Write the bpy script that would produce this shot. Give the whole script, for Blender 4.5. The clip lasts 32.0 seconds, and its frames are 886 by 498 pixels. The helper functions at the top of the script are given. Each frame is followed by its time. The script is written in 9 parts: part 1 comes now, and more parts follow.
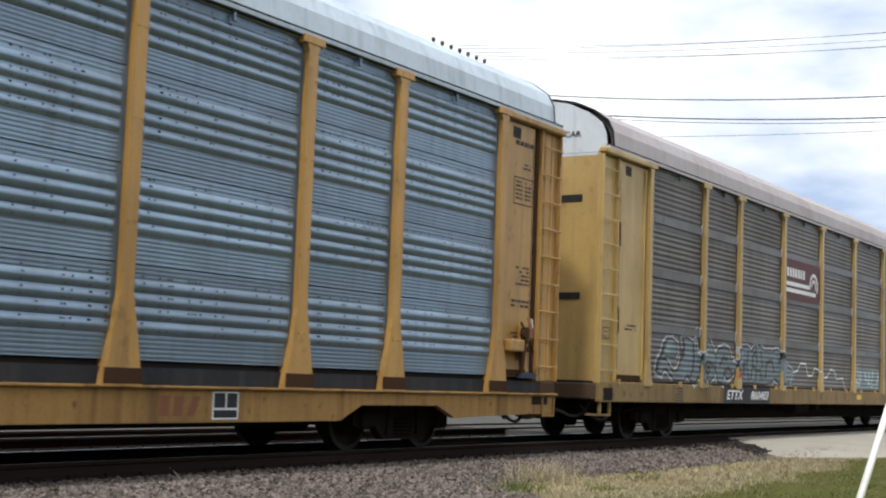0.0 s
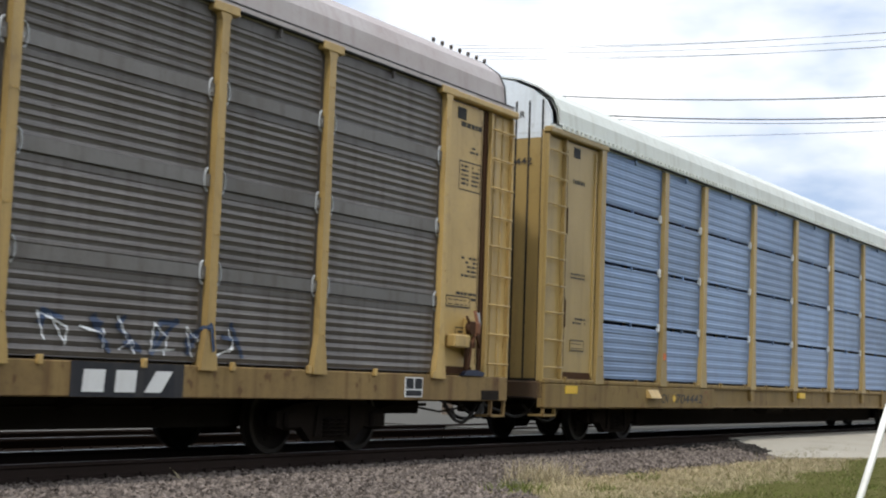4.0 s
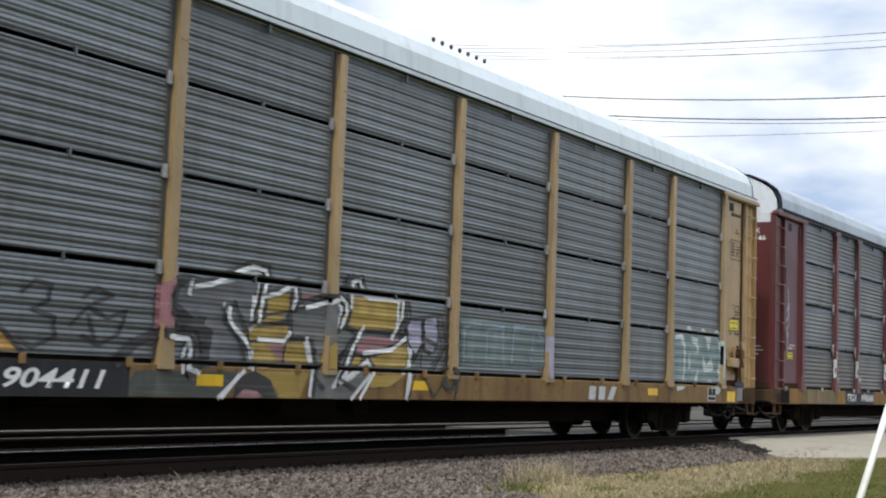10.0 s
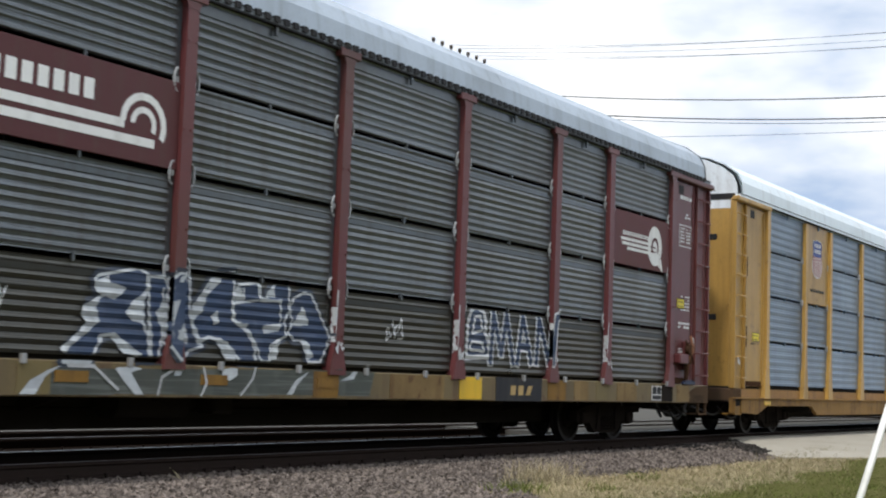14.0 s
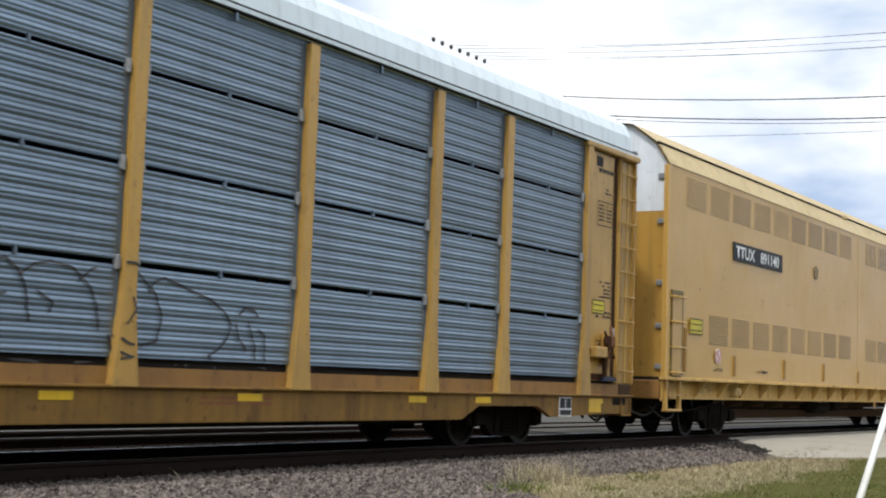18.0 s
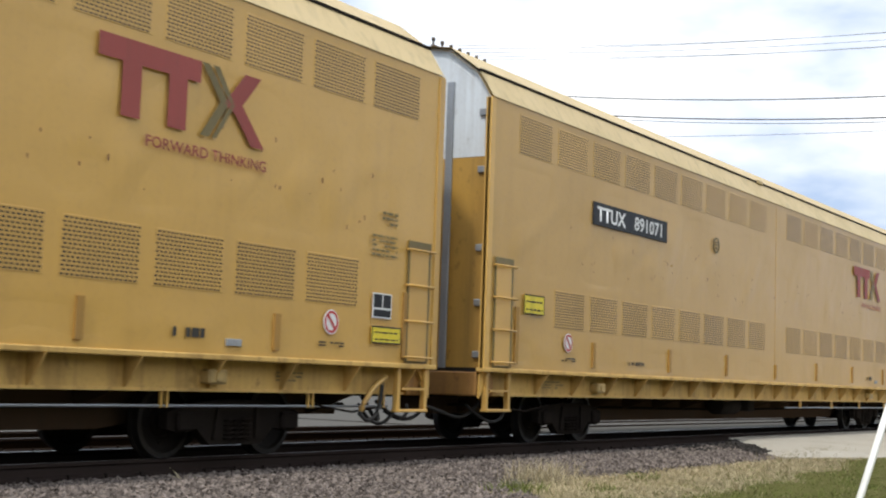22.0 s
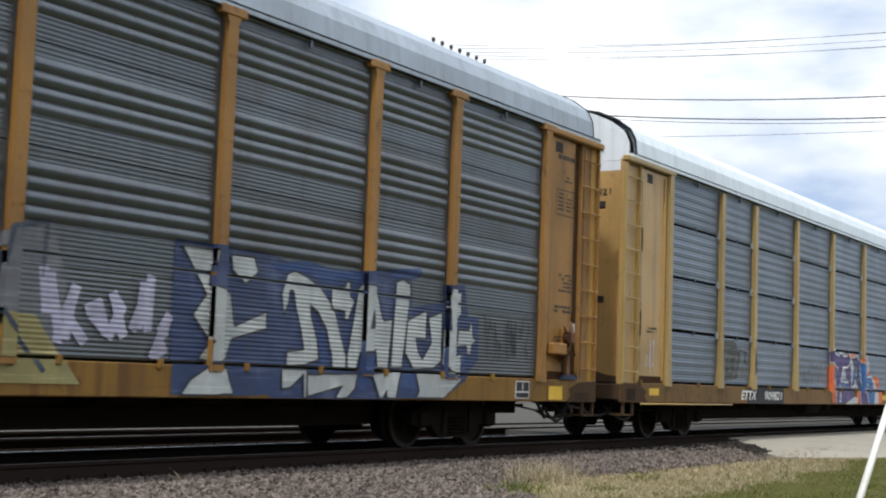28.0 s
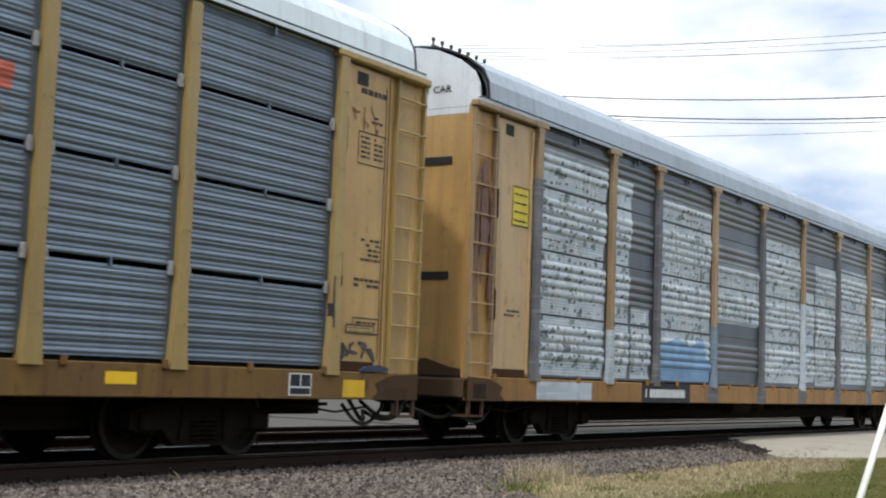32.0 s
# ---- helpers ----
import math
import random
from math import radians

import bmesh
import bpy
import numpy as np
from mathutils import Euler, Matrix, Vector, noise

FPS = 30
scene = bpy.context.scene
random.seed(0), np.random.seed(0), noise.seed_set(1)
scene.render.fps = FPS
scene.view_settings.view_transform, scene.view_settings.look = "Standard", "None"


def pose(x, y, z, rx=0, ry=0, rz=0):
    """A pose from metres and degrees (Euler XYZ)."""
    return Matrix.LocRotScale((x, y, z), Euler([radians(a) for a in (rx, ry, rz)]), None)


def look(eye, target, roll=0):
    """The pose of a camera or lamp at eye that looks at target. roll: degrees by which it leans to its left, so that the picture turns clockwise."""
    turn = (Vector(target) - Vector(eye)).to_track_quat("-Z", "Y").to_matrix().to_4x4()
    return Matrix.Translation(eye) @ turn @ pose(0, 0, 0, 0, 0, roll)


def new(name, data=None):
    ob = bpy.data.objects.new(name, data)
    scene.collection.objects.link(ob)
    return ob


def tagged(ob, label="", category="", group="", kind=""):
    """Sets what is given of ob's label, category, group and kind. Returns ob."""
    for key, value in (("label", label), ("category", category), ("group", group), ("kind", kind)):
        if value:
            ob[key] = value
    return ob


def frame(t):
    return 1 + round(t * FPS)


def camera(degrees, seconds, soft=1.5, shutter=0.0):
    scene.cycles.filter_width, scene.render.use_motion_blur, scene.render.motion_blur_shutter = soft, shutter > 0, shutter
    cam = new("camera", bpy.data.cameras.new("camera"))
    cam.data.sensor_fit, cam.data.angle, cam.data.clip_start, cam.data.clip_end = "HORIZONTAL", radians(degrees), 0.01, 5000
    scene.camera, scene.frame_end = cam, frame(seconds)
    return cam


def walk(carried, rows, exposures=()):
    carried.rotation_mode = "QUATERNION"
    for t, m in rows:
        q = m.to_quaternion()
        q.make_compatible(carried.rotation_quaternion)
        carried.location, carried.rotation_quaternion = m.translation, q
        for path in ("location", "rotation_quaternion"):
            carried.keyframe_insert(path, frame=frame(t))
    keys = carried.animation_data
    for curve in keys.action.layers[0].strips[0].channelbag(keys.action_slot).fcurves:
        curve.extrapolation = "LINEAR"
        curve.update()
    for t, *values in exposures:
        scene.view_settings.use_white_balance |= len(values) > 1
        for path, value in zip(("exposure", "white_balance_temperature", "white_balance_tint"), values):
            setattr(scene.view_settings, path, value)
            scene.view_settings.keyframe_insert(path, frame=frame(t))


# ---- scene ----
# World: x runs along the track (the train travels towards -x), y across it (the camera stands at -y), z = 0 on the rail heads.

# ---------- camera ----------
cam = camera(36.0, 32.0, soft=2.1, shutter=0.12)
EYE = pose(0, -11.515, 0.985, 95.434, -1.998, -57.625)
walk(cam, [(0.0, EYE), (32.0, EYE)], exposures=[(0.0, -0.24), (9.0, -0.30), (13.5, -0.33), (17.5, -0.30), (20.0, -0.22), (22.5, -0.17), (24.5, -0.22), (26.0, -0.29), (29.0, -0.27), (32.0, -0.25)])

# ---------- world and sun ----------
SUN = Vector((-0.58, -0.11, 0.807)).normalized()
SUN_EL = math.asin(SUN.z)
SUN_ROT = math.atan2(SUN.x, SUN.y)


def build_world():
    w = bpy.data.worlds.new("sky")
    scene.world = w
    w.use_nodes = True
    nt = w.node_tree
    nt.nodes.clear()
    n, link = nt.nodes.new, nt.links.new
    out, bg = n("ShaderNodeOutputWorld"), n("ShaderNodeBackground")
    sky = n("ShaderNodeTexSky")
    sky.sky_type = "NISHITA"
    sky.sun_disc = False
    sky.sun_elevation, sky.sun_rotation = SUN_EL, SUN_ROT % (2 * math.pi)
    sky.dust_density = 2.0
    tc, mp = n("ShaderNodeTexCoord"), n("ShaderNodeMapping")
    mp.inputs["Scale"].default_value = (1.0, 1.0, 2.6)
    mp.inputs["Location"].default_value = (0.35, 0.1, 0.0)
    big, small = n("ShaderNodeTexNoise"), n("ShaderNodeTexNoise")
    big.inputs["Scale"].default_value, big.inputs["Detail"].default_value = 2.4, 7.0
    small.inputs["Scale"].default_value, small.inputs["Detail"].default_value = 5.0, 8.0
    ramp, shade = n("ShaderNodeValToRGB"), n("ShaderNodeValToRGB")
    ramp.color_ramp.elements[0].position, ramp.color_ramp.elements[1].position = 0.20, 0.36
    shade.color_ramp.elements[0].position, shade.color_ramp.elements[1].position = 0.32, 0.56
    shade.color_ramp.elements[0].color = (7.6, 9.7, 13.2, 1)
    shade.color_ramp.elements[1].color = (18.6, 19.0, 19.5, 1)
    mix = n("ShaderNodeMix")
    mix.data_type = "RGBA"
    link(tc.outputs["Generated"], mp.inputs["Vector"])
    link(mp.outputs[0], big.inputs["Vector"])
    link(mp.outputs[0], small.inputs["Vector"])
    link(big.outputs[0], ramp.inputs[0])
    xyz, low, total = n("ShaderNodeSeparateXYZ"), n("ShaderNodeMapRange"), n("ShaderNodeMath")
    for key, value in (("From Min", 0.07), ("From Max", 0.20), ("To Min", -0.26), ("To Max", -0.005)):
        low.inputs[key].default_value = value
    link(tc.outputs["Generated"], xyz.inputs[0])
    link(xyz.outputs[2], low.inputs[0])
    link(small.outputs[0], total.inputs[0])
    link(low.outputs[0], total.inputs[1])
    link(total.outputs[0], shade.inputs[0])
    link(ramp.outputs[0], mix.inputs["Factor"])
    link(sky.outputs[0], mix.inputs["A"])
    lift, cloud = n("ShaderNodeMapRange"), n("ShaderNodeVectorMath")
    for key, value in (("From Min", 0.3), ("From Max", 0.9), ("To Min", 1.0), ("To Max", 1.55)):
        lift.inputs[key].default_value = value
    cloud.operation = "SCALE"
    link(xyz.outputs[2], lift.inputs[0])
    link(shade.outputs[0], cloud.inputs[0])
    link(lift.outputs[0], cloud.inputs["Scale"])
    link(cloud.outputs[0], mix.inputs["B"])
    link(mix.outputs["Result"], bg.inputs[0])
    bg.inputs[1].default_value = 0.08
    link(bg.outputs[0], out.inputs[0])


build_world()
sun_data = bpy.data.lights.new("sun", "SUN")
sun_data.energy, sun_data.angle, sun_data.color = 2.3, radians(4.0), (1.0, 0.95, 0.86)
sun_lamp = new("sun", sun_data)
sun_lamp.matrix_world = look(SUN * 60, (0, 0, 0))

# ---------- materials ----------


def shader(name, color, rough=0.6, metal=0.0, dirt=0.35, grime=(0.07, 0.055, 0.04), streak=0.3, size=1.0, bump=0.15, vary=0.12, island=False, gloss=0.5, chip=0.0, wear=0.0):
    """Weathered surface: broad stains, fine grain, vertical run-down streaks and a small relief."""
    m = bpy.data.materials.new(name)
    m.use_nodes = True
    nt = m.node_tree
    n, link = nt.nodes.new, nt.links.new
    bs = nt.nodes["Principled BSDF"]
    tc, info, add = n("ShaderNodeTexCoord"), n("ShaderNodeObjectInfo"), n("ShaderNodeVectorMath")
    link(tc.outputs["Object"], add.inputs[0])
    sc = n("ShaderNodeMath")
    sc.operation, sc.inputs[1].default_value = "MULTIPLY", 37.0
    link(info.outputs["Random"], sc.inputs[0])
    link(sc.outputs[0], add.inputs[1])

    def noise_at(scale, stretch, detail=5.0):
        mp, t = n("ShaderNodeMapping"), n("ShaderNodeTexNoise")
        mp.inputs["Scale"].default_value = stretch
        t.inputs["Scale"].default_value, t.inputs["Detail"].default_value = scale * size, detail
        link(add.outputs[0], mp.inputs["Vector"])
        link(mp.outputs[0], t.inputs["Vector"])
        return t.outputs[0]

    def level(value, lo, hi, top):
        r = n("ShaderNodeMapRange")
        r.inputs["From Min"].default_value, r.inputs["From Max"].default_value, r.inputs["To Max"].default_value = lo, hi, top
        link(value, r.inputs[0])
        return r.outputs[0]

    stains = noise_at(0.9, (1, 1, 1))
    grain = noise_at(22.0, (1, 1, 1), 3.0)
    runs = noise_at(2.2, (3.0, 3.0, 0.22))
    hs = n("ShaderNodeHueSaturation")
    hs.inputs["Color"].default_value = (*color, 1)
    var = n("ShaderNodeMapRange")
    var.inputs["To Min"].default_value, var.inputs["To Max"].default_value = 1 - vary, 1 + vary
    if island:
        geo = n("ShaderNodeNewGeometry")
        link(geo.outputs["Random Per Island"], var.inputs[0])
    else:
        link(info.outputs["Random"], var.inputs[0])
    link(var.outputs[0], hs.inputs["Value"])
    last = hs.outputs[0]
    for value, lo, hi, top in ((stains, 0.45, 0.8, dirt), (runs, 0.5, 0.78, streak), (grain, 0.5, 0.85, dirt * 0.6)):
        mix = n("ShaderNodeMix")
        mix.data_type = "RGBA"
        link(level(value, lo, hi, top), mix.inputs["Factor"])
        link(last, mix.inputs["A"])
        mix.inputs["B"].default_value = (*grime, 1)
        last = mix.outputs["Result"]
    if chip:
        for value, lo, hi in ((noise_at(7.0, (1, 1, 0.7), 8.0), 0.61, 0.69), (noise_at(1.6, (2.5, 2.5, 0.12), 9.0), 0.54, 0.70)):
            mix = n("ShaderNodeMix")
            mix.data_type = "RGBA"
            link(level(value, lo, hi, chip), mix.inputs["Factor"])
            link(last, mix.inputs["A"])
            mix.inputs["B"].default_value = (0.085, 0.04, 0.02, 1)
            last = mix.outputs["Result"]
    if wear:
        dark, light = [0.55 * c for c in color], [min(0.8, 1.35 * c + 0.09) for c in color]
        for value, lo, hi, rgb in ((noise_at(3.5, (1, 1, 1.4), 8.0), 0.5, 0.72, dark), (noise_at(1.3, (0.7, 0.7, 22.0), 3.0), 0.55, 0.72, light), (noise_at(2.6, (1, 1, 0.5), 6.0), 0.54, 0.75, light)):
            mix = n("ShaderNodeMix")
            mix.data_type = "RGBA"
            link(level(value, lo, hi, wear), mix.inputs["Factor"])
            link(last, mix.inputs["A"])
            mix.inputs["B"].default_value = (*rgb, 1)
            last = mix.outputs["Result"]
    link(last, bs.inputs["Base Color"])
    bs.inputs["Metallic"].default_value = metal
    bs.inputs["Specular IOR Level"].default_value = gloss
    rr = n("ShaderNodeMapRange")
    rr.inputs["To Min"].default_value, rr.inputs["To Max"].default_value = max(rough - 0.12, 0.05), min(rough + 0.15, 1.0)
    link(stains, rr.inputs[0])
    link(rr.outputs[0], bs.inputs["Roughness"])
    if bump:
        b = n("ShaderNodeBump")
        b.inputs["Strength"].default_value, b.inputs["Distance"].default_value = bump, 0.01
        link(grain, b.inputs["Height"])
        link(b.outputs[0], bs.inputs["Normal"])
    return m


M = {}


def mat(key, *args, **kw):
    M[key] = shader(key, *args, **kw)


GALV = dict(rough=0.34, metal=0.62, dirt=0.28, streak=0.28, bump=0.05)
mat("panel_silver", (0.197, 0.264, 0.334), **GALV)
mat("panel_blue", (0.190, 0.273, 0.428), rough=0.36, metal=0.4, dirt=0.14, streak=0.12, bump=0.05)
mat("panel_brown", (0.129, 0.120, 0.115), rough=0.45, metal=0.45, dirt=0.4, streak=0.6, grime=(0.05, 0.038, 0.03), bump=0.05)
mat("panel_strip", (0.165, 0.158, 0.152), rough=0.5, metal=0.35, dirt=0.4, streak=0.5)
mat("panel_grey", (0.158, 0.176, 0.192), rough=0.34, metal=0.62, dirt=0.3, streak=0.35, bump=0.05)
mat("panel_olive", (0.138, 0.156, 0.17), rough=0.34, metal=0.62, dirt=0.35, streak=0.4, bump=0.05)
mat("panel_steel", (0.178, 0.236, 0.305), rough=0.34, metal=0.62, dirt=0.2, streak=0.2, bump=0.05)
# Lowest-row sheet: the dim reflection of the ground is put into its colour.
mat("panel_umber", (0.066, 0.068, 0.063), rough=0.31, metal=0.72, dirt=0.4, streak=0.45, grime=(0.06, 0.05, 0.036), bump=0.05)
mat("panel_dull", (0.116, 0.134, 0.152), rough=0.34, metal=0.62, dirt=0.35, streak=0.35, bump=0.05)
mat("panel_slate", (0.1444, 0.1843, 0.2327), rough=0.34, metal=0.62, dirt=0.25, streak=0.25, bump=0.05)
mat("paint_amber", (0.43, 0.24, 0.065), rough=0.4, dirt=0.28, chip=0.35)
# Darkened sill copies of the body paints: lower-body shade put into colour, plus grime.
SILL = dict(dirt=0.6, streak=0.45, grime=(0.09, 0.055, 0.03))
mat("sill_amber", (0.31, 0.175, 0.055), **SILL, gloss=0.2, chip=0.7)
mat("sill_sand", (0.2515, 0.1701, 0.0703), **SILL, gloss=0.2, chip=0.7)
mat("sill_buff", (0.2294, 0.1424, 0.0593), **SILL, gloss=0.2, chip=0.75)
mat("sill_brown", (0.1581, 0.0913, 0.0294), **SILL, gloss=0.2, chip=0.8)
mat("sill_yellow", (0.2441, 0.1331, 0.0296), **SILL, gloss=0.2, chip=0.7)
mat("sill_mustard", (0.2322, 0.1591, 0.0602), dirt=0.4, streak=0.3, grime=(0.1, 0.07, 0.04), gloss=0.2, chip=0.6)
mat("paint_sand", (0.46, 0.315, 0.115), rough=0.4, dirt=0.28, chip=0.2)
mat("paint_mustard", (0.36, 0.255, 0.095), rough=0.4, dirt=0.25, streak=0.22, chip=0.1)
mat("paint_buff", (0.385, 0.275, 0.145), rough=0.4, dirt=0.32, streak=0.22, chip=0.2)
mat("paint_honey", (0.45, 0.285, 0.105), rough=0.4, dirt=0.32, streak=0.25, chip=0.25)
mat("paint_bisque", (0.49, 0.345, 0.18), rough=0.45, dirt=0.3, streak=0.3, grime=(0.2, 0.1, 0.05), chip=0.35)
mat("paint_clay", (0.46, 0.27, 0.085), rough=0.45, dirt=0.35, streak=0.35, grime=(0.16, 0.07, 0.03), chip=0.35)
mat("paint_oxide", (0.122, 0.032, 0.035), rough=0.4, dirt=0.3, streak=0.3, chip=0.3)
mat("paint_yellow", (0.46, 0.275, 0.07), rough=0.4, dirt=0.3, chip=0.3)
mat("paint_rust_yellow", (0.31, 0.157, 0.036), dirt=0.5, streak=0.4, grime=(0.10, 0.05, 0.025), chip=0.5)
mat("paint_sill_olive", (0.1728, 0.126, 0.054), dirt=0.55, streak=0.4, chip=0.7)
mat("skirt_tan", (0.58, 0.375, 0.12), dirt=0.35, grime=(0.12, 0.075, 0.035), gloss=0.2, chip=0.35)
mat("paint_tan", (0.58, 0.349, 0.092), rough=0.33, dirt=0.13, streak=0.07, size=0.6, bump=0.08)
mat("paint_tan_patch", (0.36, 0.195, 0.04), dirt=0.15)
mat("paint_door_orange", (0.4428, 0.258, 0.0562), rough=0.4, dirt=0.25, chip=0.3)
mat("paint_white", (0.66, 0.71, 0.76), dirt=0.25, grime=(0.2, 0.17, 0.14), chip=0.15)
mat("roof_grey", (0.36, 0.42, 0.49), rough=0.5, metal=0.2, dirt=0.2)
mat("roof_pale", (0.46, 0.53, 0.59), rough=0.5, metal=0.2, dirt=0.2)
mat("roof_pink", (0.42, 0.385, 0.385), rough=0.6, dirt=0.3, grime=(0.2, 0.12, 0.1))
mat("roof_cream", (0.60, 0.63, 0.60), rough=0.6, dirt=0.2, grime=(0.25, 0.22, 0.16))
mat("roof_white", (0.66, 0.74, 0.80), rough=0.5, dirt=0.15, grime=(0.25, 0.24, 0.22))
mat("roof_tan", (0.55, 0.42, 0.21), dirt=0.15)
mat("black_paint", (0.022, 0.023, 0.026), rough=0.6, dirt=0.2, grime=(0.1, 0.09, 0.08), gloss=0.12)
mat("black_board", (0.03, 0.032, 0.038), rough=0.55, dirt=0.15, grime=(0.1, 0.09, 0.08), gloss=0.12)
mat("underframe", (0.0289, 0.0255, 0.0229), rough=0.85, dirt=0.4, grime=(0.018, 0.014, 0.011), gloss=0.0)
# Truck and wheel colours lowered for soot and the deep shade under the car.
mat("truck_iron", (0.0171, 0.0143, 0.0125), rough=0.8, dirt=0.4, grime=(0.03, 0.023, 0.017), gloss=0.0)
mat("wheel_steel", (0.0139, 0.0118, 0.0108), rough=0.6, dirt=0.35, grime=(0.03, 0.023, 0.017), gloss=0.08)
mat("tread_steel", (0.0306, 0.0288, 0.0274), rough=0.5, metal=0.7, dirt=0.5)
mat("rail_rust", (0.036, 0.027, 0.024), rough=0.8, dirt=0.4, grime=(0.03, 0.025, 0.021), gloss=0.0)
mat("rail_head", (0.3, 0.3, 0.306), rough=0.3, metal=1.0, dirt=0.2, streak=0.0)
# Darker, rougher copy of rail_head, used on every rail but one.
mat("rail_head_dull", (0.12, 0.115, 0.11), rough=0.5, metal=0.6, dirt=0.3)
mat("tie_wood", (0.052, 0.043, 0.035), rough=0.9, dirt=0.5, size=2.0, bump=0.5, gloss=0.0)
mat("hose_rubber", (0.03, 0.03, 0.03), rough=0.7, dirt=0.2, gloss=0.12)
mat("rust_brown", (0.06, 0.032, 0.02), rough=0.85, dirt=0.4, gloss=0.0)
mat("end_grime", (0.085, 0.055, 0.036), rough=0.9, dirt=0.5, streak=0.4, gloss=0.0)
mat("tray_blue", (0.02, 0.03, 0.07), rough=0.6, dirt=0.3)
mat("rust", (0.16, 0.065, 0.03), rough=0.85, dirt=0.4)
mat("reflector_yellow", (0.75, 0.47, 0.02), rough=0.35, dirt=0.15)
mat("sign_yellow", (0.72, 0.58, 0.03), rough=0.45, dirt=0.12)
mat("sign_red", (0.5, 0.04, 0.04), rough=0.5, dirt=0.15)
mat("letter_white", (0.75, 0.76, 0.76), rough=0.6, dirt=0.2, grime=(0.25, 0.23, 0.2))
mat("letter_black", (0.03, 0.027, 0.022), rough=0.7, dirt=0.1)
mat("letter_brown", (0.22, 0.075, 0.03), rough=0.7, dirt=0.2)
mat("logo_maroon", (0.095, 0.022, 0.026), rough=0.6, dirt=0.2)
mat("logo_red", (0.31, 0.058, 0.048), rough=0.6, dirt=0.15)
mat("logo_blue", (0.035, 0.065, 0.26), rough=0.55, dirt=0.2)
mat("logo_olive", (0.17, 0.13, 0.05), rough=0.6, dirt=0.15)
mat("vent_shade", (0.065, 0.042, 0.02), rough=0.6, dirt=0.15)
mat("clip_pale", (0.42, 0.44, 0.46), rough=0.5, metal=0.2, dirt=0.3)
mat("clip_white", (0.62, 0.65, 0.68), rough=0.5, metal=0.2, dirt=0.25)
mat("clip_grey", (0.33, 0.34, 0.35), rough=0.55, metal=0.3, dirt=0.35)
mat("hinge_steel", (0.30, 0.32, 0.35), rough=0.5, metal=0.5, dirt=0.3)
SPRAY = dict(rough=0.6, dirt=0.25, streak=0.2, bump=0.05, wear=0.55)
for key, rgb in (("spray_black", (0.028, 0.028, 0.032)), ("spray_white", (0.66, 0.69, 0.72)), ("spray_teal", (0.145, 0.19, 0.215)),
                 ("spray_ice", (0.28, 0.30, 0.40)), ("spray_navy", (0.018, 0.042, 0.10)),
                 ("spray_violet", (0.065, 0.045, 0.16)), ("spray_orange", (0.62, 0.13, 0.03)), ("spray_gold", (0.42, 0.24, 0.06)),
                 ("spray_lilac", (0.33, 0.33, 0.44)), ("spray_peach", (0.50, 0.27, 0.17)), ("spray_cyan", (0.20, 0.45, 0.55)),
                 ("spray_grey", (0.14, 0.145, 0.15)), ("spray_olive", (0.27, 0.235, 0.09)), ("spray_brown", (0.16, 0.075, 0.055)),
                 ("spray_rosy", (0.30, 0.15, 0.17)), ("spray_moss", (0.06, 0.07, 0.062)), ("spray_ochre", (0.34, 0.235, 0.05)), ("spray_ink", (0.022, 0.035, 0.06)), ("spray_slate", (0.15, 0.20, 0.21)), ("spray_lead", (0.11, 0.115, 0.13)), ("spray_fog", (0.48, 0.50, 0.52)), ("spray_sky", (0.17, 0.31, 0.50)), ("spray_ultra", (0.02, 0.055, 0.18)), ("spray_chrome", (0.42, 0.45, 0.455)), ("spray_indigo", (0.035, 0.04, 0.13)), ("spray_cobalt", (0.03, 0.115, 0.32)), ("spray_steel", (0.19, 0.26, 0.33)), ("spray_worn", (0.46, 0.53, 0.60)), ("logo_faded", (0.075, 0.055, 0.05)), ("spray_red", (0.45, 0.09, 0.05)), ("spray_dusk", (0.15, 0.165, 0.24)), ("spray_marine", (0.022, 0.045, 0.125)), ("spray_frost", (0.17, 0.235, 0.25)), ("spray_mint", (0.50, 0.575, 0.575)), ("spray_silver", (0.48, 0.52, 0.56))):
    mat(key, rgb, **SPRAY)
mat("paint_taupe", (0.34, 0.235, 0.125), rough=0.5, dirt=0.4, streak=0.35, chip=0.35)
mat("concrete", (0.42, 0.39, 0.33), rough=0.9, dirt=0.3, grime=(0.2, 0.18, 0.14), size=0.7, bump=0.3, gloss=0.0)
mat("lane_asphalt", (0.096, 0.094, 0.087), rough=0.95, dirt=0.3, grime=(0.12, 0.11, 0.1), size=0.7, gloss=0.0)
mat("asphalt_lump", (0.033, 0.031, 0.03), rough=0.95, dirt=0.4, grime=(0.14, 0.12, 0.1), bump=0.6, gloss=0.0)
mat("stone", (0.1618, 0.1367, 0.1209), rough=0.9, dirt=0.3, grime=(0.06, 0.05, 0.046), bump=0.2, vary=0.65, island=True, gloss=0.0)
mat("dark_ballast", (0.0279, 0.0238, 0.0205), rough=0.95, dirt=0.3, grime=(0.006, 0.005, 0.005), bump=0.2, vary=0.5, island=True, gloss=0.0)
mat("straw", (0.4173, 0.3555, 0.2272), rough=0.8, dirt=0.1, bump=0, vary=0.35, island=True, gloss=0.0)
mat("hay", (0.2484, 0.2164, 0.1242), rough=0.8, dirt=0.1, bump=0, vary=0.35, island=True, gloss=0.0)
mat("grass_green", (0.12, 0.145, 0.04), rough=0.7, dirt=0.1, bump=0, vary=0.4, island=True, gloss=0.0)
mat("foliage", (0.045, 0.07, 0.022), rough=0.8, dirt=0.1, bump=0, vary=0.4, island=True, gloss=0.0)
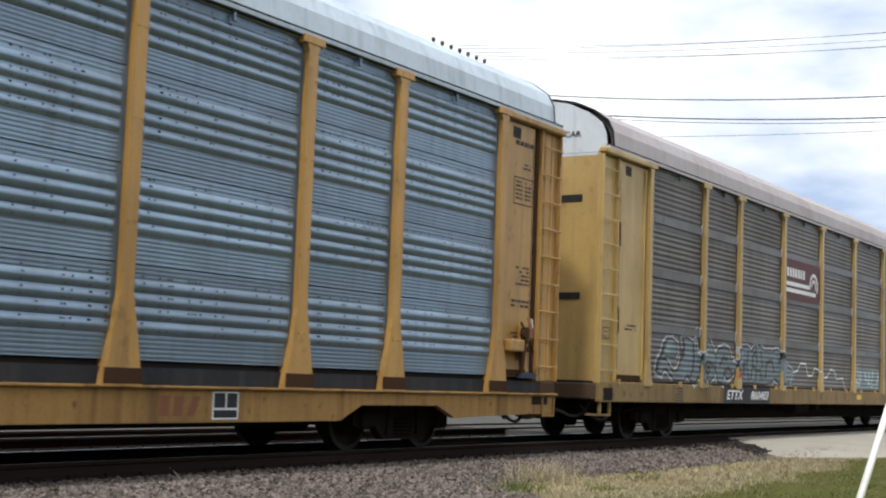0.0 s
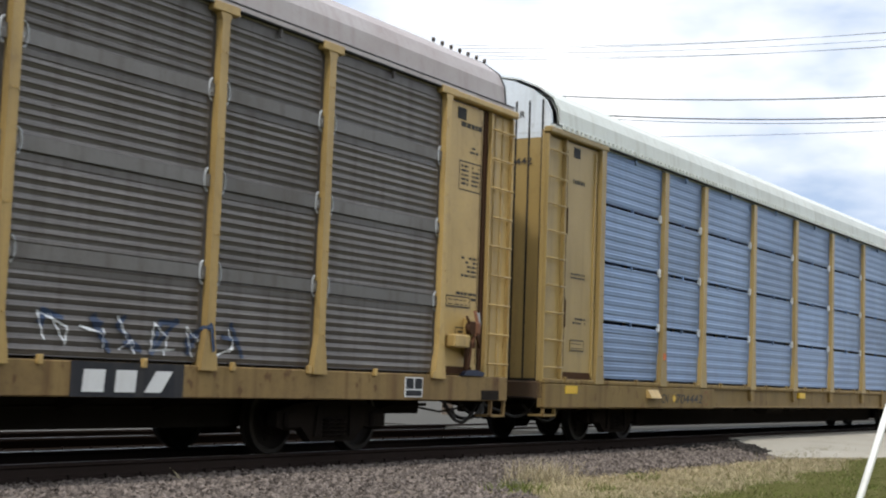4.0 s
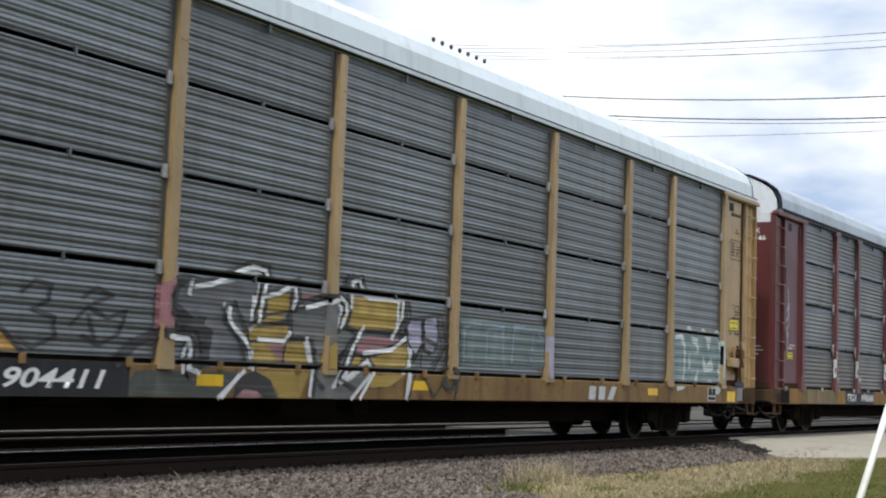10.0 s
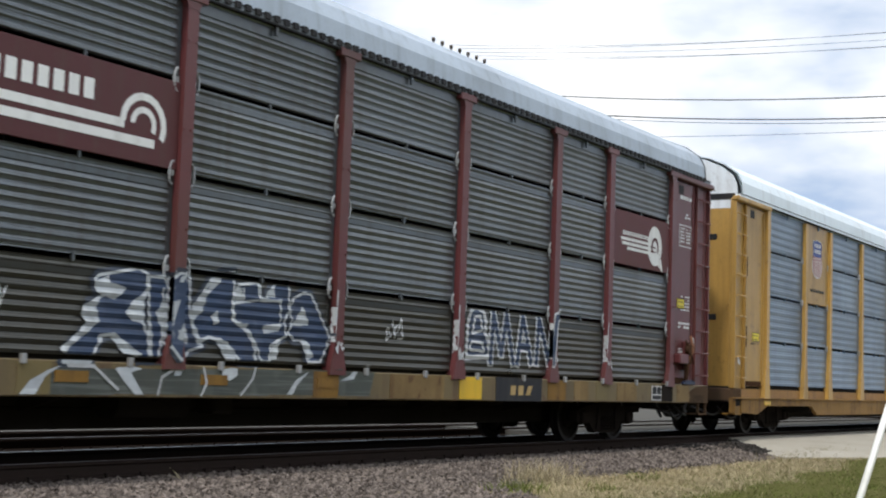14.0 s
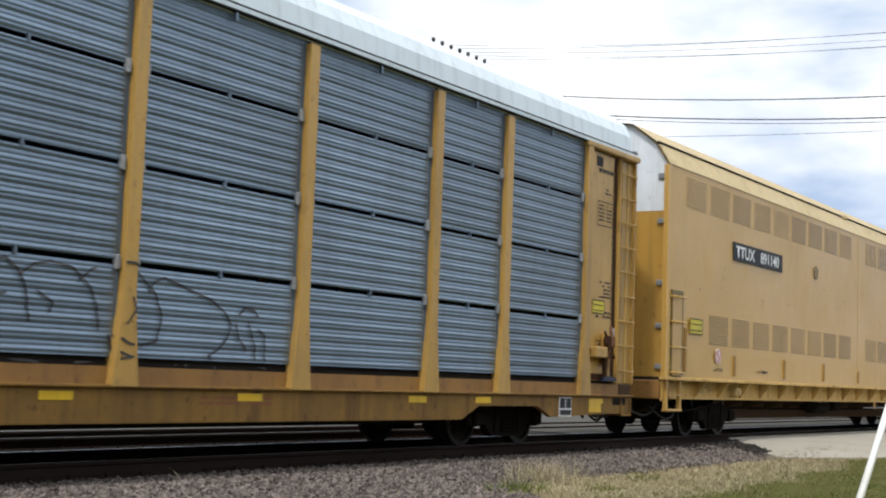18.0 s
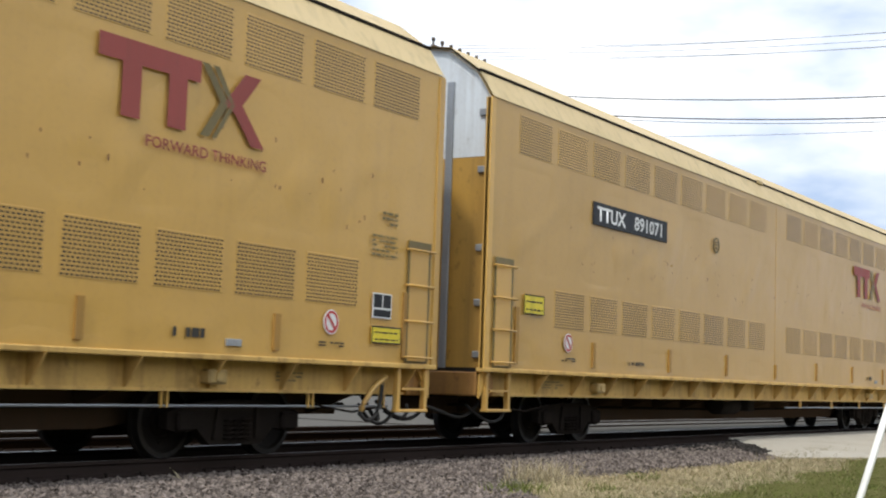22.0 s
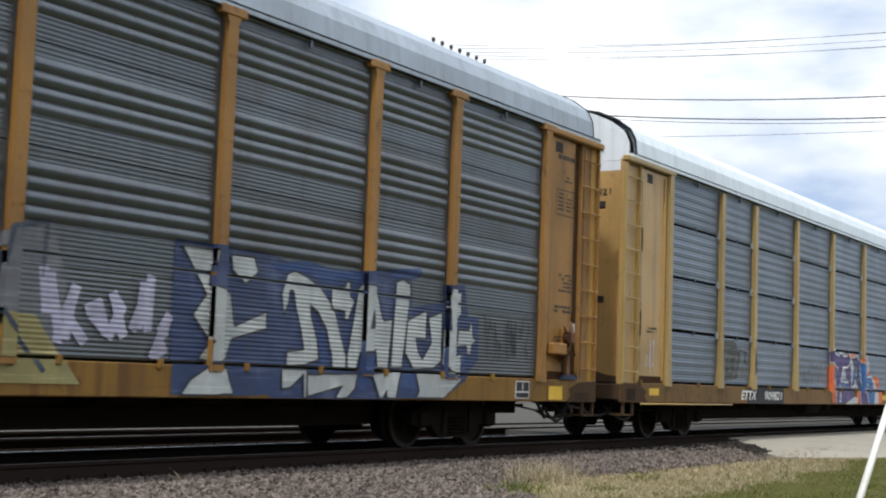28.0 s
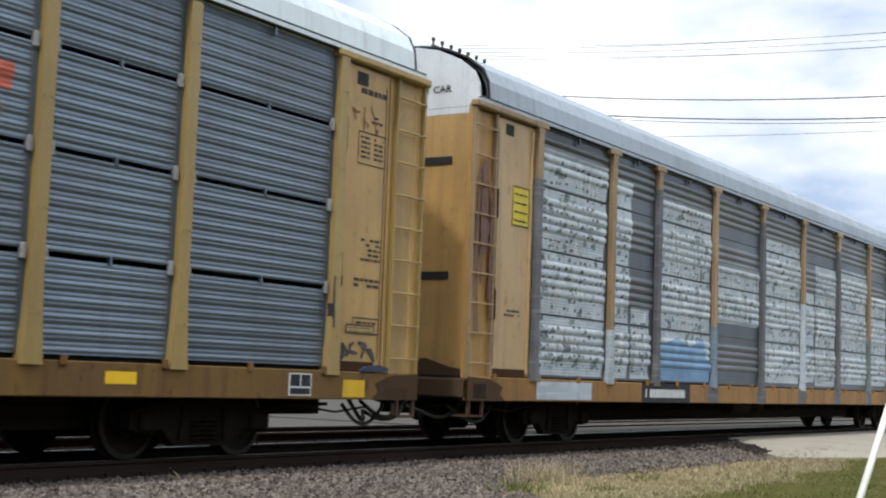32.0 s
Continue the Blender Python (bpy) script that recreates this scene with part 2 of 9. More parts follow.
mat("pole_white", (0.80, 0.80, 0.76), rough=0.5, dirt=0.12, grime=(0.4, 0.38, 0.3))
mat("pole_wood", (0.13, 0.10, 0.075), rough=0.9, dirt=0.4, size=3.0, bump=0.5)
mat("insulator", (0.10, 0.08, 0.07), rough=0.25)
mat("wire", (0.025, 0.025, 0.027), rough=0.6, dirt=0.0, streak=0.0, bump=0)


def ground_material():
    """Trackside ballast that gives way to bare soil, straw and lawn."""
    m = bpy.data.materials.new("trackside_ground")
    m.use_nodes = True
    nt = m.node_tree
    n, link = nt.nodes.new, nt.links.new
    bs = nt.nodes["Principled BSDF"]
    bs.inputs["Roughness"].default_value, bs.inputs["Specular IOR Level"].default_value = 0.95, 0.0
    tc, xyz = n("ShaderNodeTexCoord"), n("ShaderNodeSeparateXYZ")
    link(tc.outputs["Object"], xyz.inputs[0])
    vor, patch, fine = n("ShaderNodeTexVoronoi"), n("ShaderNodeTexNoise"), n("ShaderNodeTexNoise")
    vor.inputs["Scale"].default_value = 22.0
    patch.inputs["Scale"].default_value, patch.inputs["Detail"].default_value = 0.7, 6.0
    fine.inputs["Scale"].default_value, fine.inputs["Detail"].default_value = 30.0, 4.0
    for t in (vor, patch, fine):
        link(tc.outputs["Object"], t.inputs["Vector"])
    stones = n("ShaderNodeValToRGB")
    stones.color_ramp.elements[0].color, stones.color_ramp.elements[1].color = (0.05, 0.044, 0.041, 1), (0.235, 0.2, 0.178, 1)
    link(vor.outputs["Color"], stones.inputs[0])
    turf = n("ShaderNodeValToRGB")
    turf.color_ramp.elements[0].color, turf.color_ramp.elements[1].color = (0.045, 0.055, 0.016, 1), (0.15, 0.135, 0.055, 1)
    link(fine.outputs[0], turf.inputs[0])
    far = n("ShaderNodeValToRGB")
    far.color_ramp.elements[0].color, far.color_ramp.elements[1].color = (0.06, 0.058, 0.05, 1), (0.11, 0.106, 0.095, 1)
    link(patch.outputs[0], far.inputs[0])
    edge = n("ShaderNodeMath")
    edge.operation, edge.inputs[1].default_value, edge.inputs[2].default_value = "MULTIPLY_ADD", 1.6, -0.8
    link(patch.outputs[0], edge.inputs[0])
    wob = n("ShaderNodeMath")
    wob.operation = "ADD"
    link(xyz.outputs[1], wob.inputs[0])
    link(edge.outputs[0], wob.inputs[1])

    def step(lo, hi):
        r = n("ShaderNodeMapRange")
        r.inputs["From Min"].default_value, r.inputs["From Max"].default_value = lo, hi
        link(wob.outputs[0], r.inputs[0])
        return r.outputs[0]

    a, b, dark_ballast, hay = n("ShaderNodeMix"), n("ShaderNodeMix"), n("ShaderNodeMix"), n("ShaderNodeMix")
    a.data_type = b.data_type = dark_ballast.data_type = hay.data_type = "RGBA"
    hay.inputs["B"].default_value = (0.24, 0.195, 0.11, 1)
    link(step(-4.5, -3.6), hay.inputs["Factor"])
    link(turf.outputs[0], hay.inputs["A"])
    # Near-black colour from the near rail to past the second track.
    dark_ballast.inputs["B"].default_value = (0.026, 0.022, 0.019, 1)
    link(step(-3.1, -2.8), a.inputs["Factor"])
    link(hay.outputs["Result"], a.inputs["A"])
    link(stones.outputs[0], a.inputs["B"])
    link(step(6.6, 7.0), b.inputs["Factor"])
    link(step(-0.9, -0.5), dark_ballast.inputs["Factor"])
    link(a.outputs["Result"], dark_ballast.inputs["A"])
    link(dark_ballast.outputs["Result"], b.inputs["A"])
    link(far.outputs[0], b.inputs["B"])
    link(b.outputs["Result"], bs.inputs["Base Color"])
    bm = n("ShaderNodeBump")
    bm.inputs["Strength"].default_value, bm.inputs["Distance"].default_value = 0.7, 0.03
    link(vor.outputs["Distance"], bm.inputs["Height"])
    link(bm.outputs[0], bs.inputs["Normal"])
    return m


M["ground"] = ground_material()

# ---------- mesh helpers ----------


class Mesh:
    """Collects vertices and faces of one mesh."""

    def __init__(self):
        self.v, self.f, self.smooth = [], [], []

    def add(self, verts, faces, smooth=False):
        k = len(self.v)
        self.v += verts
        self.f += [tuple(i + k for i in f) for f in faces]
        self.smooth += [smooth] * len(faces)
        return self

    def box(self, x0, x1, y0, y1, z0, z1, c=0.0):
        """A box; c chamfers all edges."""
        if not c:
            vs = [(x, y, z) for x in (x0, x1) for y in (y0, y1) for z in (z0, z1)]
            return self.add(vs, [(0, 1, 3, 2), (4, 6, 7, 5), (0, 4, 5, 1), (2, 3, 7, 6), (0, 2, 6, 4), (1, 5, 7, 3)])
        c = min(c, (x1 - x0) / 2.5, (y1 - y0) / 2.5, (z1 - z0) / 2.5)
        vs, at = [], {}
        for i, x in enumerate((x0, x1)):
            for j, y in enumerate((y0, y1)):
                for k, z in enumerate((z0, z1)):
                    ix, iy, iz = x + c * (1 - 2 * i), y + c * (1 - 2 * j), z + c * (1 - 2 * k)
                    for a, p in enumerate(((x, iy, iz), (ix, y, iz), (ix, iy, z))):
                        at[i, j, k, a] = len(vs)
                        vs.append(p)
        fs = []
        for i in (0, 1):
            fs.append([at[i, j, k, 0] for j, k in ((0, 0), (1, 0), (1, 1), (0, 1))])
            fs.append([at[j, i, k, 1] for j, k in ((0, 0), (1, 0), (1, 1), (0, 1))])
            fs.append([at[j, k, i, 2] for j, k in ((0, 0), (1, 0), (1, 1), (0, 1))])
        for p in (0, 1):
            for q in (0, 1):
                fs.append([at[p, q, 0, 0], at[p, q, 1, 0], at[p, q, 1, 1], at[p, q, 0, 1]])
                fs.append([at[p, 0, q, 0], at[p, 1, q, 0], at[p, 1, q, 2], at[p, 0, q, 2]])
                fs.append([at[0, p, q, 1], at[1, p, q, 1], at[1, p, q, 2], at[0, p, q, 2]])
        for i in (0, 1):
            for j in (0, 1):
                for k in (0, 1):
                    fs.append([at[i, j, k, 0], at[i, j, k, 1], at[i, j, k, 2]])
        return self.add(vs, fs)

    def prism(self, pts, axis, a, b):
        """An outline extruded along an axis from a to b. pts are (x, z) for axis y, (y, z) for axis x."""
        n = len(pts)
        put = (lambda p, w: (p[0], w, p[1])) if axis == "y" else (lambda p, w: (w, p[0], p[1]))
        vs = [put(p, a) for p in pts] + [put(p, b) for p in pts]
        fs = [tuple(range(n)), tuple(range(2 * n - 1, n - 1, -1))] + [(i, (i + 1) % n, n + (i + 1) % n, n + i) for i in range(n)]
        return self.add(vs, fs)

    def tube(self, pts, r, n=8):
        """A round bar along a row of points."""
        pts = [Vector(p) for p in pts]
        vs = []
        for i, p in enumerate(pts):
            d = (pts[min(i + 1, len(pts) - 1)] - pts[max(i - 1, 0)]).normalized()
            u = d.cross(Vector((0, 0, 1)) if abs(d.z) < 0.9 else Vector((1, 0, 0))).normalized()
            w = d.cross(u)
            vs += [tuple(p + r * (math.cos(2 * math.pi * k / n) * u + math.sin(2 * math.pi * k / n) * w)) for k in range(n)]
        fs = [(i * n + k, i * n + (k + 1) % n, (i + 1) * n + (k + 1) % n, (i + 1) * n + k) for i in range(len(pts) - 1) for k in range(n)]
        self.add(vs, fs, True)
        e = (len(pts) - 1) * n
        self.f += [tuple(len(self.v) - len(vs) + k for k in range(n)), tuple(len(self.v) - len(vs) + e + n - 1 - k for k in range(n))]
        self.smooth += [False, False]
        return self

    def lathe(self, prof, n=28, axis_y=True):
        """A profile of (radius, y) turned round the y axis."""
        vs = [(r * math.cos(2 * math.pi * k / n), y, r * math.sin(2 * math.pi * k / n)) for r, y in prof for k in range(n)]
        fs = [(i * n + k, i * n + (k + 1) % n, (i + 1) * n + (k + 1) % n, (i + 1) * n + k) for i in range(len(prof) - 1) for k in range(n)]
        return self.add(vs, fs, False)

    def data(self, name, material=None):
        me = bpy.data.meshes.new(name)
        me.from_pydata(self.v, [], self.f)
        me.polygons.foreach_set("use_smooth", self.smooth)
        if material:
            me.materials.append(M[material])
        b = bmesh.new()
        b.from_mesh(me)
        bmesh.ops.recalc_face_normals(b, faces=b.faces)
        b.to_mesh(me)
        b.free()
        return me


def part(name, mesh, material, parent, label="", at=None):
    """Links a Mesh (or finished mesh data) as one object under its thing."""
    me = mesh.data(name, material) if isinstance(mesh, Mesh) else mesh
    ob = new(name, me)
    ob.parent = parent
    if at is not None:
        ob.matrix_basis = at if isinstance(at, Matrix) else Matrix.Translation(at)
    if label:
        tagged(ob, label)
    return ob


def thing(name, label, category, group="", kind="", at=(0, 0, 0)):
    ob = new(name)
    ob.location = at
    return tagged(ob, label, category, group, kind)


def shared(maker):
    """Keeps the mesh data of alike pieces."""
    kept = {}

    def get(*key):
        if key not in kept:
            kept[key] = maker(*key)
        return kept[key]
    return get


def lettering(text, x, z, height, width, y, material, parent, shear=0.0, name="lettering", face=-1, bold=0.012):
    """Raised flat letters on the near side of a thing, in the built-in font, fitted to a width; or on its end (face 0)."""
    cu = bpy.data.curves.new(name, "FONT")
    cu.body, cu.size, cu.shear, cu.extrude = text, 1.0, shear, 0.0
    cu.resolution_u, cu.offset = 3, bold
    ob = bpy.data.objects.new(name, cu)
    me = bpy.data.meshes.new_from_object(ob)
    bpy.data.objects.remove(ob)
    bpy.data.curves.remove(cu)
    xs = [v.co.x for v in me.vertices]
    ys = [v.co.y for v in me.vertices]
    sx, sz = width / (max(xs) - min(xs)), height / (max(ys) - min(ys))
    for v in me.vertices:
        a, b = (v.co.x - min(xs)) * sx, (v.co.y - min(ys)) * sz
        v.co = (x + a, y, z + b) if face else (y, x - a, z + b)
    me.materials.clear()
    me.materials.append(M[material])
    return part(name, me, None, parent)

# ---------- flat paintwork that follows the relief of a side ----------


def stroke(pts, w):
    """A brush line of width w as overlapping outlines."""
    out = []
    for (ax, az), (bx, bz) in zip(pts, pts[1:]):
        d = math.hypot(bx - ax, bz - az) or 1e-6
        ux, uz = (bx - ax) / d * w / 2, (bz - az) / d * w / 2
        ax, az, bx, bz = ax - ux * 0.7, az - uz * 0.7, bx + ux * 0.7, bz + uz * 0.7
        out.append([(ax - uz, az + ux), (bx - uz, bz + ux), (bx + uz, bz - ux), (ax + uz, az - ux)])
    return out


def closed(pts, w):
    return stroke(list(pts) + [pts[0]], w)


def oval(cx, cz, rx, rz, n=16, a0=0.0, a1=360.0):
    return [(cx + rx * math.cos(radians(a0 + (a1 - a0) * k / n)), cz + rz * math.sin(radians(a0 + (a1 - a0) * k / n))) for k in range(n + (a1 - a0 < 360))]


def rect(x0, x1, z0, z1):
    return [(x0, z0), (x1, z0), (x1, z1), (x0, z1)]


def scan(polys, z):
    """The stretches of a level that lie inside any of the outlines, with the outline edges that bound them."""
    spans = []
    for p in polys:
        xs = []
        for (ax, az), (bx, bz) in zip(p, p[1:] + p[:1]):
            if (az <= z) != (bz <= z):
                xs.append((ax + (z - az) / (bz - az) * (bx - ax), ((ax, az), (bx, bz))))
        xs.sort()
        spans += [[a, b, ea, eb] for (a, ea), (b, eb) in zip(xs[::2], xs[1::2])]
    spans.sort()
    out = []
    for a, b, ea, eb in spans:
        if out and a <= out[-1][1] + 0.002:
            if b > out[-1][1]:
                out[-1][1], out[-1][3] = b, eb
        else:
            out.append([a, b, ea, eb])
    return out


def edge_at(edge, z, x):
    """Where an outline edge passes a level, kept near x."""
    (ax, az), (bx, bz) = edge
    t = max(0.0, min(1.0, (z - az) / (bz - az)))
    return max(x - 0.05, min(x + 0.05, ax + t * (bx - ax)))


def paintwork(name, polys, material, car, layer=1, label="", dz=0.013):
    """Paint on the near side of a car: one thin coat that follows ribs, posts and sill."""
    relief, breaks = RELIEF[car.name]
    z0, z1 = min(z for p in polys for _, z in p), max(z for p in polys for _, z in p)
    steps = max(1, math.ceil((z1 - z0) / dz))
    dz = (z1 - z0) / steps
    mesh, below = Mesh(), []

    def corner(x, y, z, pool):
        for px, py, k in pool:
            if abs(px - x) < 0.012 and abs(py - y) < 1e-5:
                return k
        mesh.v.append((x, y, z))
        pool.append((x, y, len(mesh.v) - 1))
        return len(mesh.v) - 1
    for i in range(steps):
        za, zb = z0 + i * dz, z0 + (i + 1) * dz
        above = []
        for a, b, ea, eb in scan(polys, (za + zb) / 2):
            cuts = [a] + [x for x in breaks if a < x < b] + [b]
            last = None
            for p, q in zip(cuts, cuts[1:]):
                ya, yb = relief((p + q) / 2, za), relief((p + q) / 2, zb)
                if ya is None or yb is None or q - p < 0.003:
                    continue
                ya, yb = -ya - 0.004 * layer, -yb - 0.004 * layer
                pa, pb = (edge_at(ea, za, p), edge_at(ea, zb, p)) if p == a else (p, p)
                qa, qb = (edge_at(eb, za, q), edge_at(eb, zb, q)) if q == b else (q, q)
                if qa < pa or qb < pb:
                    pa, pb, qa, qb = p, p, q, q
                face = [corner(pa, ya, za, below), corner(qa, ya, za, below), corner(qb, yb, zb, above), corner(pb, yb, zb, above)]
                if last and last[0] == p and last[1] != ya:
                    flank = [last[2], face[0], face[3], last[3]]
                    if len(set(flank)) == 4:
                        mesh.f.append(tuple(flank))
                        mesh.smooth.append(False)
                last = (q, ya, face[1], face[2])
                face = [k for n, k in enumerate(face) if k not in face[:n]]
                if len(face) > 2:
                    mesh.f.append(tuple(face))
                    mesh.smooth.append(False)
        below = above
    if mesh.f:
        return part(name, mesh, material, car, label)


RELIEF = {}


def patches(name, shapes, material, car, layer=1, label="", dz=0.013):
    """Separate painted shapes, each a part of its own."""
    for shape in shapes:
        paintwork(name, [shape], material, car, layer, label, dz)


# ---------- closed autorack railcars ----------
BAYS = [0.0, 2.66, 4.605, 7.413, 10.221, 13.029, 15.837, 18.645, 20.59, 23.25]
ROWS = [1.06, 2.03, 3.03, 4.02, 4.98]
SLOT = 0.055
SIDE, SHEET = 1.53, 1.485
FRONT, REAR = -1.9, 25.15
TRUCKS = (1.7, 21.55)
WHEEL = 0.42
ARCH = [(1.56, 4.98), (1.53, 5.30), (1.43, 5.50), (1.15, 5.70), (0.8, 5.85), (0.4, 5.93)]


def rib(kind, z):
    """How far a side sheet stands out at a height."""
    row = max(i for i in range(4) if z >= ROWS[i] - 0.1)
    if kind == "fine":
        u = (z / 0.0527) % 1.0
        fold = min(1.0, max(0.0, 0.5 + 3.2 * (0.27 - abs(u - 0.5))))
        broad = 0.0115 * min(1.0, max(0.25, (ROWS[row + 1] - z) / 0.2))
        return 0.0052 * fold + broad * (0.5 + 0.5 * math.sin(2 * math.pi * z / 0.158 + 1.07))
    if kind == "bold_fine" and row == 0:
        return 0.004 + 0.007 * (0.5 + 0.5 * math.sin(2 * math.pi * z / 0.049))
    if kind == "wave":
        u = ROWS[row + 1] - z
        if u < 0.17:
            return 0.012
        return 0.019 * (0.5 + 0.5 * math.sin(2 * math.pi * u / 0.098)) + 0.006 * abs(2 * ((z / 0.033) % 1.0) - 1)
    u = ROWS[row + 1] - z - 0.15
    if 0 <= u < 0.56:
        return 0.034 * abs(math.sin(math.pi * u / 0.14)) ** 0.8
    return 0.004 + 0.0035 * (1 - abs(2 * ((z / 0.047) % 1.0) - 1))


@shared
def sheet_mesh(kind, row, width, material, slot):
    """One ribbed side sheet with folded edges."""
    z0, z1 = ROWS[row] + slot / 2, ROWS[row + 1] - slot / 2
    step = 0.0065 if kind in ("fine", "bold_fine") else 0.0117
    n = round((z1 - z0) / step)
    rows = [(0.045, z0), (0.0, z0)] + [(-rib(kind, z0 + (z1 - z0) * i / n), z0 + (z1 - z0) * i / n) for i in range(n + 1)] + [(0.0, z1), (0.045, z1)]
    m = Mesh()
    m.add([(x, y * up if y < 0 else y, z) for y, z in rows for x, up in ((0, 0.1), (0.025, 0.1), (0.075, 1), (width - 0.075, 1), (width - 0.025, 0.1), (width, 0.1))], [(6 * i + j, 6 * i + j + 1, 6 * i + j + 7, 6 * i + j + 6) for i in range(len(rows) - 1) for j in range(5)])
    for x in (0.0, width):
        m.box(x - 0.006, x + 0.006, -0.012, 0.045, z0, z1)
    return m.data("side_sheet", material)


@shared
def post_mesh(half, flare, flare_z, cap, material, foot):
    """An upright: straight above, widening to its foot, with a T head where the car has one."""
    m = Mesh()
    lo = foot
    pts = [(-flare, lo), (flare, lo), (flare * 0.92, lo + 0.12), (half, flare_z), (half, 4.9), (-half, 4.9), (-half, flare_z), (-flare * 0.92, lo + 0.12)]
    m.prism(pts, "y", -SIDE - 0.045, -SHEET + 0.04)
    if cap:
        m.box(-0.21, 0.21, -SIDE - 0.06, -SHEET, 4.885, 4.99, 0.01)
        m.prism([(-half, 4.80), (half, 4.80), (half + 0.035, 4.885), (-half - 0.035, 4.885)], "y", -SIDE - 0.0475, -SHEET)
    for z in (1.45, 2.45, 3.5, 4.45):
        for s in (-1, 1):
            m.box(s * (half - 0.03) - 0.012, s * (half - 0.03) + 0.012, -SIDE - 0.055, -SIDE - 0.045, z - 0.012, z + 0.012)
    return m.data("post", material)


@shared
def clip_mesh(kind, material):
    if kind == "ring":
        m = Mesh().tube([(0.055 * math.cos(radians(a)), -SHEET - 0.035, 0.125 * math.sin(radians(a))) for a in range(-90, 91, 18)], 0.013, 6)
        return m.box(-0.02, 0.02, -SHEET - 0.034, -SHEET + 0.02, -0.03, 0.03).data("clip", material)
    return Mesh().box(-0.032, 0.032, -SHEET - 0.042, -SHEET + 0.02, -0.075, 0.075, 0.008).box(-0.012, 0.012, -SHEET - 0.05, -SHEET - 0.042, -0.012, 0.012).data("clip", material)


@shared
def middle_clip_mesh(material):
    return Mesh().box(-0.013, 0.013, -SHEET - 0.03, -SHEET + 0.02, -0.045, 0.045, 0.004).data("clip", material)


@shared
def rung_mesh(width, material):
    m = Mesh().tube([(0, -SIDE + 0.055, 0), (0, -SIDE - 0.02, 0), (width, -SIDE - 0.02, 0), (width, -SIDE + 0.055, 0)], 0.014, 6)
    return m.data("rung", material)


@shared
def side_frame_mesh():
    m = Mesh()
    m.prism([(-1.13, .52), (-1.13, .34), (-.95, .29), (-.66, .34), (-.44, .15), (.44, .15), (.66, .34), (.95, .29), (1.13, .34), (1.13, .52), (.8, .61), (.36, .66), (-.36, .66), (-.8, .61)], "y", -1.08, -0.95)
    for s in (-1, 1):
        m.box(s * 0.89 - 0.13, s * 0.89 + 0.13, -1.15, -1.07, 0.31, 0.53, 0.03)
        m.prism([(s * .30, .22), (s * .42, .22), (s * .36, .6), (s * .30, .6)], "y", -1.12, -1.08)
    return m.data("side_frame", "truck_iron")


@shared
def spring_mesh():
    m = Mesh()
    m.tube([(0.065 * math.cos(k * 0.9), -1.1 + 0.04 * math.sin(k * 0.9), 0.2 + k * 0.0072) for k in range(36)], 0.014, 5)
    return m.data("spring", "truck_iron")


@shared
def wheelset_mesh():
    m = Mesh()
    m.tube([(0, -1.1, 0), (0, 1.1, 0)], 0.085, 14)
    for s in (-1, 1):
        prof = [(0.085, .62), (0.15, .62), (0.17, .66), (0.33, .695), (0.36, .67), (0.445, .675), (0.445, .70), (0.42, .715), (0.415, .81), (0.36, .815), (0.335, .77), (0.19, .75), (0.16, .80), (0.085, .80)]
        m.lathe([(r, s * y) for r, y in prof], 36)
        for k in range(3):
            a = k * 2.1
            m.box(0.24 * math.cos(a) - 0.02, 0.24 * math.cos(a) + 0.02, s * 0.76 - 0.02, s * 0.76 + 0.02, 0.24 * math.sin(a) - 0.02, 0.24 * math.sin(a) + 0.02)
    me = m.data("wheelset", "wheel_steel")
    me.materials.append(M["tread_steel"])
    for p in me.polygons:
        c = p.center
        if 0.385 < math.hypot(c.x, c.z) < 0.43 and 0.71 < abs(c.y) < 0.83:
            p.material_index = 1
    return me


WHEELSETS = []


def add_trucks(car, places):
    for x in places:
        m = Mesh().box(x - 0.24, x + 0.24, -1.0, 1.0, 0.36, 0.62, 0.04)
        m.tube([(x, 0, 0.6), (x, 0, 0.82)], 0.2, 14)
        truck = part("truck", m, "truck_iron", car, "black four-wheel truck with sprung side frames")
        for s in (1, -1):
            part("side_frame", side_frame_mesh(), None, truck, at=pose(x, 0, 0, 0, 0, 0 if s > 0 else 180))
        for dx in (-0.15, 0.0, 0.15):
            part("spring", spring_mesh(), None, truck, at=(x + dx, 0, 0))
        part("brake_beam", Mesh().tube([(x - 0.45, -0.85, 0.33), (x - 0.45, 0.85, 0.33)], 0.04).tube([(x + 0.45, -0.85, 0.33), (x + 0.45, 0.85, 0.33)], 0.04), "truck_iron", truck)
        for dx in (-0.89, 0.89):
            w = part("wheelset", wheelset_mesh(), None, truck, "worn steel wheels on an axle", at=(x + dx, 0, WHEEL))
            WHEELSETS.append((w, car, x + dx))


def eased(pts, n=5):
    """A smooth curve through a row of points."""
    p = [Vector(q) for q in pts]
    p = [p[0] * 2 - p[1]] + p + [p[-1] * 2 - p[-2]]
    out = []
    for a, b, c, d in zip(p, p[1:], p[2:], p[3:]):
        for k in range(n):
            t = k / n
            out.append(0.5 * (2 * b + (c - a) * t + (2 * a - 5 * b + 4 * c - d) * t * t + (3 * b - a - 3 * c + d) * t ** 3))
    return out + [p[-2]]


def hose(x, s, z=0.72):
    return Mesh().tube(eased([(x, -0.45, z), (x + s * 0.12, -0.47, z - 0.14), (x + s * 0.32, -0.45, z - 0.30), (x + s * 0.56, -0.35, z - 0.33), (x + s * 0.74, -0.2, z - 0.22)]), 0.028)


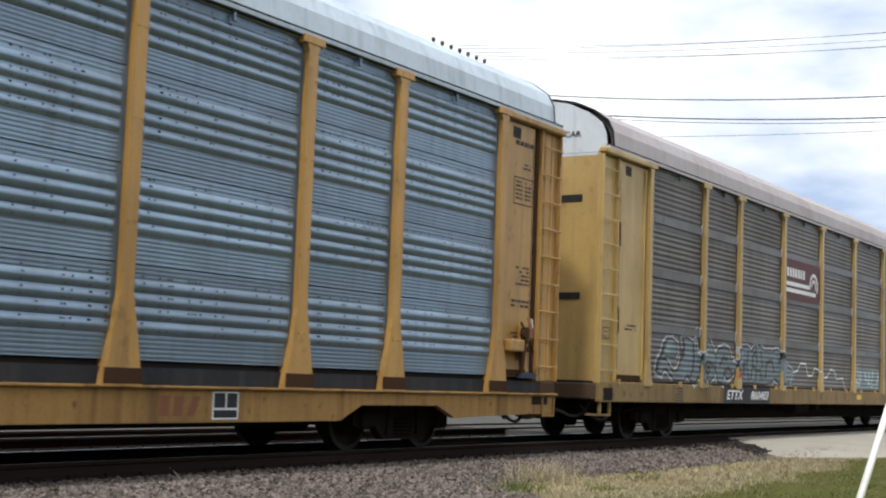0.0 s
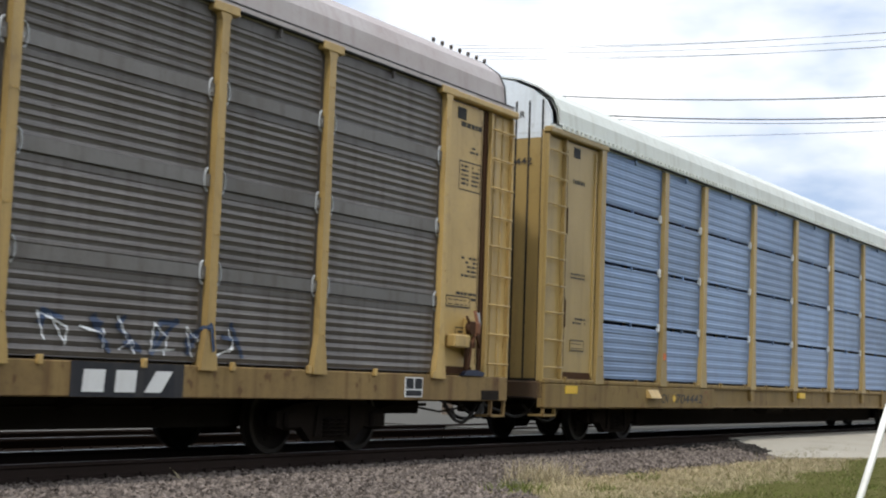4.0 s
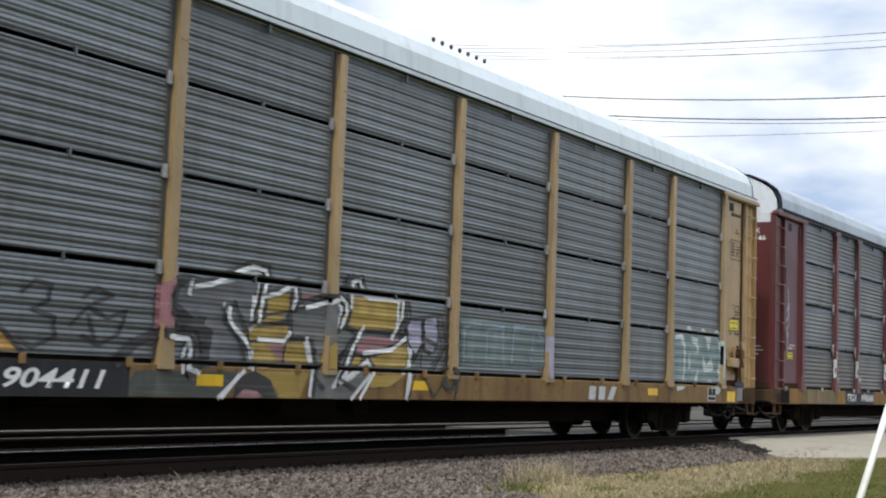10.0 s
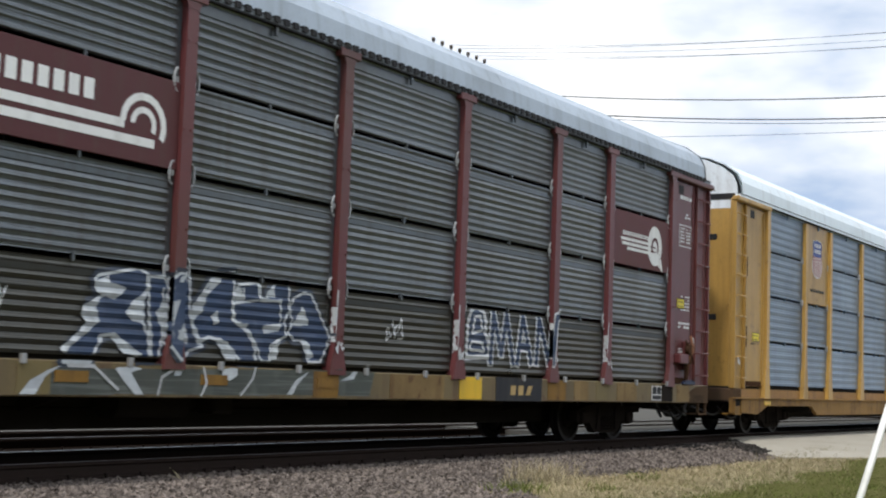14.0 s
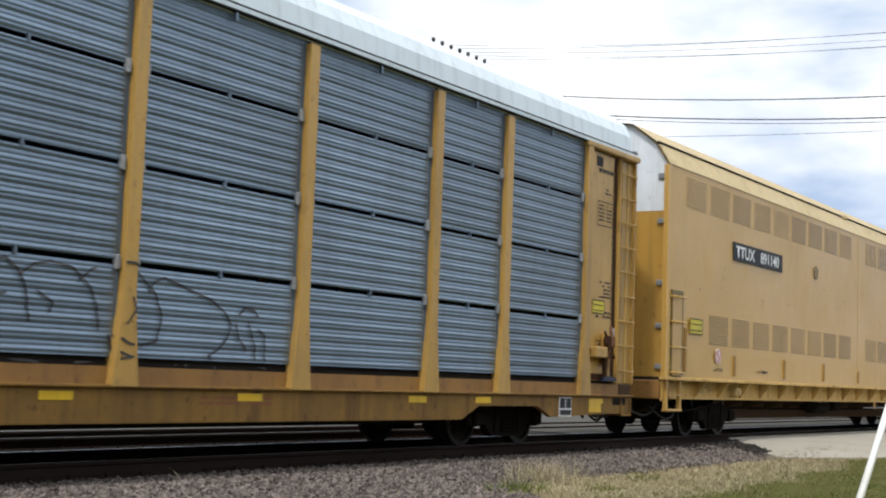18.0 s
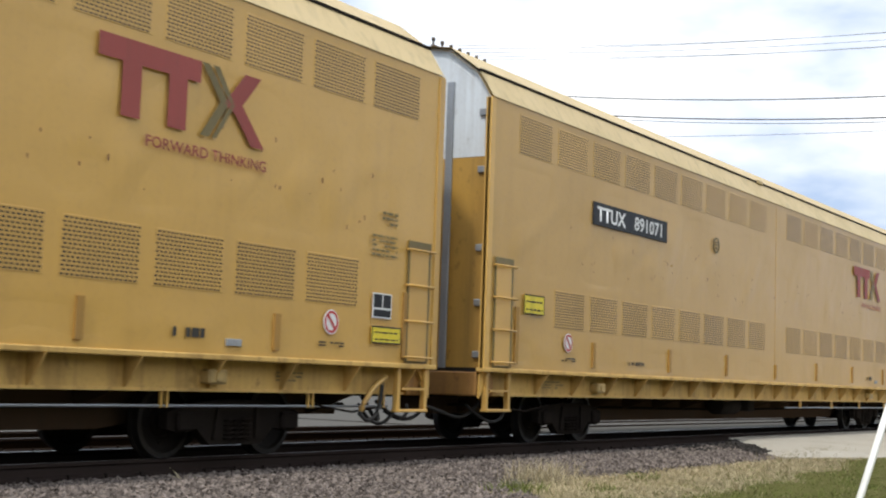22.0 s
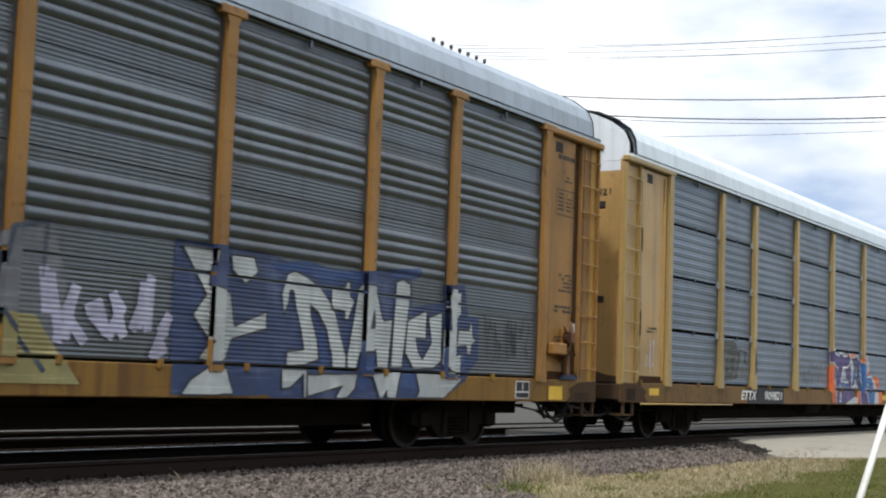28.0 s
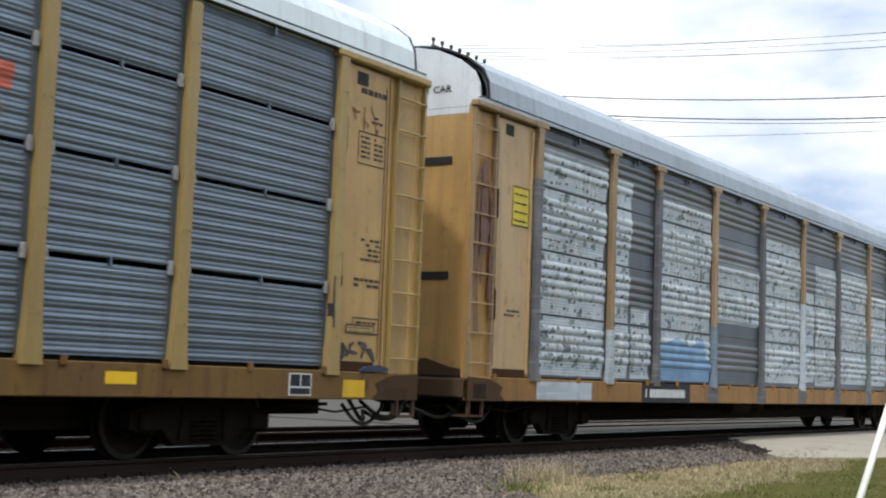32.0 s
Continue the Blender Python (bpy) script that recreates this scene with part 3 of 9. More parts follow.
def coupler_mesh(x, s):
    m = Mesh().box(min(x, x + s * 0.55), max(x, x + s * 0.55), -0.1, 0.1, 0.74, 0.94, 0.02)
    m.prism([(x + s * .5, -.16), (x + s * .78, -.2), (x + s * .8, -.08), (x + s * .66, -.02), (x + s * .7, .12), (x + s * .52, .18)], "y", 0, 0.001)
    k = len(m.v) - 12
    for i in range(12):
        px, py, pz = m.v[k + i]
        m.v[k + i] = (px, pz, 0.7 if i < 6 else 0.98)
    return m


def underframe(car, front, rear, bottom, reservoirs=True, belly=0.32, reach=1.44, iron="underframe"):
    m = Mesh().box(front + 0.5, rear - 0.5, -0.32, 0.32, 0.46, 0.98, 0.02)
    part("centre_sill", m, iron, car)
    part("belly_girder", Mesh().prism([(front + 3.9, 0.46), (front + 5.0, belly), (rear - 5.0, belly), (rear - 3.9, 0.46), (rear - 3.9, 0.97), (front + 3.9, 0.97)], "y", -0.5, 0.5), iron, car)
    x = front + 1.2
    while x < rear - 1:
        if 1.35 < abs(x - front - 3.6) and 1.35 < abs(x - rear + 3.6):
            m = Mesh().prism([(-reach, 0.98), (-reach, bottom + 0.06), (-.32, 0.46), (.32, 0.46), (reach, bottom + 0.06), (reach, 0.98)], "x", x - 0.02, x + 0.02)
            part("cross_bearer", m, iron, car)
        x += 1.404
    mid = (front + rear) / 2
    if reservoirs:
        r = Mesh().tube([(mid - 1.6, -0.8, 0.62), (mid - 0.5, -0.8, 0.62)], 0.19, 14)
        part("air_reservoir", r, "underframe", car)
        part("brake_valve", Mesh().box(mid - 0.2, mid + 0.15, -1.05, -0.75, 0.5, 0.82, 0.03), "underframe", car)
    part("brake_pipe", Mesh().tube([(front + 0.6, -0.5, 0.6), (mid, -0.52, 0.52), (rear - 0.6, -0.5, 0.6)], 0.022), "underframe", car)
    for x, s in ((front + 0.1, -1), (rear - 0.1, 1)):
        part("coupler", coupler_mesh(x, s), "truck_iron", car)
        part("air_hose", hose(x, s), "hose_rubber", car)
        part("air_hose", Mesh().tube(eased([(x - s * 0.5, -1.05, 0.66), (x - s * 0.2, -1.08, 0.5), (x + s * 0.12, -1.05, 0.44), (x + s * 0.4, -0.95, 0.52), (x + s * 0.6, -0.8, 0.6)]), 0.026), "hose_rubber", car)
        part("air_hose", Mesh().tube(eased([(x - s * 1.1, -1.2, 0.62), (x - s * 0.85, -1.22, 0.42), (x - s * 0.55, -1.2, 0.38), (x - s * 0.25, -1.15, 0.5), (x - s * 0.05, -1.1, 0.62)]), 0.024), "hose_rubber", car)
        part("train_line", Mesh().tube([(x - s * 2.2, -1.3, 0.62), (x - s * 1.4, -1.32, 0.53), (x - s * 0.7, -1.3, 0.6)], 0.014), "truck_iron", car, "thin dark brake line")
        part("uncoupling_lever", Mesh().tube([(x, -1.4, 0.6), (x + s * 0.1, -1.38, 0.74), (x + s * 0.1, -0.3, 0.74), (x + s * 0.22, -0.2, 0.86)], 0.014), "truck_iron", car)


def arch_outline(scale=1.0):
    pts = [(-y, z) for y, z in ARCH] + [(0, 5.95)] + [(y, z) for y, z in reversed(ARCH)]
    return [(y * scale, z if scale == 1 else z - 1.4 * (1 - scale)) for y, z in pts]


@shared
def roof_mesh(material, pitch, depth):
    """An arched roof of sheets with cross ribs."""
    m = Mesh()
    x0, x1 = FRONT + 0.32, REAR - 0.32
    out, n = arch_outline(), 13
    xs, k, x = [], 0, x0
    while x < x1:
        xs += [(x, k % 2), (min(x + pitch * 0.34, x1), k % 2)]
        x += pitch * 0.5
        k += 1
    vs = [(x, y, z + depth * up * (1 - (abs(y) / 1.57) ** 4)) for x, up in xs for y, z in out]
    m.add(vs, [(i * n + j, i * n + j + 1, (i + 1) * n + j + 1, (i + 1) * n + j) for i in range(len(xs) - 1) for j in range(n - 1)])
    m.add([(x, y, z) for x in (x0, x1) for y, z in arch_outline(0.965)], [(j, j + 1, n + j + 1, n + j) for j in range(n - 1)])
    return m.data("roof", material)


def sheet_relief(kind, sill_top, sill_y, slot, half):
    def relief(x, z):
        if z < sill_top:
            return sill_y
        if x < -0.09 or x > 23.34:
            return 1.5
        if any(abs(x - b) < half + 0.004 for b in BAYS):
            return SIDE + 0.047
        for r in ROWS[1:4]:
            if slot and abs(z - r) < slot / 2 + 0.01:
                return None
        if z < ROWS[0] + slot / 2 + 0.01:
            return None
        return SHEET + rib(kind, z) + 0.004
    breaks = sorted([b + s * (half + 0.004) for b in BAYS for s in (-1, 1)] + [-0.09, 23.34])
    return relief, breaks


def stencil_bars(car, x, z, w, rows, y=1.504, material="letter_black", h=0.035, gap=0.03, seed=1):
    """Small writing too small to read: broken rows of bars."""
    rng = random.Random(seed)
    m = Mesh()
    for i in range(rows):
        a = x
        while a < x + w:
            b = min(a + rng.uniform(0.04, 0.14), x + w)
            if rng.random() < 0.85:
                zz = z - i * (h + gap)
                m.add([(a, -y, zz), (b, -y, zz), (b, -y, zz + h), (a, -y, zz + h)], [(0, 1, 2, 3)])
            a = b + 0.02
    return tagged(part("stencil", m, material, car, "small illegible stencilled lines"), kind="stuff")


def frame_lines(x0, x1, z0, z1, w=0.012):
    return [rect(x0, x1, z0, z0 + w), rect(x0, x1, z1 - w, z1), rect(x0, x0 + w, z0, z1), rect(x1 - w, x1, z0, z1)]


def placard(car, name, x0, x1, z0, z1, y, material, border="letter_black", bars=2, seed=3, label=""):
    """A small sign: plate, border and bars for writing."""
    p = part(name, Mesh().box(x0, x1, -y - 0.006, -y, z0, z1), material, car, label)
    m = Mesh()
    for r in frame_lines(x0, x1, z0, z1, 0.018):
        m.add([(a, -y - 0.009, b) for a, b in r], [(0, 1, 2, 3)])
    rng = random.Random(seed)
    hh = (z1 - z0) / (bars * 2 + 1)
    for i in range(bars):
        zz, a = z0 + hh * (2 * i + 1), x0 + 0.06
        while a < x1 - 0.07:
            b = min(a + rng.uniform(0.05, 0.16), x1 - 0.06)
            m.add([(a, -y - 0.009, zz), (b, -y - 0.009, zz), (b, -y - 0.009, zz + hh * 0.42), (a, -y - 0.009, zz + hh * 0.42)], [(0, 1, 2, 3)])
            a = b + 0.025
    part("sign_marking", m, border, p)
    return p


def data_grid(car, x0, z0, w, h, y):
    """A white-framed black table of car data."""
    p = part("data_panel", Mesh().box(x0, x0 + w, -y - 0.005, -y, z0, z0 + h), "letter_white", car, "white-framed black data panel")
    m = Mesh()
    for a, b, c, d in ((0.05, 0.48, 0.42, 0.95), (0.54, 0.95, 0.42, 0.95), (0.05, 0.95, 0.06, 0.34)):
        q = rect(x0 + a * w, x0 + b * w, z0 + c * h, z0 + d * h)
        m.add([(u, -y - 0.008, v) for u, v in q], [(0, 1, 2, 3)])
    part("dark_field", m, "black_board", p)


@shared
def tab_mesh(material):
    return Mesh().box(-0.03, 0.03, -1.575, -1.53, 0.99, 1.085, 0.006).data("tie_down", material)


@shared
def sill_bracket_mesh(material):
    return Mesh().prism([(-0.14, 0.97), (-0.09, 0.74), (0.09, 0.74), (0.14, 0.97)], "y", -1.555, -1.49).data("sill_bracket", material)


def autorack(spec):
    """A closed railcar for automobiles: sill, posts, ribbed sheets, end doors, ladders, arched roof."""
    body, sheet, roof = spec["paint"], spec["sheet"], spec["roof"]
    kind, slot = spec.get("rib", "fine"), SLOT if spec.get("slots", True) else 0.012
    half, flare, flare_z = spec.get("post", (0.075, 0.15, 1.75))
    car = thing("autorack_railcar", spec["label"], "railcar", "train of closed automobile railcars")
    deep = spec.get("sill") == "deep"
    sill_paint = spec.get("sill_paint", body)
    sill_y = 1.535
    face = 1.505 if deep else (1.56 if spec.get("sill") == "lipped" else 1.535)
    low = 0.43 if deep else (0.60 if spec.get("sill") == "lipped" else 0.69)
    RELIEF[car.name] = sheet_relief(kind, 1.045, sill_y if not deep else 1.505, slot, half)
    # sides
    for side in (1, -1):
        turn = 0 if side > 0 else 180
        for b in range(9):
            x0, x1 = BAYS[b] + half + 0.02, BAYS[b + 1] - half - 0.02
            for r in range(4):
                if side > 0 and (b, r) in spec.get("blank", ()):
                    continue
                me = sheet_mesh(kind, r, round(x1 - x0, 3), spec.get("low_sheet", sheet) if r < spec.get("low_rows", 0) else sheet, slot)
                part("side_sheet", me, None, car, at=pose(x0 if side > 0 else x1, -SHEET * side, 0, 0, 0, turn))
        for b in BAYS:
            part("post", post_mesh(half, flare, flare_z, spec.get("cap", False), body, 0.80 if deep else 0.985), None, car, at=pose(b, 0, 0, 0, 0, turn))
    if slot > 0.02:
        ck, cm = spec.get("clips", ("plate", "clip_grey"))
        for b in range(9):
            for r in ROWS[1:4]:
                for x, turn in ((BAYS[b] + half + 0.05, 0), (BAYS[b + 1] - half - 0.05, 1)):
                    me = clip_mesh(ck, cm)
                    at = Matrix.Translation((x, 0, r)) @ Matrix.Diagonal((-1 if turn and ck == "ring" else 1, 1, 1, 1))
                    part("clip", me, None, car, at=at)
                part("clip", middle_clip_mesh(spec.get("mid", sheet)), None, car, at=((BAYS[b] + BAYS[b + 1]) / 2, 0, r))
    else:
        ck, cm = spec.get("clips", (None, None))
        for b in range(9):
            for r in ROWS[1:4]:
                if ck:
                    for x, s in ((BAYS[b] + half + 0.05, 1), (BAYS[b + 1] - half - 0.05, -1)):
                        part("clip", clip_mesh(ck, cm), None, car, at=Matrix.Translation((x, 0, r)) @ Matrix.Diagonal((s, 1, 1, 1)))
                if spec.get("strip"):
                    part("seam_strip", Mesh().box(BAYS[b] + half + 0.01, BAYS[b + 1] - half - 0.01, -SHEET - 0.034, -SHEET - 0.022, r - 0.07, r + 0.07), spec["strip"], car)
    # hooks under the roof edge
    for b in range(9):
        x = (BAYS[b] + BAYS[b + 1]) / 2
        part("roof_hook", Mesh().box(x - 0.018, x + 0.018, -SIDE - 0.03, -SHEET - 0.03, 4.84, 4.95, 0.006), sheet, car)
    part("top_rail", Mesh().box(FRONT + 0.1, REAR - 0.1, -1.575, -1.47, 4.965, 5.03, 0.008).box(FRONT + 0.1, REAR - 0.1, 1.47, 1.575, 4.965, 5.03, 0.008), spec.get("rail", roof), car)
    # Black strips stand in for the shade of the gap at the eave.
    part("eave_seam", Mesh().box(FRONT + 0.1, REAR - 0.1, -1.579, -1.5, 5.026, 5.042).box(FRONT + 0.1, REAR - 0.1, -1.579, -1.5, 4.952, 4.967), "black_paint", car, "black strip for the shaded gap along the eave")
    part("roof", roof_mesh(roof, spec.get("roof_pitch", 0.15), spec.get("roof_depth", 0.008)), None, car)
    for x in (FRONT + 0.29, REAR - 0.36):
        m, n = Mesh(), 13
        o, i2 = arch_outline(1.0), arch_outline(0.992)
        vs = [(xx, y * 1.004, z + 0.012) for xx in (x, x + 0.035) for y, z in o] + [(xx, y, z) for xx in (x, x + 0.035) for y, z in i2]
        m.add(vs, [(j, j + 1, n + j + 1, n + j) for j in range(n - 1)] + [(j, j + 1, 2 * n + j + 1, 2 * n + j) for j in range(n - 1)] + [(n + j, n + j + 1, 3 * n + j + 1, 3 * n + j) for j in range(n - 1)])
        part("roof_edge_trim", m, spec.get("trim", "black_paint"), car)
    # floor and sills
    # Deck curbs and inner decks are added to keep sky from showing through gaps.
    part("deck", Mesh().box(FRONT + 0.02, REAR - 0.02, -1.45, 1.45, 0.985, 1.04).box(FRONT + 0.02, REAR - 0.02, -1.43, -1.40, 1.04, 1.22).box(FRONT + 0.02, REAR - 0.02, 1.40, 1.43, 1.04, 1.22), "underframe", car)
    for z in (2.42, 4.3):
        part("vehicle_deck", Mesh().box(FRONT + 0.5, REAR - 0.5, -1.36, 1.36, z, z + 0.06), "underframe", car, "dark inner deck, added to block sky through the slots")
    for side in (-1, 1):
        m = Mesh()
        ya, yb = sorted((side * sill_y, side * 1.45))
        if deep:
            pts = [(FRONT, .80), (FRONT, .50), (FRONT + .55, .50), (FRONT + 1.5, .46), (FRONT + 2.1, .64), (3.35, .64), (3.75, .43), (19.55, .43), (20.0, .62), (21.75, .62), (22.2, .45), (24.4, .5), (REAR, .5), (REAR, .80)]
            ya, yb = sorted((side * 1.505, side * 1.42))
            m.prism(pts, "y", ya, yb)
            m.box(FRONT, REAR, *sorted((side * 1.56, side * 1.42)), 0.785, 0.815, 0.006)
            part("side_sill", m, sill_paint, car)
            part("deck_edge", Mesh().box(FRONT + 0.02, REAR - 0.02, *sorted((side * 1.485, side * 1.40)), 0.815, 0.995), spec.get("deck_edge", "paint_rust_yellow"), car)
        else:
            if spec.get("sill") == "lipped":
                m.box(FRONT, REAR, *sorted((side * 1.49, side * 1.44)), low, 1.03)
                m.box(FRONT, REAR, *sorted((side * 1.562, side * 1.44)), 0.97, 1.045, 0.015)
                m.box(FRONT, REAR, *sorted((side * 1.535, side * 1.44)), low, 0.635, 0.01)
                for x0, x1 in ((FRONT + 0.02, 5.2), (17.7, REAR - 0.02)):
                    m.box(x0, x1, *sorted((side * 1.56, side * 1.46)), 0.585, 0.975, 0.02)
                for b in BAYS[2:7]:
                    part("sill_bracket", sill_bracket_mesh(sill_paint), None, car, at=pose(b, 0, 0, 0, 0, 0 if side < 0 else 180))
            else:
                m.box(FRONT, REAR, ya, yb, low, 1.035, 0.012)
            part("side_sill", m, sill_paint, car)
        if side < 0:
            for x in [FRONT + 0.7 + 1.35 * k for k in range(0 if deep else 19)]:
                part("tie_down", tab_mesh(spec.get("tabs", sill_paint)), None, car, at=(x, 0, 0))
    # ends
    for end, s in ((FRONT, 1), (REAR, -1)):
        lad0, lad1 = (end, end + 0.64) if s > 0 else (end - 0.66, end)
        for y in (-1, 1):
            m = Mesh().box(*sorted((lad0, lad1)), *sorted((y * 1.46, y * 1.40)), 1.0, 4.88, 0.01)
            ladder = part("ladder_bay", m, spec.get("ladder", spec.get("bay", body)), car)
            if y < 0:
                rails = Mesh()
                for x in (lad0 + 0.02, lad1 - 0.02):
                    rails.box(x - 0.022, x + 0.022, -SIDE, -1.46, 1.0, 4.88, 0.006)
                part("ladder_rail", rails, body, ladder)
                for k in (1, 2) if s < 0 and spec.get("rear_slot", True) else ():
                    x = lad0 + (lad1 - lad0) * k / 3
                    part("fold", Mesh().box(x - 0.035, x + 0.035, -1.478, -1.455, 1.02, 4.86, 0.012), spec.get("bay", body), ladder)
                for k in range(9):
                    part("rung", rung_mesh(round(lad1 - lad0 - 0.06, 3), spec.get("rung", body)), None, ladder, at=(lad0 + 0.03, 0, 1.22 + 0.425 * k))
            px0, px1 = (lad1 + 0.01, -half - 0.01) if s > 0 else (23.25 + half + 0.01, lad0 - 0.2)
            m = Mesh().box(px0, px1, *sorted((y * 1.5, y * 1.42)), 1.05, 4.86, 0.012)
            if s > 0:
                m.box(px1 - 0.14, px1 - 0.10, *sorted((y * 1.53, y * 1.5)), 1.1, 4.8)
            part("end_side_panel", m, spec.get("bay", body), car)
            if s < 0:
                part("dark_slot", Mesh().box(lad0 - 0.2, lad0 - 0.005, *sorted((y * 1.465, y * 1.38)), 1.0, 4.9).box(lad0 - 0.13, lad0 - 0.09, *sorted((y * 1.49, y * 1.46)), 1.05, 4.85, 0.01), "rust_brown" if spec.get("rear_slot", True) else spec.get("bay", body), car)
            m = Mesh().box(*sorted((end - s * 0.03, end + s * 2.05)), *sorted((y * 1.59, y * 1.44)), 4.885, 4.985, 0.02)
            part("end_header", m, body, car)
            part("lamp_hole", Mesh().box(px0 + 0.25, px0 + 0.5, *sorted((y * 1.505, y * 1.46)), 4.62, 4.80, 0.01), "black_paint", car)
            if y < 0:
                # Raised dark strip paints the shade of the gap below the panel.
                part("floor_gap", Mesh().box(px0 + 0.06, px1 - 0.12, -1.503, -1.45, 1.055, 1.16), "rust_brown", car, "dark strip standing for the shaded gap under the end panel")
                part("panel_seam", Mesh().box(px0 + 0.05, px0 + 0.064, -1.503, -1.45, 1.2, 4.7).box(px1 - 0.05, px1 - 0.036, -1.503, -1.45, 1.2, 4.7), "rust_brown", car)
                for z in (3.35, 1.87) if s > 0 else (3.73, 2.05):
                    part("latch_bar", Mesh().box(px0 + 0.05, px0 + 0.08, -1.52, -1.5, z, z + 0.44, 0.005), "rust_brown", car)
        ex = end + s * 0.16
        # Closed black boxes paint the shade of open pockets in the sill.
        if s > 0:
            part("sill_pocket", Mesh().box(end + 0.14, end + 0.5, *((-1.538, -1.5) if not deep else (-1.509, -1.48)), 0.64 + 0.08 * (not deep), 0.78 + 0.15 * (not deep)), "underframe", car, "dark patch painting the shade of a sill pocket")
        else:
            part("sill_pocket", Mesh().box(24.4, 24.9, *((-1.538, -1.5) if not deep else (-1.509, -1.48)), 0.64 + 0.06 * (not deep), 0.76 + 0.08 * (not deep)), "underframe", car, "dark patch painting the shade of a sill pocket")
            part("chain_tray", Mesh().prism([(23.85, 1.04), (24.42, 1.04), (24.44, 1.09), (24.2, 1.125), (23.95, 1.10)], "y", -1.56, -1.503), "tray_blue", car, "dark heap of chain on the sill")
        if spec.get("grimy"):
            g = [(end, low), (end + s * 1.05, low), (end + s * 0.9, low + 0.1), (end + s * 0.98, low + 0.2), (end + s * 0.62, 1.0), (end, 1.03)]
            part("grime_coat", Mesh().prism(g if s > 0 else g[::-1], "y", -face - 0.003, -1.48), "end_grime", car, "sooty dirt on the end of the sill")
        x0, x1 = sorted((ex, ex + s * 0.06))
        if spec.get("grimy"):
            soot = [(-1.43, 1.0), (1.43, 1.0), (1.43, 1.3), (0.9, 1.2), (0.35, 1.34), (-0.2, 1.22), (-0.7, 1.28), (-1.1, 1.16), (-1.43, 1.12)]
            part("grime_coat", Mesh().prism(soot, "x", *sorted((ex - s * 0.006, ex + s * 0.02))), "end_grime", car, "soot on the foot of the end door")
        zt = spec.get("white_from", 4.88)
        folds = spec.get("folds", 0)
        if spec.get("band") and s > 0:
            part("door_band", Mesh().box(*sorted((ex - s * 0.012, ex)), -1.43, 1.43, zt + 0.19, zt + 0.31), "black_paint", car, "black band across the white door")
        door = part("end_door", Mesh().box(x0, x1, -1.43, 1.43, 1.0, zt, 0.012), spec.get("door", body), car)
        part("upper_door", Mesh().box(x0, x1, -1.43, 1.43, zt, 4.925).prism([(y * 0.985, z) for y, z in arch_outline(0.965)], "x", x0, x1), "paint_white", car, "white-painted upper end door")
        part("end_corner_post", Mesh().box(*sorted((end + s * 0.02, end + s * 0.2)), -1.47, -1.38, 1.0, 4.95, 0.02), spec.get("door", body), car)
        if folds:
            m = Mesh()
            for k in range(folds):
                y = -1.32 + 2.64 * k / (folds - 1)
                m.box(*sorted((ex - s * 0.012, ex)), y - 0.014, y + 0.014, 1.0, 5.45)
            part("fold_gap", m, "black_paint", car)
        else:
            for z in spec.get("slot_heights", (2.47, 4.15)):
                m = Mesh().box(*sorted((ex - s * 0.02, ex)), -1.05, 0.35, z - 0.06, z + 0.06, 0.008)
                part("door_slot", m, "black_paint", door)
        if s > 0:
            lettering("EXCESS HEIGHT CAR", 0.5, zt + (0.36 if spec.get("band") else 0.33), 0.105, 1.5, ex - 0.014, "letter_black", car, name="door_lettering", face=0)
            for k, line in enumerate(spec.get("marks", ())):
                lettering(line, spec.get("marks_at", -0.55), zt - 0.26 - 0.17 * k, 0.115, 0.1 * len(line), ex - 0.014, spec.get("ink", "letter_black"), car, name="door_lettering", face=0)
        part("end_sill", Mesh().box(*sorted((end, end + s * 0.5)), -1.5, 1.5, 0.72, 1.0, 0.02), "end_grime", car)
        part("step", Mesh().box(*sorted((end + s * 0.05, end + s * 0.45)), -1.53, -1.25, 0.46, 0.49).box(*sorted((end + s * 0.05, end + s * 0.08)), -1.53, -1.48, 0.46, 0.75).box(*sorted((end + s * 0.42, end + s * 0.45)), -1.53, -1.48, 0.46, 0.75), "end_grime" if spec.get("grimy") else sill_paint, car)
    underframe(car, FRONT, REAR, low, belly=0.22 if spec.get("sill") == "lipped" else 0.32)
    add_trucks(car, TRUCKS)
    # small fittings of the rear end bay
    if spec.get("brake", True):
        hb = part("handbrake", Mesh().box(23.45, 23.86, -1.66, -1.5, 1.42, 1.6, 0.02).box(23.9, 24.02, -1.6, -1.5, 1.3, 1.85, 0.02), body, car, "handbrake housing")
        part("brake_gear", Mesh().tube([(23.93, -1.66, 1.7), (23.93, -1.58, 1.7)], 0.095, 14).tube([(23.88, -1.64, 1.47), (23.88, -1.58, 1.47)], 0.06, 10).box(23.83, 23.88, -1.64, -1.57, 1.12, 1.42, 0.01).box(23.97, 24.01, -1.66, -1.6, 1.42, 1.6, 0.01).tube([(23.8, -1.62, 1.86), (23.9, -1.64, 1.72)], 0.02).tube([(24.0, -1.64, 1.66), (24.18, -1.63, 1.42)], 0.016), "rust_brown", hb, "dark rusty brake gear")
        part("brake_chain", Mesh().tube([(24.08, -1.64, 1.92), (24.15, -1.63, 1.75), (24.12, -1.62, 1.6)], 0.018), "clip_grey", hb, "grey handbrake lever")
        part("brake_lever", Mesh().tube([(24.02, -1.62, 1.95), (24.06, -1.66, 1.72), (23.95, -1.62, 1.5), (23.92, -1.6, 1.15)], 0.025).box(23.98, 24.12, -1.68, -1.6, 1.6, 1.8, 0.03), "rust", hb, "rusty ratchet lever")
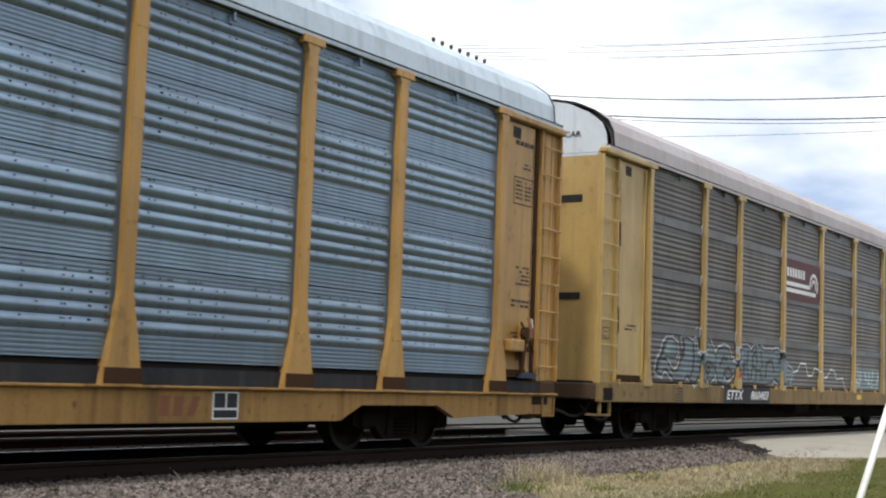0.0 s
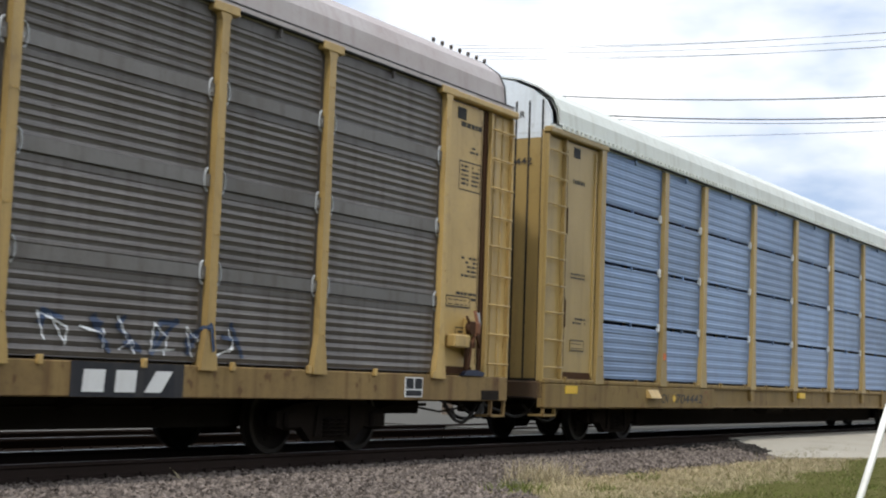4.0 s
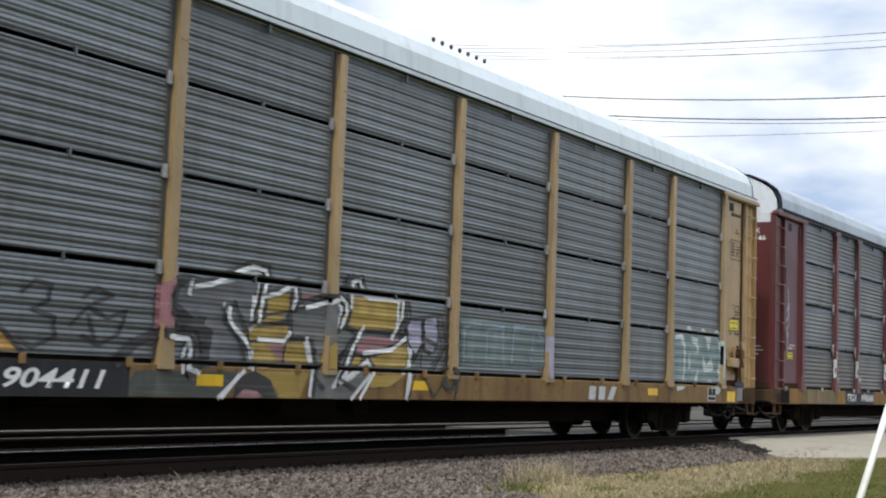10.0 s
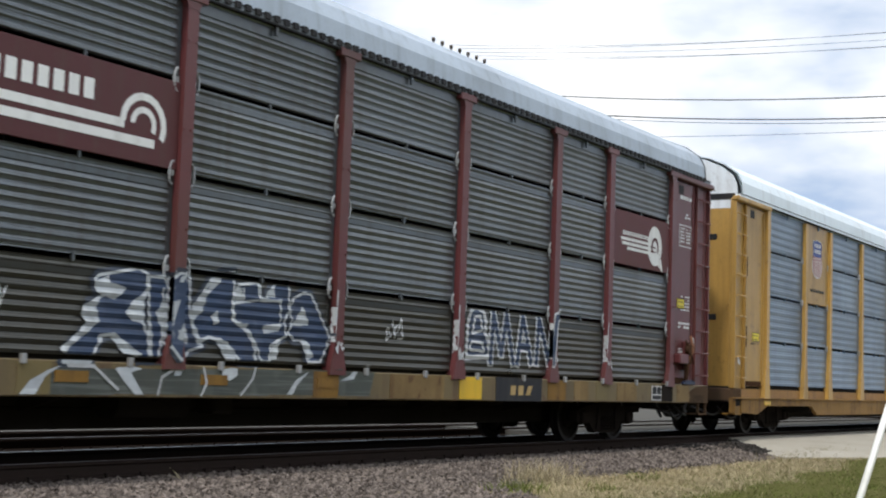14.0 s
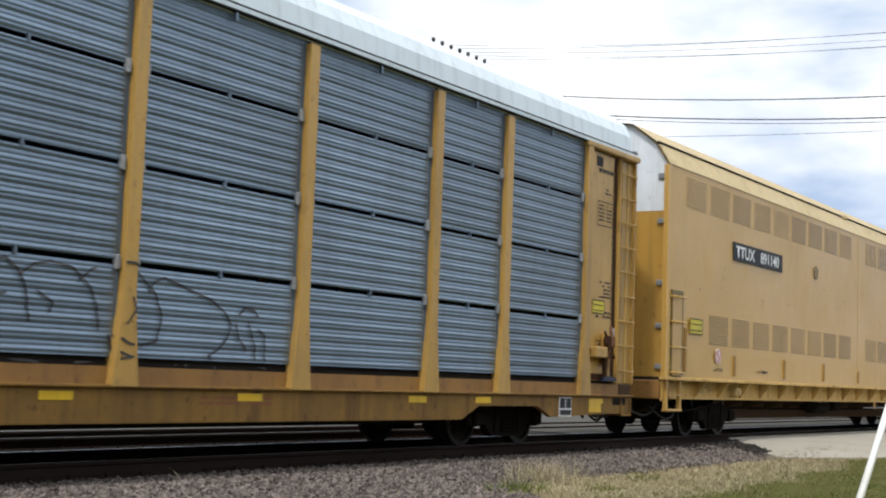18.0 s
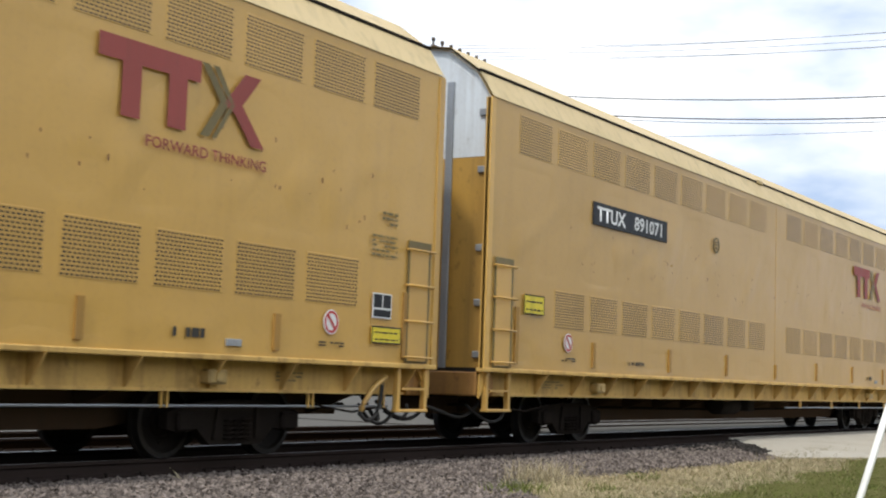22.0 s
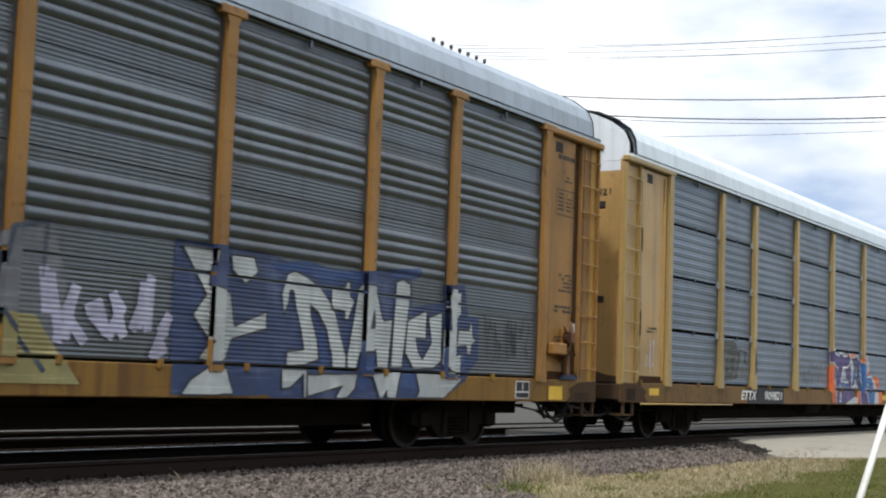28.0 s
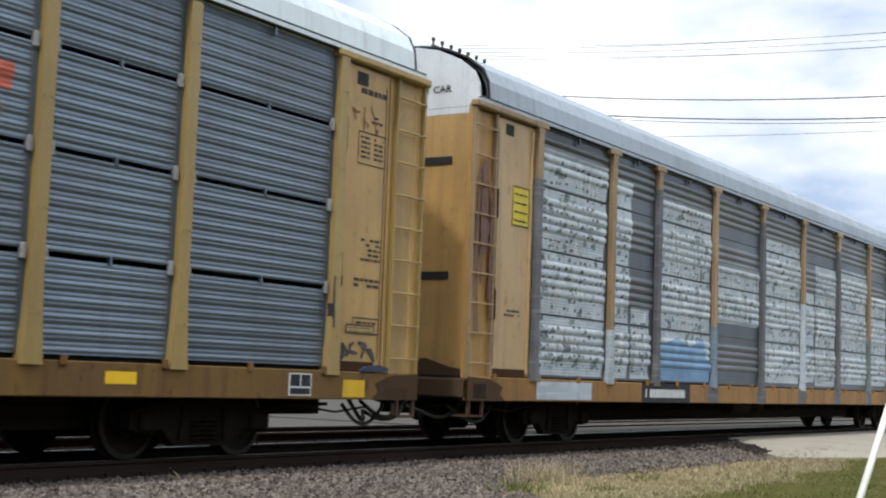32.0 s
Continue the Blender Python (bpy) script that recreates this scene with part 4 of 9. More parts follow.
    for box in ((23.66, 24.26, 3.63, 4.05), (23.69, 24.26, 1.5, 1.71)):
        m = Mesh()
        for r in frame_lines(*box, 0.018):
            m.add([(a, -1.503, b) for a, b in r], [(0, 1, 2, 3)])
        part("stencil_frame", m, spec.get("ink", "letter_black"), car)
    ink = spec.get("ink", "letter_black")
    for x, z, w, rows, h in ((23.68, 4.53, 0.56, 1, 0.07), (23.85, 4.24, 0.32, 2, 0.03), (23.72, 3.96, 0.2, 5, 0.032), (24.0, 3.96, 0.2, 5, 0.032), (23.8, 2.67, 0.42, 5, 0.032), (23.68, 2.16, 0.56, 2, 0.04), (23.76, 1.63, 0.42, 2, 0.03)):
        stencil_bars(car, x, z, w, rows, material=ink, h=h, seed=int(x * 100 + z * 10))
    stencil_bars(car, -0.9, 2.0, 0.45, 2, material=ink, seed=8)
    data_grid(car, spec.get("grid_at", 22.45), 0.73 if not deep else 0.46, 0.42, 0.26 if not deep else 0.3, face + 0.002)
    if spec.get("tail_patch"):
        part("tail_patch", Mesh().box(23.5, 23.95, -face - 0.006, -1.48, 0.72 if not deep else 0.52, 0.93 if not deep else 0.74), "reflector_yellow", car, "yellow patch at the tail of the sill")
    if spec.get("teeth"):
        m, x = Mesh(), FRONT + 0.35
        while x < REAR - 0.4:
            m.box(x, x + 0.085, -1.60, -1.555, 4.985, 5.06)
            x += 0.17
        tagged(part("eave_flashing", m, spec["teeth"], car, "notched flashing along the eave"), kind="stuff")
    for x in spec.get("reflectors", ()):
        part("reflector", Mesh().box(x, x + 0.42, -face - 0.006, -1.45, 0.82 if not deep else 0.66, 0.945 if not deep else 0.745), "reflector_yellow", car, "yellow reflective strip")
    return car


def board(car, x0, x1, text, tx, tw, y=1.537, shear=0.25, z=0.692, h=0.342, letter=0.19, plate=True):
    """A black board on the sill with the car's marks in white."""
    p = car
    if plate:
        p = part("number_board", Mesh().box(x0, x1, -y - 0.004, -y + 0.03, z, z + h), "black_board", car, "black board with white letters")
    for t, a, w in zip(text, tx, tw):
        lettering(t, a, z + (h - letter) / 2, letter, w, -y - 0.006, "letter_white", p, shear, bold=0.022)


def brand_blocks(car, x0, x1, z0, z1, y, material, shear=0.08):
    """A three-part company mark as plain shapes."""
    w, h = (x1 - x0) / 3.2, z1 - z0
    polys = [rect(x0 + k * w * 1.05 + 0.1 * w, x0 + k * w * 1.05 + 0.8 * w, z0, z1) for k in (0, 1)]
    polys += [[(x0 + 2.15 * w, z0), (x0 + 2.75 * w, z0), (x0 + 3.1 * w, z1), (x0 + 2.5 * w, z1)]]
    m = Mesh()
    for p in polys:
        yy = -y - 0.004 - (0.003 if p is polys[-1] else 0)
        m.add([(u + shear * (v - z0), yy, v) for u, v in p], [(0, 1, 2, 3)])
    part("company_mark", m, material, car, "company mark as plain painted shapes")


def shield(car, x0, x1, z0, z1, cx, sz0, sz1, w, bg, chief="logo_blue", y=1.50):
    """A plain panel with a striped shield emblem."""
    p = part("emblem_panel", Mesh().box(x0, x1, -y - 0.01, -y + 0.05, z0, z1, 0.008), bg, car, "flat panel with a striped shield emblem")
    top = sz1
    h = sz1 - sz0
    out = [(cx, sz0), (cx + w * .30, sz0 + h * .06), (cx + w * .45, sz0 + h * .16), (cx + w * .5, sz0 + h * .32), (cx + w * .43, sz0 + h * .55), (cx + w * .4, sz0 + h * .7), (cx + w * .47, sz0 + h * .86),
           (cx + w * .36, sz0 + h * .97), (cx + w * .18, sz0 + h * .95), (cx, top), (cx - w * .18, sz0 + h * .95), (cx - w * .36, sz0 + h * .97), (cx - w * .47, sz0 + h * .86), (cx - w * .4, sz0 + h * .7), (cx - w * .43, sz0 + h * .55), (cx - w * .5, sz0 + h * .32), (cx - w * .45, sz0 + h * .16), (cx - w * .30, sz0 + h * .06)]
    yy = -y - 0.014

    def layer(name, polys, material, d):
        m = Mesh()
        for q in polys:
            m.add([(a, yy - d, b) for a, b in q], [tuple(range(len(q)))])
        part(name, m, material, p)
    layer("emblem_edge", [[(cx + (a - cx) * 1.06, sz0 + h / 2 + (b - sz0 - h / 2) * 1.04) for a, b in out]], "letter_white", 0.0)
    layer("emblem_field", [out], "letter_white", 0.003)
    split = sz0 + h * 0.55
    layer("emblem_chief", [[q for q in out if q[1] >= split - 1e-6]], chief, 0.006)
    bars = []
    for k in range(7):
        a, b = cx - w * .47 + w * .94 * (k + 0.12) / 7, cx - w * .47 + w * .94 * (k + 0.62) / 7
        mid = abs((a + b) / 2 - cx) / (w * .5)
        lo = sz0 + h * (0.03 + 0.16 * mid ** 3)
        if mid < 0.9:
            bars.append(rect(a, b, lo, split))
    for bar in bars:
        layer("emblem_stripe", [bar], "logo_red", 0.006)
    words = []
    for row, n in ((0.80, 5), (0.65, 7)):
        ww = w * 0.66
        for k in range(n):
            a = cx - ww / 2 + ww * k / n
            words.append(rect(a, a + ww / n * 0.7, sz0 + h * row, sz0 + h * (row + 0.095)))
    for word in words:
        layer("emblem_wording", [word], "letter_white", 0.009)
    return p


def wheel_emblem(car, x0, x1, z0, z1, round_x, r, field="logo_maroon", bars=True):
    """A maroon sign with speed lines and a curved mark, without letters."""
    y = 1.525
    p = part("emblem_panel", Mesh().box(x0, x1, -y, -y + 0.03, z0, z1, 0.006), field, car, "maroon sign with white speed lines")
    m = Mesh()
    yy = -y - 0.004
    h, w = z1 - z0, x1 - x0

    def flat(q):
        m.add([(a, yy, b) for a, b in q], [tuple(range(len(q)))])
    for zz in (0.38, 0.22):
        flat(rect(x0 + 0.02 * w, round_x + (0.5 * r if zz < 0.3 else -0.8 * r), z0 + h * zz - 0.035, z0 + h * zz + 0.055))
    cz = z0 + h * 0.42
    for k in range(10):
        a, b = radians(-25 + 20.5 * k), radians(-25 + 20.5 * (k + 1))
        for r0, r1 in ((r * 0.76, r), (r * 0.36, r * 0.56)):
            flat([(round_x + r0 * math.cos(a), cz + r0 * math.sin(a)), (round_x + r1 * math.cos(a), cz + r1 * math.sin(a)), (round_x + r1 * math.cos(b), cz + r1 * math.sin(b)), (round_x + r0 * math.cos(b), cz + r0 * math.sin(b))])
    if bars:
        for k in range(7):
            a = x0 + w * (0.06 + 0.072 * k)
            flat(rect(a, a + w * 0.05, z0 + h * 0.56, z0 + h * 0.78))
    part("emblem_marking", m, "letter_white", p)
    return p

# ---------- flush-sided railcars ----------
FLUSH = 25.0
FLUSH_TRUCKS = (3.65, 21.5)
FLUSH_ARCH = [(1.53, 5.12), (1.27, 5.54), (0.75, 5.92), (0.35, 5.98)]


@shared
def vent_mesh():
    """A pressed grille: rows of small dark openings with narrow bridges."""
    m = Mesh()
    for r in range(14):
        z = 0.014 + r * 0.042
        for c in range(16):
            x = 0.012 + c * 0.064 + 0.02 * (r % 2)
            m.add([(x, -0.0035, z), (x + 0.046, -0.0035, z), (x + 0.043, -0.0035, z + 0.019), (x + 0.003, -0.0035, z + 0.021)], [(0, 1, 2, 3)])
    return m.data("grille", "vent_shade")


@shared
def vent_plate_mesh():
    return Mesh().box(0, 1.05, -0.002, 0.02, 0, 0.6, 0.003).data("vent", "paint_tan")


@shared
def gusset_mesh():
    return Mesh().prism([(-1.56, 1.11), (-1.33, 0.79), (-1.28, 0.79), (-1.28, 1.11)], "x", -0.012, 0.012).data("gusset", "skirt_tan")


def dent(x, z):
    """How deep the side sheet is dented: flat at the vents, the seam and the edges."""
    clear = min(abs(x - 12.62) / 0.5, x / 0.4, (FLUSH - x) / 0.4, 1.0)
    for lo, hi in ((1.6, 2.6), (4.22, 5.3), (0.9, 1.25)):
        clear = min(clear, max(0.0, lo - z, z - hi) / 0.12)
    return 0.024 * max(0.0, min(clear, 1.0))


def flush_car(number, tone):
    car = thing("flush_sided_railcar", "tall tan flush-sided automobile railcar with rows of small vents", "railcar", "train of closed automobile railcars")
    RELIEF[car.name] = (lambda x, z: 1.531, [])
    nx, nz = 270, 44
    xs = [i * FLUSH / nx for i in range(nx + 1)]
    zs = [1.16 + 3.96 * j / nz for j in range(nz + 1)]
    for side in (-1, 1):
        m = Mesh()
        vs = [(x, side * (1.513 + dent(x, z) * (0.7 * noise.noise(((x - 0.5 * z) * 1.1 + tone, (z + 0.4 * x) * 0.6, side)) + 0.45 * noise.noise(((x - 0.8 * z) * 2.3, (z + 0.4 * x) * 1.5 + tone, side)) - 0.1)), z) for i, x in enumerate(xs) for j, z in enumerate(zs)]
        k = nz + 1
        m.add(vs, [(i * k + j, (i + 1) * k + j, (i + 1) * k + j + 1, i * k + j + 1) for i in range(nx) for j in range(nz)], True)
        m.box(0.0, FLUSH, *sorted((side * 1.51, side * 1.44)), 1.16, 5.1)
        part("side_wall", m, "paint_tan", car, "slightly dented tan side wall")
        part("side_lip", Mesh().box(0.0, FLUSH, *sorted((side * 1.545, side * 1.40)), 1.10, 1.165, 0.012), "skirt_tan", car)
        part("skirt", Mesh().box(0.3, FLUSH - 0.3, *sorted((side * 1.30, side * 1.26)), 0.78, 1.10, 0.006).box(0.3, FLUSH - 0.3, *sorted((side * 1.36, side * 1.26)), 0.755, 0.79), "skirt_tan", car)
        for k in range(19):
            part("gusset", gusset_mesh(), None, car, at=pose(1.95 + 1.252 * k if side < 0 else 1.95 + 1.252 * k, 0, 0, 0, 0, 0) if side < 0 else pose(1.95 + 1.252 * k, 0, 0, 0, 0, 180))
    for start, count, z in ((0.88, 9, 4.40), (13.31, 9, 4.40), (2.14, 8, 1.83), (13.33, 8, 1.83)):
        for k in range(count):
            v = part("vent", vent_plate_mesh(), None, car, at=(start + 1.253 * k, -1.5155, z))
            part("grille", vent_mesh(), None, v)
    # roof: lower slope, gutter line, upper slope
    for name, a, b, material in (("roof_slope", 0, 1, "roof_tan"), ("roof", 1, 3, "roof_tan")):
        pts = FLUSH_ARCH[a:b + 1]
        for side in (-1, 1):
            m = Mesh()
            n = len(pts)
            m.add([(x, side * y, z) for x in (0.05, FLUSH - 0.05) for y, z in pts], [(j, j + 1, n + j + 1, n + j) for j in range(n - 1)])
            m.add([(x, side * (y - 0.02), z - 0.05) for x in (0.05, FLUSH - 0.05) for y, z in pts], [(j, j + 1, n + j + 1, n + j) for j in range(n - 1)])
            if name == "roof" and side < 0:
                m.add([(0.05, -.35, 5.98), (FLUSH - .05, -.35, 5.98), (FLUSH - .05, .35, 5.98), (0.05, .35, 5.98)], [(0, 1, 2, 3)])
            part(name, m, material, car)
    part("roof_gutter", Mesh().box(0.05, FLUSH - 0.05, -1.30, -1.25, 5.515, 5.555).box(0.05, FLUSH - 0.05, 1.25, 1.30, 5.515, 5.555), "underframe", car)
    part("roof_bracket", Mesh().box(11.9, 12.2, -1.34, -1.2, 5.5, 5.58, 0.01), "roof_tan", car)
    part("middle_seam", Mesh().box(12.59, 12.65, -1.519, -1.5, 1.2, 5.08), "paint_tan", car)
    for x, s in ((0.02, 1), (FLUSH - 0.02, -1)):
        ex = x + s * 0.10
        arch = [(-y * .97, z - .03) for y, z in FLUSH_ARCH] + [(y * .97, z - .03) for y, z in reversed(FLUSH_ARCH)]
        part("end_door", Mesh().box(*sorted((ex, ex + s * 0.05)), -1.44, 1.44, 1.14, 4.25, 0.01), "paint_door_orange", car, "orange lower end door")
        up = [(-1.44, 4.25)] + arch + [(1.44, 4.25)]
        part("upper_door", Mesh().prism(up, "x", *sorted((ex, ex + s * 0.05))), "paint_white", car, "white upper end door")
        part("door_bar", Mesh().box(*sorted((ex - s * 0.04, ex)), -0.82, -0.70, 1.14, 5.4, 0.01).box(*sorted((ex - s * 0.03, ex)), -0.06, 0.06, 1.14, 5.6, 0.01), "hinge_steel", car, "grey upright door bar")
        part("lock_rod", Mesh().tube([(ex - s * 0.04, -0.35, 1.2), (ex - s * 0.04, -0.35, 5.3)], 0.02).tube([(ex - s * 0.04, -0.12, 1.2), (ex - s * 0.04, -0.12, 5.3)], 0.02), "hinge_steel", car)
        for z in (1.35, 2.1, 2.9, 4.05, 4.9):
            part("hinge", Mesh().box(*sorted((ex - s * 0.05, ex + s * 0.02)), -1.5, -1.28, z - 0.05, z + 0.05, 0.01), "hinge_steel", car, "grey steel hinge")
        part("corner_edge", Mesh().box(*sorted((x - s * 0.02, x + s * 0.12)), -1.535, -1.46, 1.14, 5.1, 0.01), "paint_tan", car)
        part("end_sill", Mesh().box(*sorted((x, x + s * 0.5)), -1.4, 1.4, 0.75, 1.1, 0.02), "paint_rust_yellow", car)
        a, b = sorted((x + s * 0.22, x + s * 0.75))
        # Raised plate whose olive margins paint the shade of a recess.
        rec = part("ladder_recess", Mesh().box(a, b, -1.54, -1.52, 1.18, 2.78, 0.004).box(a, b, -1.544, -1.54, 2.70, 2.78).box(b - 0.05 if s > 0 else a, b if s > 0 else a + 0.05, -1.544, -1.54, 1.2, 2.7), "logo_olive", car, "raised ladder plate with recess shade painted olive")
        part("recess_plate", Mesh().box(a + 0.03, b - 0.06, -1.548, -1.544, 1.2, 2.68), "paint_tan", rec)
        for z in (1.25, 1.72, 2.19, 2.66):
            part("rung", Mesh().tube([(a - 0.03, -1.53, z), (a - 0.03, -1.60, z), (b + 0.03, -1.60, z), (b + 0.03, -1.53, z)], 0.016, 6), "paint_tan", rec)
        m = Mesh().box(a - 0.09, a - 0.02, -1.5, -1.42, 0.56, 1.12, 0.008).box(b + 0.02, b + 0.09, -1.5, -1.42, 0.56, 1.12, 0.008)
        m.box(a - 0.09, b + 0.09, -1.52, -1.40, 0.53, 0.57, 0.008).box(a, b, -1.51, -1.46, 0.82, 0.85)
        part("step", m, "paint_tan", car)
        part("gusset_plate", Mesh().prism([(x + s * 0.02, 1.12), (x + s * 0.34, 1.12), (x + s * 0.02, 0.72)], "y", -1.45, -1.42), "paint_tan", car)
    # signs and marks
    board_part = part("number_board", Mesh().box(3.4, 6.45, -1.545, -1.50, 3.62, 4.0), "black_board", car, "dark board with white letters")
    lettering("TTUX", 3.52, 3.685, 0.25, 1.12, -1.549, "letter_white", board_part, bold=0.024)
    lettering(number, 5.0, 3.685, 0.25, 1.2, -1.549, "letter_white", board_part, bold=0.024)
    z0, z1 = 3.49, 4.28
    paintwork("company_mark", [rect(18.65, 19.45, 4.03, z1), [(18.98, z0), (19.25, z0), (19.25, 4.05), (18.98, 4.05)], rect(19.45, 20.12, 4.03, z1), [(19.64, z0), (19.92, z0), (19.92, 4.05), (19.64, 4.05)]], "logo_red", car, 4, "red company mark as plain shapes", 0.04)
    paintwork("company_mark", [[(20.62, 3.88), (20.98, z0), (21.2, z0), (20.78, 3.95)], [(20.5, 3.9), (20.83, z1), (21.1, z1), (20.70, 3.80)]], "logo_red", car, 4, "red company mark as plain shapes", 0.02)
    paintwork("company_stripe", [[(20.12, z1), (20.24, z1), (20.58, 3.9), (20.28, z0), (20.14, z0), (20.44, 3.9)], [(20.3, z1), (20.4, z1), (20.68, 3.9), (20.4, z0), (20.33, z0), (20.6, 3.9)]], "logo_olive", car, 4, "olive stripes of the company mark", 0.02)
    lettering("FORWARD THINKING", 19.35, 3.24, 0.12, 1.9, -1.549, "logo_red", car)
    placard(car, "yellow_sign", 1.12, 1.76, 2.0, 2.3, 1.537, "sign_yellow", label="yellow warning sign with a black border")
    placard(car, "yellow_sign", 23.45, 24.1, 1.40, 1.62, 1.537, "sign_yellow", label="yellow warning sign with a black border")
    data_grid(car, 23.45, 1.72, 0.42, 0.32, 1.537)
    for x in (2.6, 22.6):
        d = part("round_sign", Mesh().lathe([(0.0, 0.0), (0.15, 0.0), (0.15, 0.006), (0.0, 0.006)], 20), "letter_white", car, "round white sign with a red bar", at=(x, -1.545, 1.62))
        part("red_ring", Mesh().lathe([(0.105, -0.003), (0.135, -0.003)], 20), "sign_red", d)
        part("red_bar", Mesh().add([(-0.1, -0.004, 0.08), (-0.07, -0.004, 0.11), (0.1, -0.004, -0.08), (0.07, -0.004, -0.11)], [(0, 1, 2, 3)]), "sign_red", d)
        stencil_bars(car, x - 0.22, 1.36, 0.5, 2, 1.54, h=0.02, gap=0.015, seed=int(x))
    for x, h in ((0.93, 0.85), (3.55, 0.42), (6.72, 0.42), (9.64, 0.42), (12.64, 0.3), (15.6, 0.42), (18.62, 0.42), (21.6, 0.42), (24.2, 0.85)):
        part("orange_stripe", Mesh().box(x - 0.05, x + 0.05, -1.542, -1.50, 1.24, 1.24 + h), "paint_tan_patch", car, "orange-brown reflector strip")
    badge = part("round_badge", Mesh().lathe([(0.13, 0.0), (0.16, 0.0), (0.16, 0.012), (0.13, 0.012), (0.13, 0.0)], 20), "logo_olive", car, "round badge of small dark bars", at=(8.93, -1.545, 3.82))
    part("badge_bar", Mesh().box(-0.09, 0.09, -0.002, 0.008, 0.05, 0.075).box(-0.1, 0.1, -0.002, 0.008, 0.0, 0.025).box(-0.03, 0.03, -0.002, 0.008, -0.08, -0.03), "logo_olive", badge)
    stencil_bars(car, 23.6, 3.05, 0.35, 3, 1.54, "logo_olive", seed=11)
    stencil_bars(car, 23.4, 2.75, 0.55, 5, 1.54, "logo_olive", h=0.03, seed=12)
    lettering("LD LMT", 4.85, 1.33, 0.06, 0.3, -1.545, "letter_black", car, name="stencil")
    stencil_bars(car, 5.2, 1.33, 0.36, 1, 1.54, h=0.06, seed=13)
    stencil_bars(car, 19.9, 1.33, 0.5, 1, 1.54, h=0.1, seed=14)
    part("grey_tag", Mesh().box(20.75, 21.0, -1.537, -1.5, 1.26, 1.34, 0.004), "clip_grey", car, "small grey tag")
    part("hose_bracket", Mesh().tube(eased([(23.98, -1.42, 0.98), (23.72, -1.44, 0.86), (23.5, -1.44, 0.66), (23.46, -1.42, 0.54)]), 0.035), "paint_yellow", car, "bent yellow hose bracket")
    part("air_hose", Mesh().tube(eased([(23.9, -1.42, 0.92), (23.82, -1.46, 0.7), (23.74, -1.45, 0.5), (23.58, -1.43, 0.43), (23.44, -1.4, 0.52)]), 0.026), "hose_rubber", car)
    stencil_bars(car, 2.2, 0.98, 0.7, 3, 1.306, "logo_olive", 0.02, 0.025, 15)
    stencil_bars(car, 21.9, 0.98, 0.5, 3, 1.306, "logo_olive", 0.02, 0.025, 16)
    rng = random.Random(int(tone * 10))
    m = Mesh()
    for k in range(60):
        x, z = rng.uniform(1.5, 23.5), rng.choice((3.0, 3.05, 3.45)) + rng.uniform(-0.25, 0.25)
        w, h = rng.uniform(0.01, 0.028), rng.uniform(0.012, 0.07)
        m.add([(x, -1.5405, z), (x + w, -1.5405, z), (x + w, -1.5405, z + h), (x, -1.5405, z + h)], [(0, 1, 2, 3)])
    part("scuff", m, "rust", car, "small rusty scuffs")
    for x in (3.9, 20.6):
        part("valve_box", Mesh().box(x, x + 0.3, -1.45, -1.29, 0.84, 1.0, 0.02).box(x + 0.1, x + 0.2, -1.47, -1.45, 0.88, 0.96), "paint_sand", car)
    part("pull_rod", Mesh().tube([(14.0, -1.3, 0.6), (24.2, -1.3, 0.6)], 0.015), "hinge_steel", car)
    for x in (15, 17.5, 20, 22.5, 24):
        part("rod_hanger", Mesh().box(x, x + 0.03, -1.32, -1.29, 0.58, 0.8).box(x + 0.09, x + 0.12, -1.32, -1.29, 0.58, 0.8), "paint_tan", car)
    part("floor", Mesh().box(0.1, FLUSH - 0.1, -1.45, 1.45, 1.1, 1.16), "underframe", car)
    underframe(car, 0.1, FLUSH - 0.1, 0.74, reach=1.24, iron="end_grime")
    add_trucks(car, FLUSH_TRUCKS)
    return car


# ---------- graffiti ----------


def outlined(car, shapes, fill, dark, rim, layer=1, label="sprayed letter-like shape", w=0.11, pale=0.19):
    """Sprayed shapes, each with a dark outline and a thin pale rim outside it."""
    for shape in shapes:
        if rim:
            paintwork("graffiti_halo", closed(shape, pale), rim, car, layer, "pale sprayed rim")
        paintwork("graffiti_shadow", closed(shape, w), dark, car, layer + 1, "dark sprayed outline")
    patches("graffiti_fill", shapes, fill, car, layer + 2, label)


def lines(car, name, rows, w, material, layer, label):
    for row in rows:
        paintwork(name, stroke(row, w), material, car, layer, label)


def scribble(car, x0, x1, z0, z1, material, seed, w=0.03, n=5):
    rng = random.Random(seed)
    for i in range(n):
        a, b = x0 + (x1 - x0) * i / n, x0 + (x1 - x0) * (i + 0.9) / n
        p = [(rng.uniform(a, b), rng.uniform(z0, z1)) for _ in range(5)]
        paintwork("graffiti_tag", stroke(p, w), material, car, 3, "thin sprayed scribble")


# ---------- the train ----------
TRAIN = []


def couple(car, x):
    TRAIN.append((car, x))


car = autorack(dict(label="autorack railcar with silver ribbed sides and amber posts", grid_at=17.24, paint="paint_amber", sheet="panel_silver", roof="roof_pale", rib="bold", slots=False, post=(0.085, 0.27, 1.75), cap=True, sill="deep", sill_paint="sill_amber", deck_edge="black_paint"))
couple(car, -58.96)
brand_blocks(car, 16.41, 17.05, 0.50, 0.71, 1.505, "letter_brown")
# Dark band drawn across each post foot, level with the black deck edge.
for b in BAYS:
    part("grime_band", Mesh().box(b - 0.262, b + 0.262, -1.578, -1.5745, 0.825, 0.985), "rust_brown", car, "dark band across a post foot")
rows = Mesh()
rng = random.Random(5)
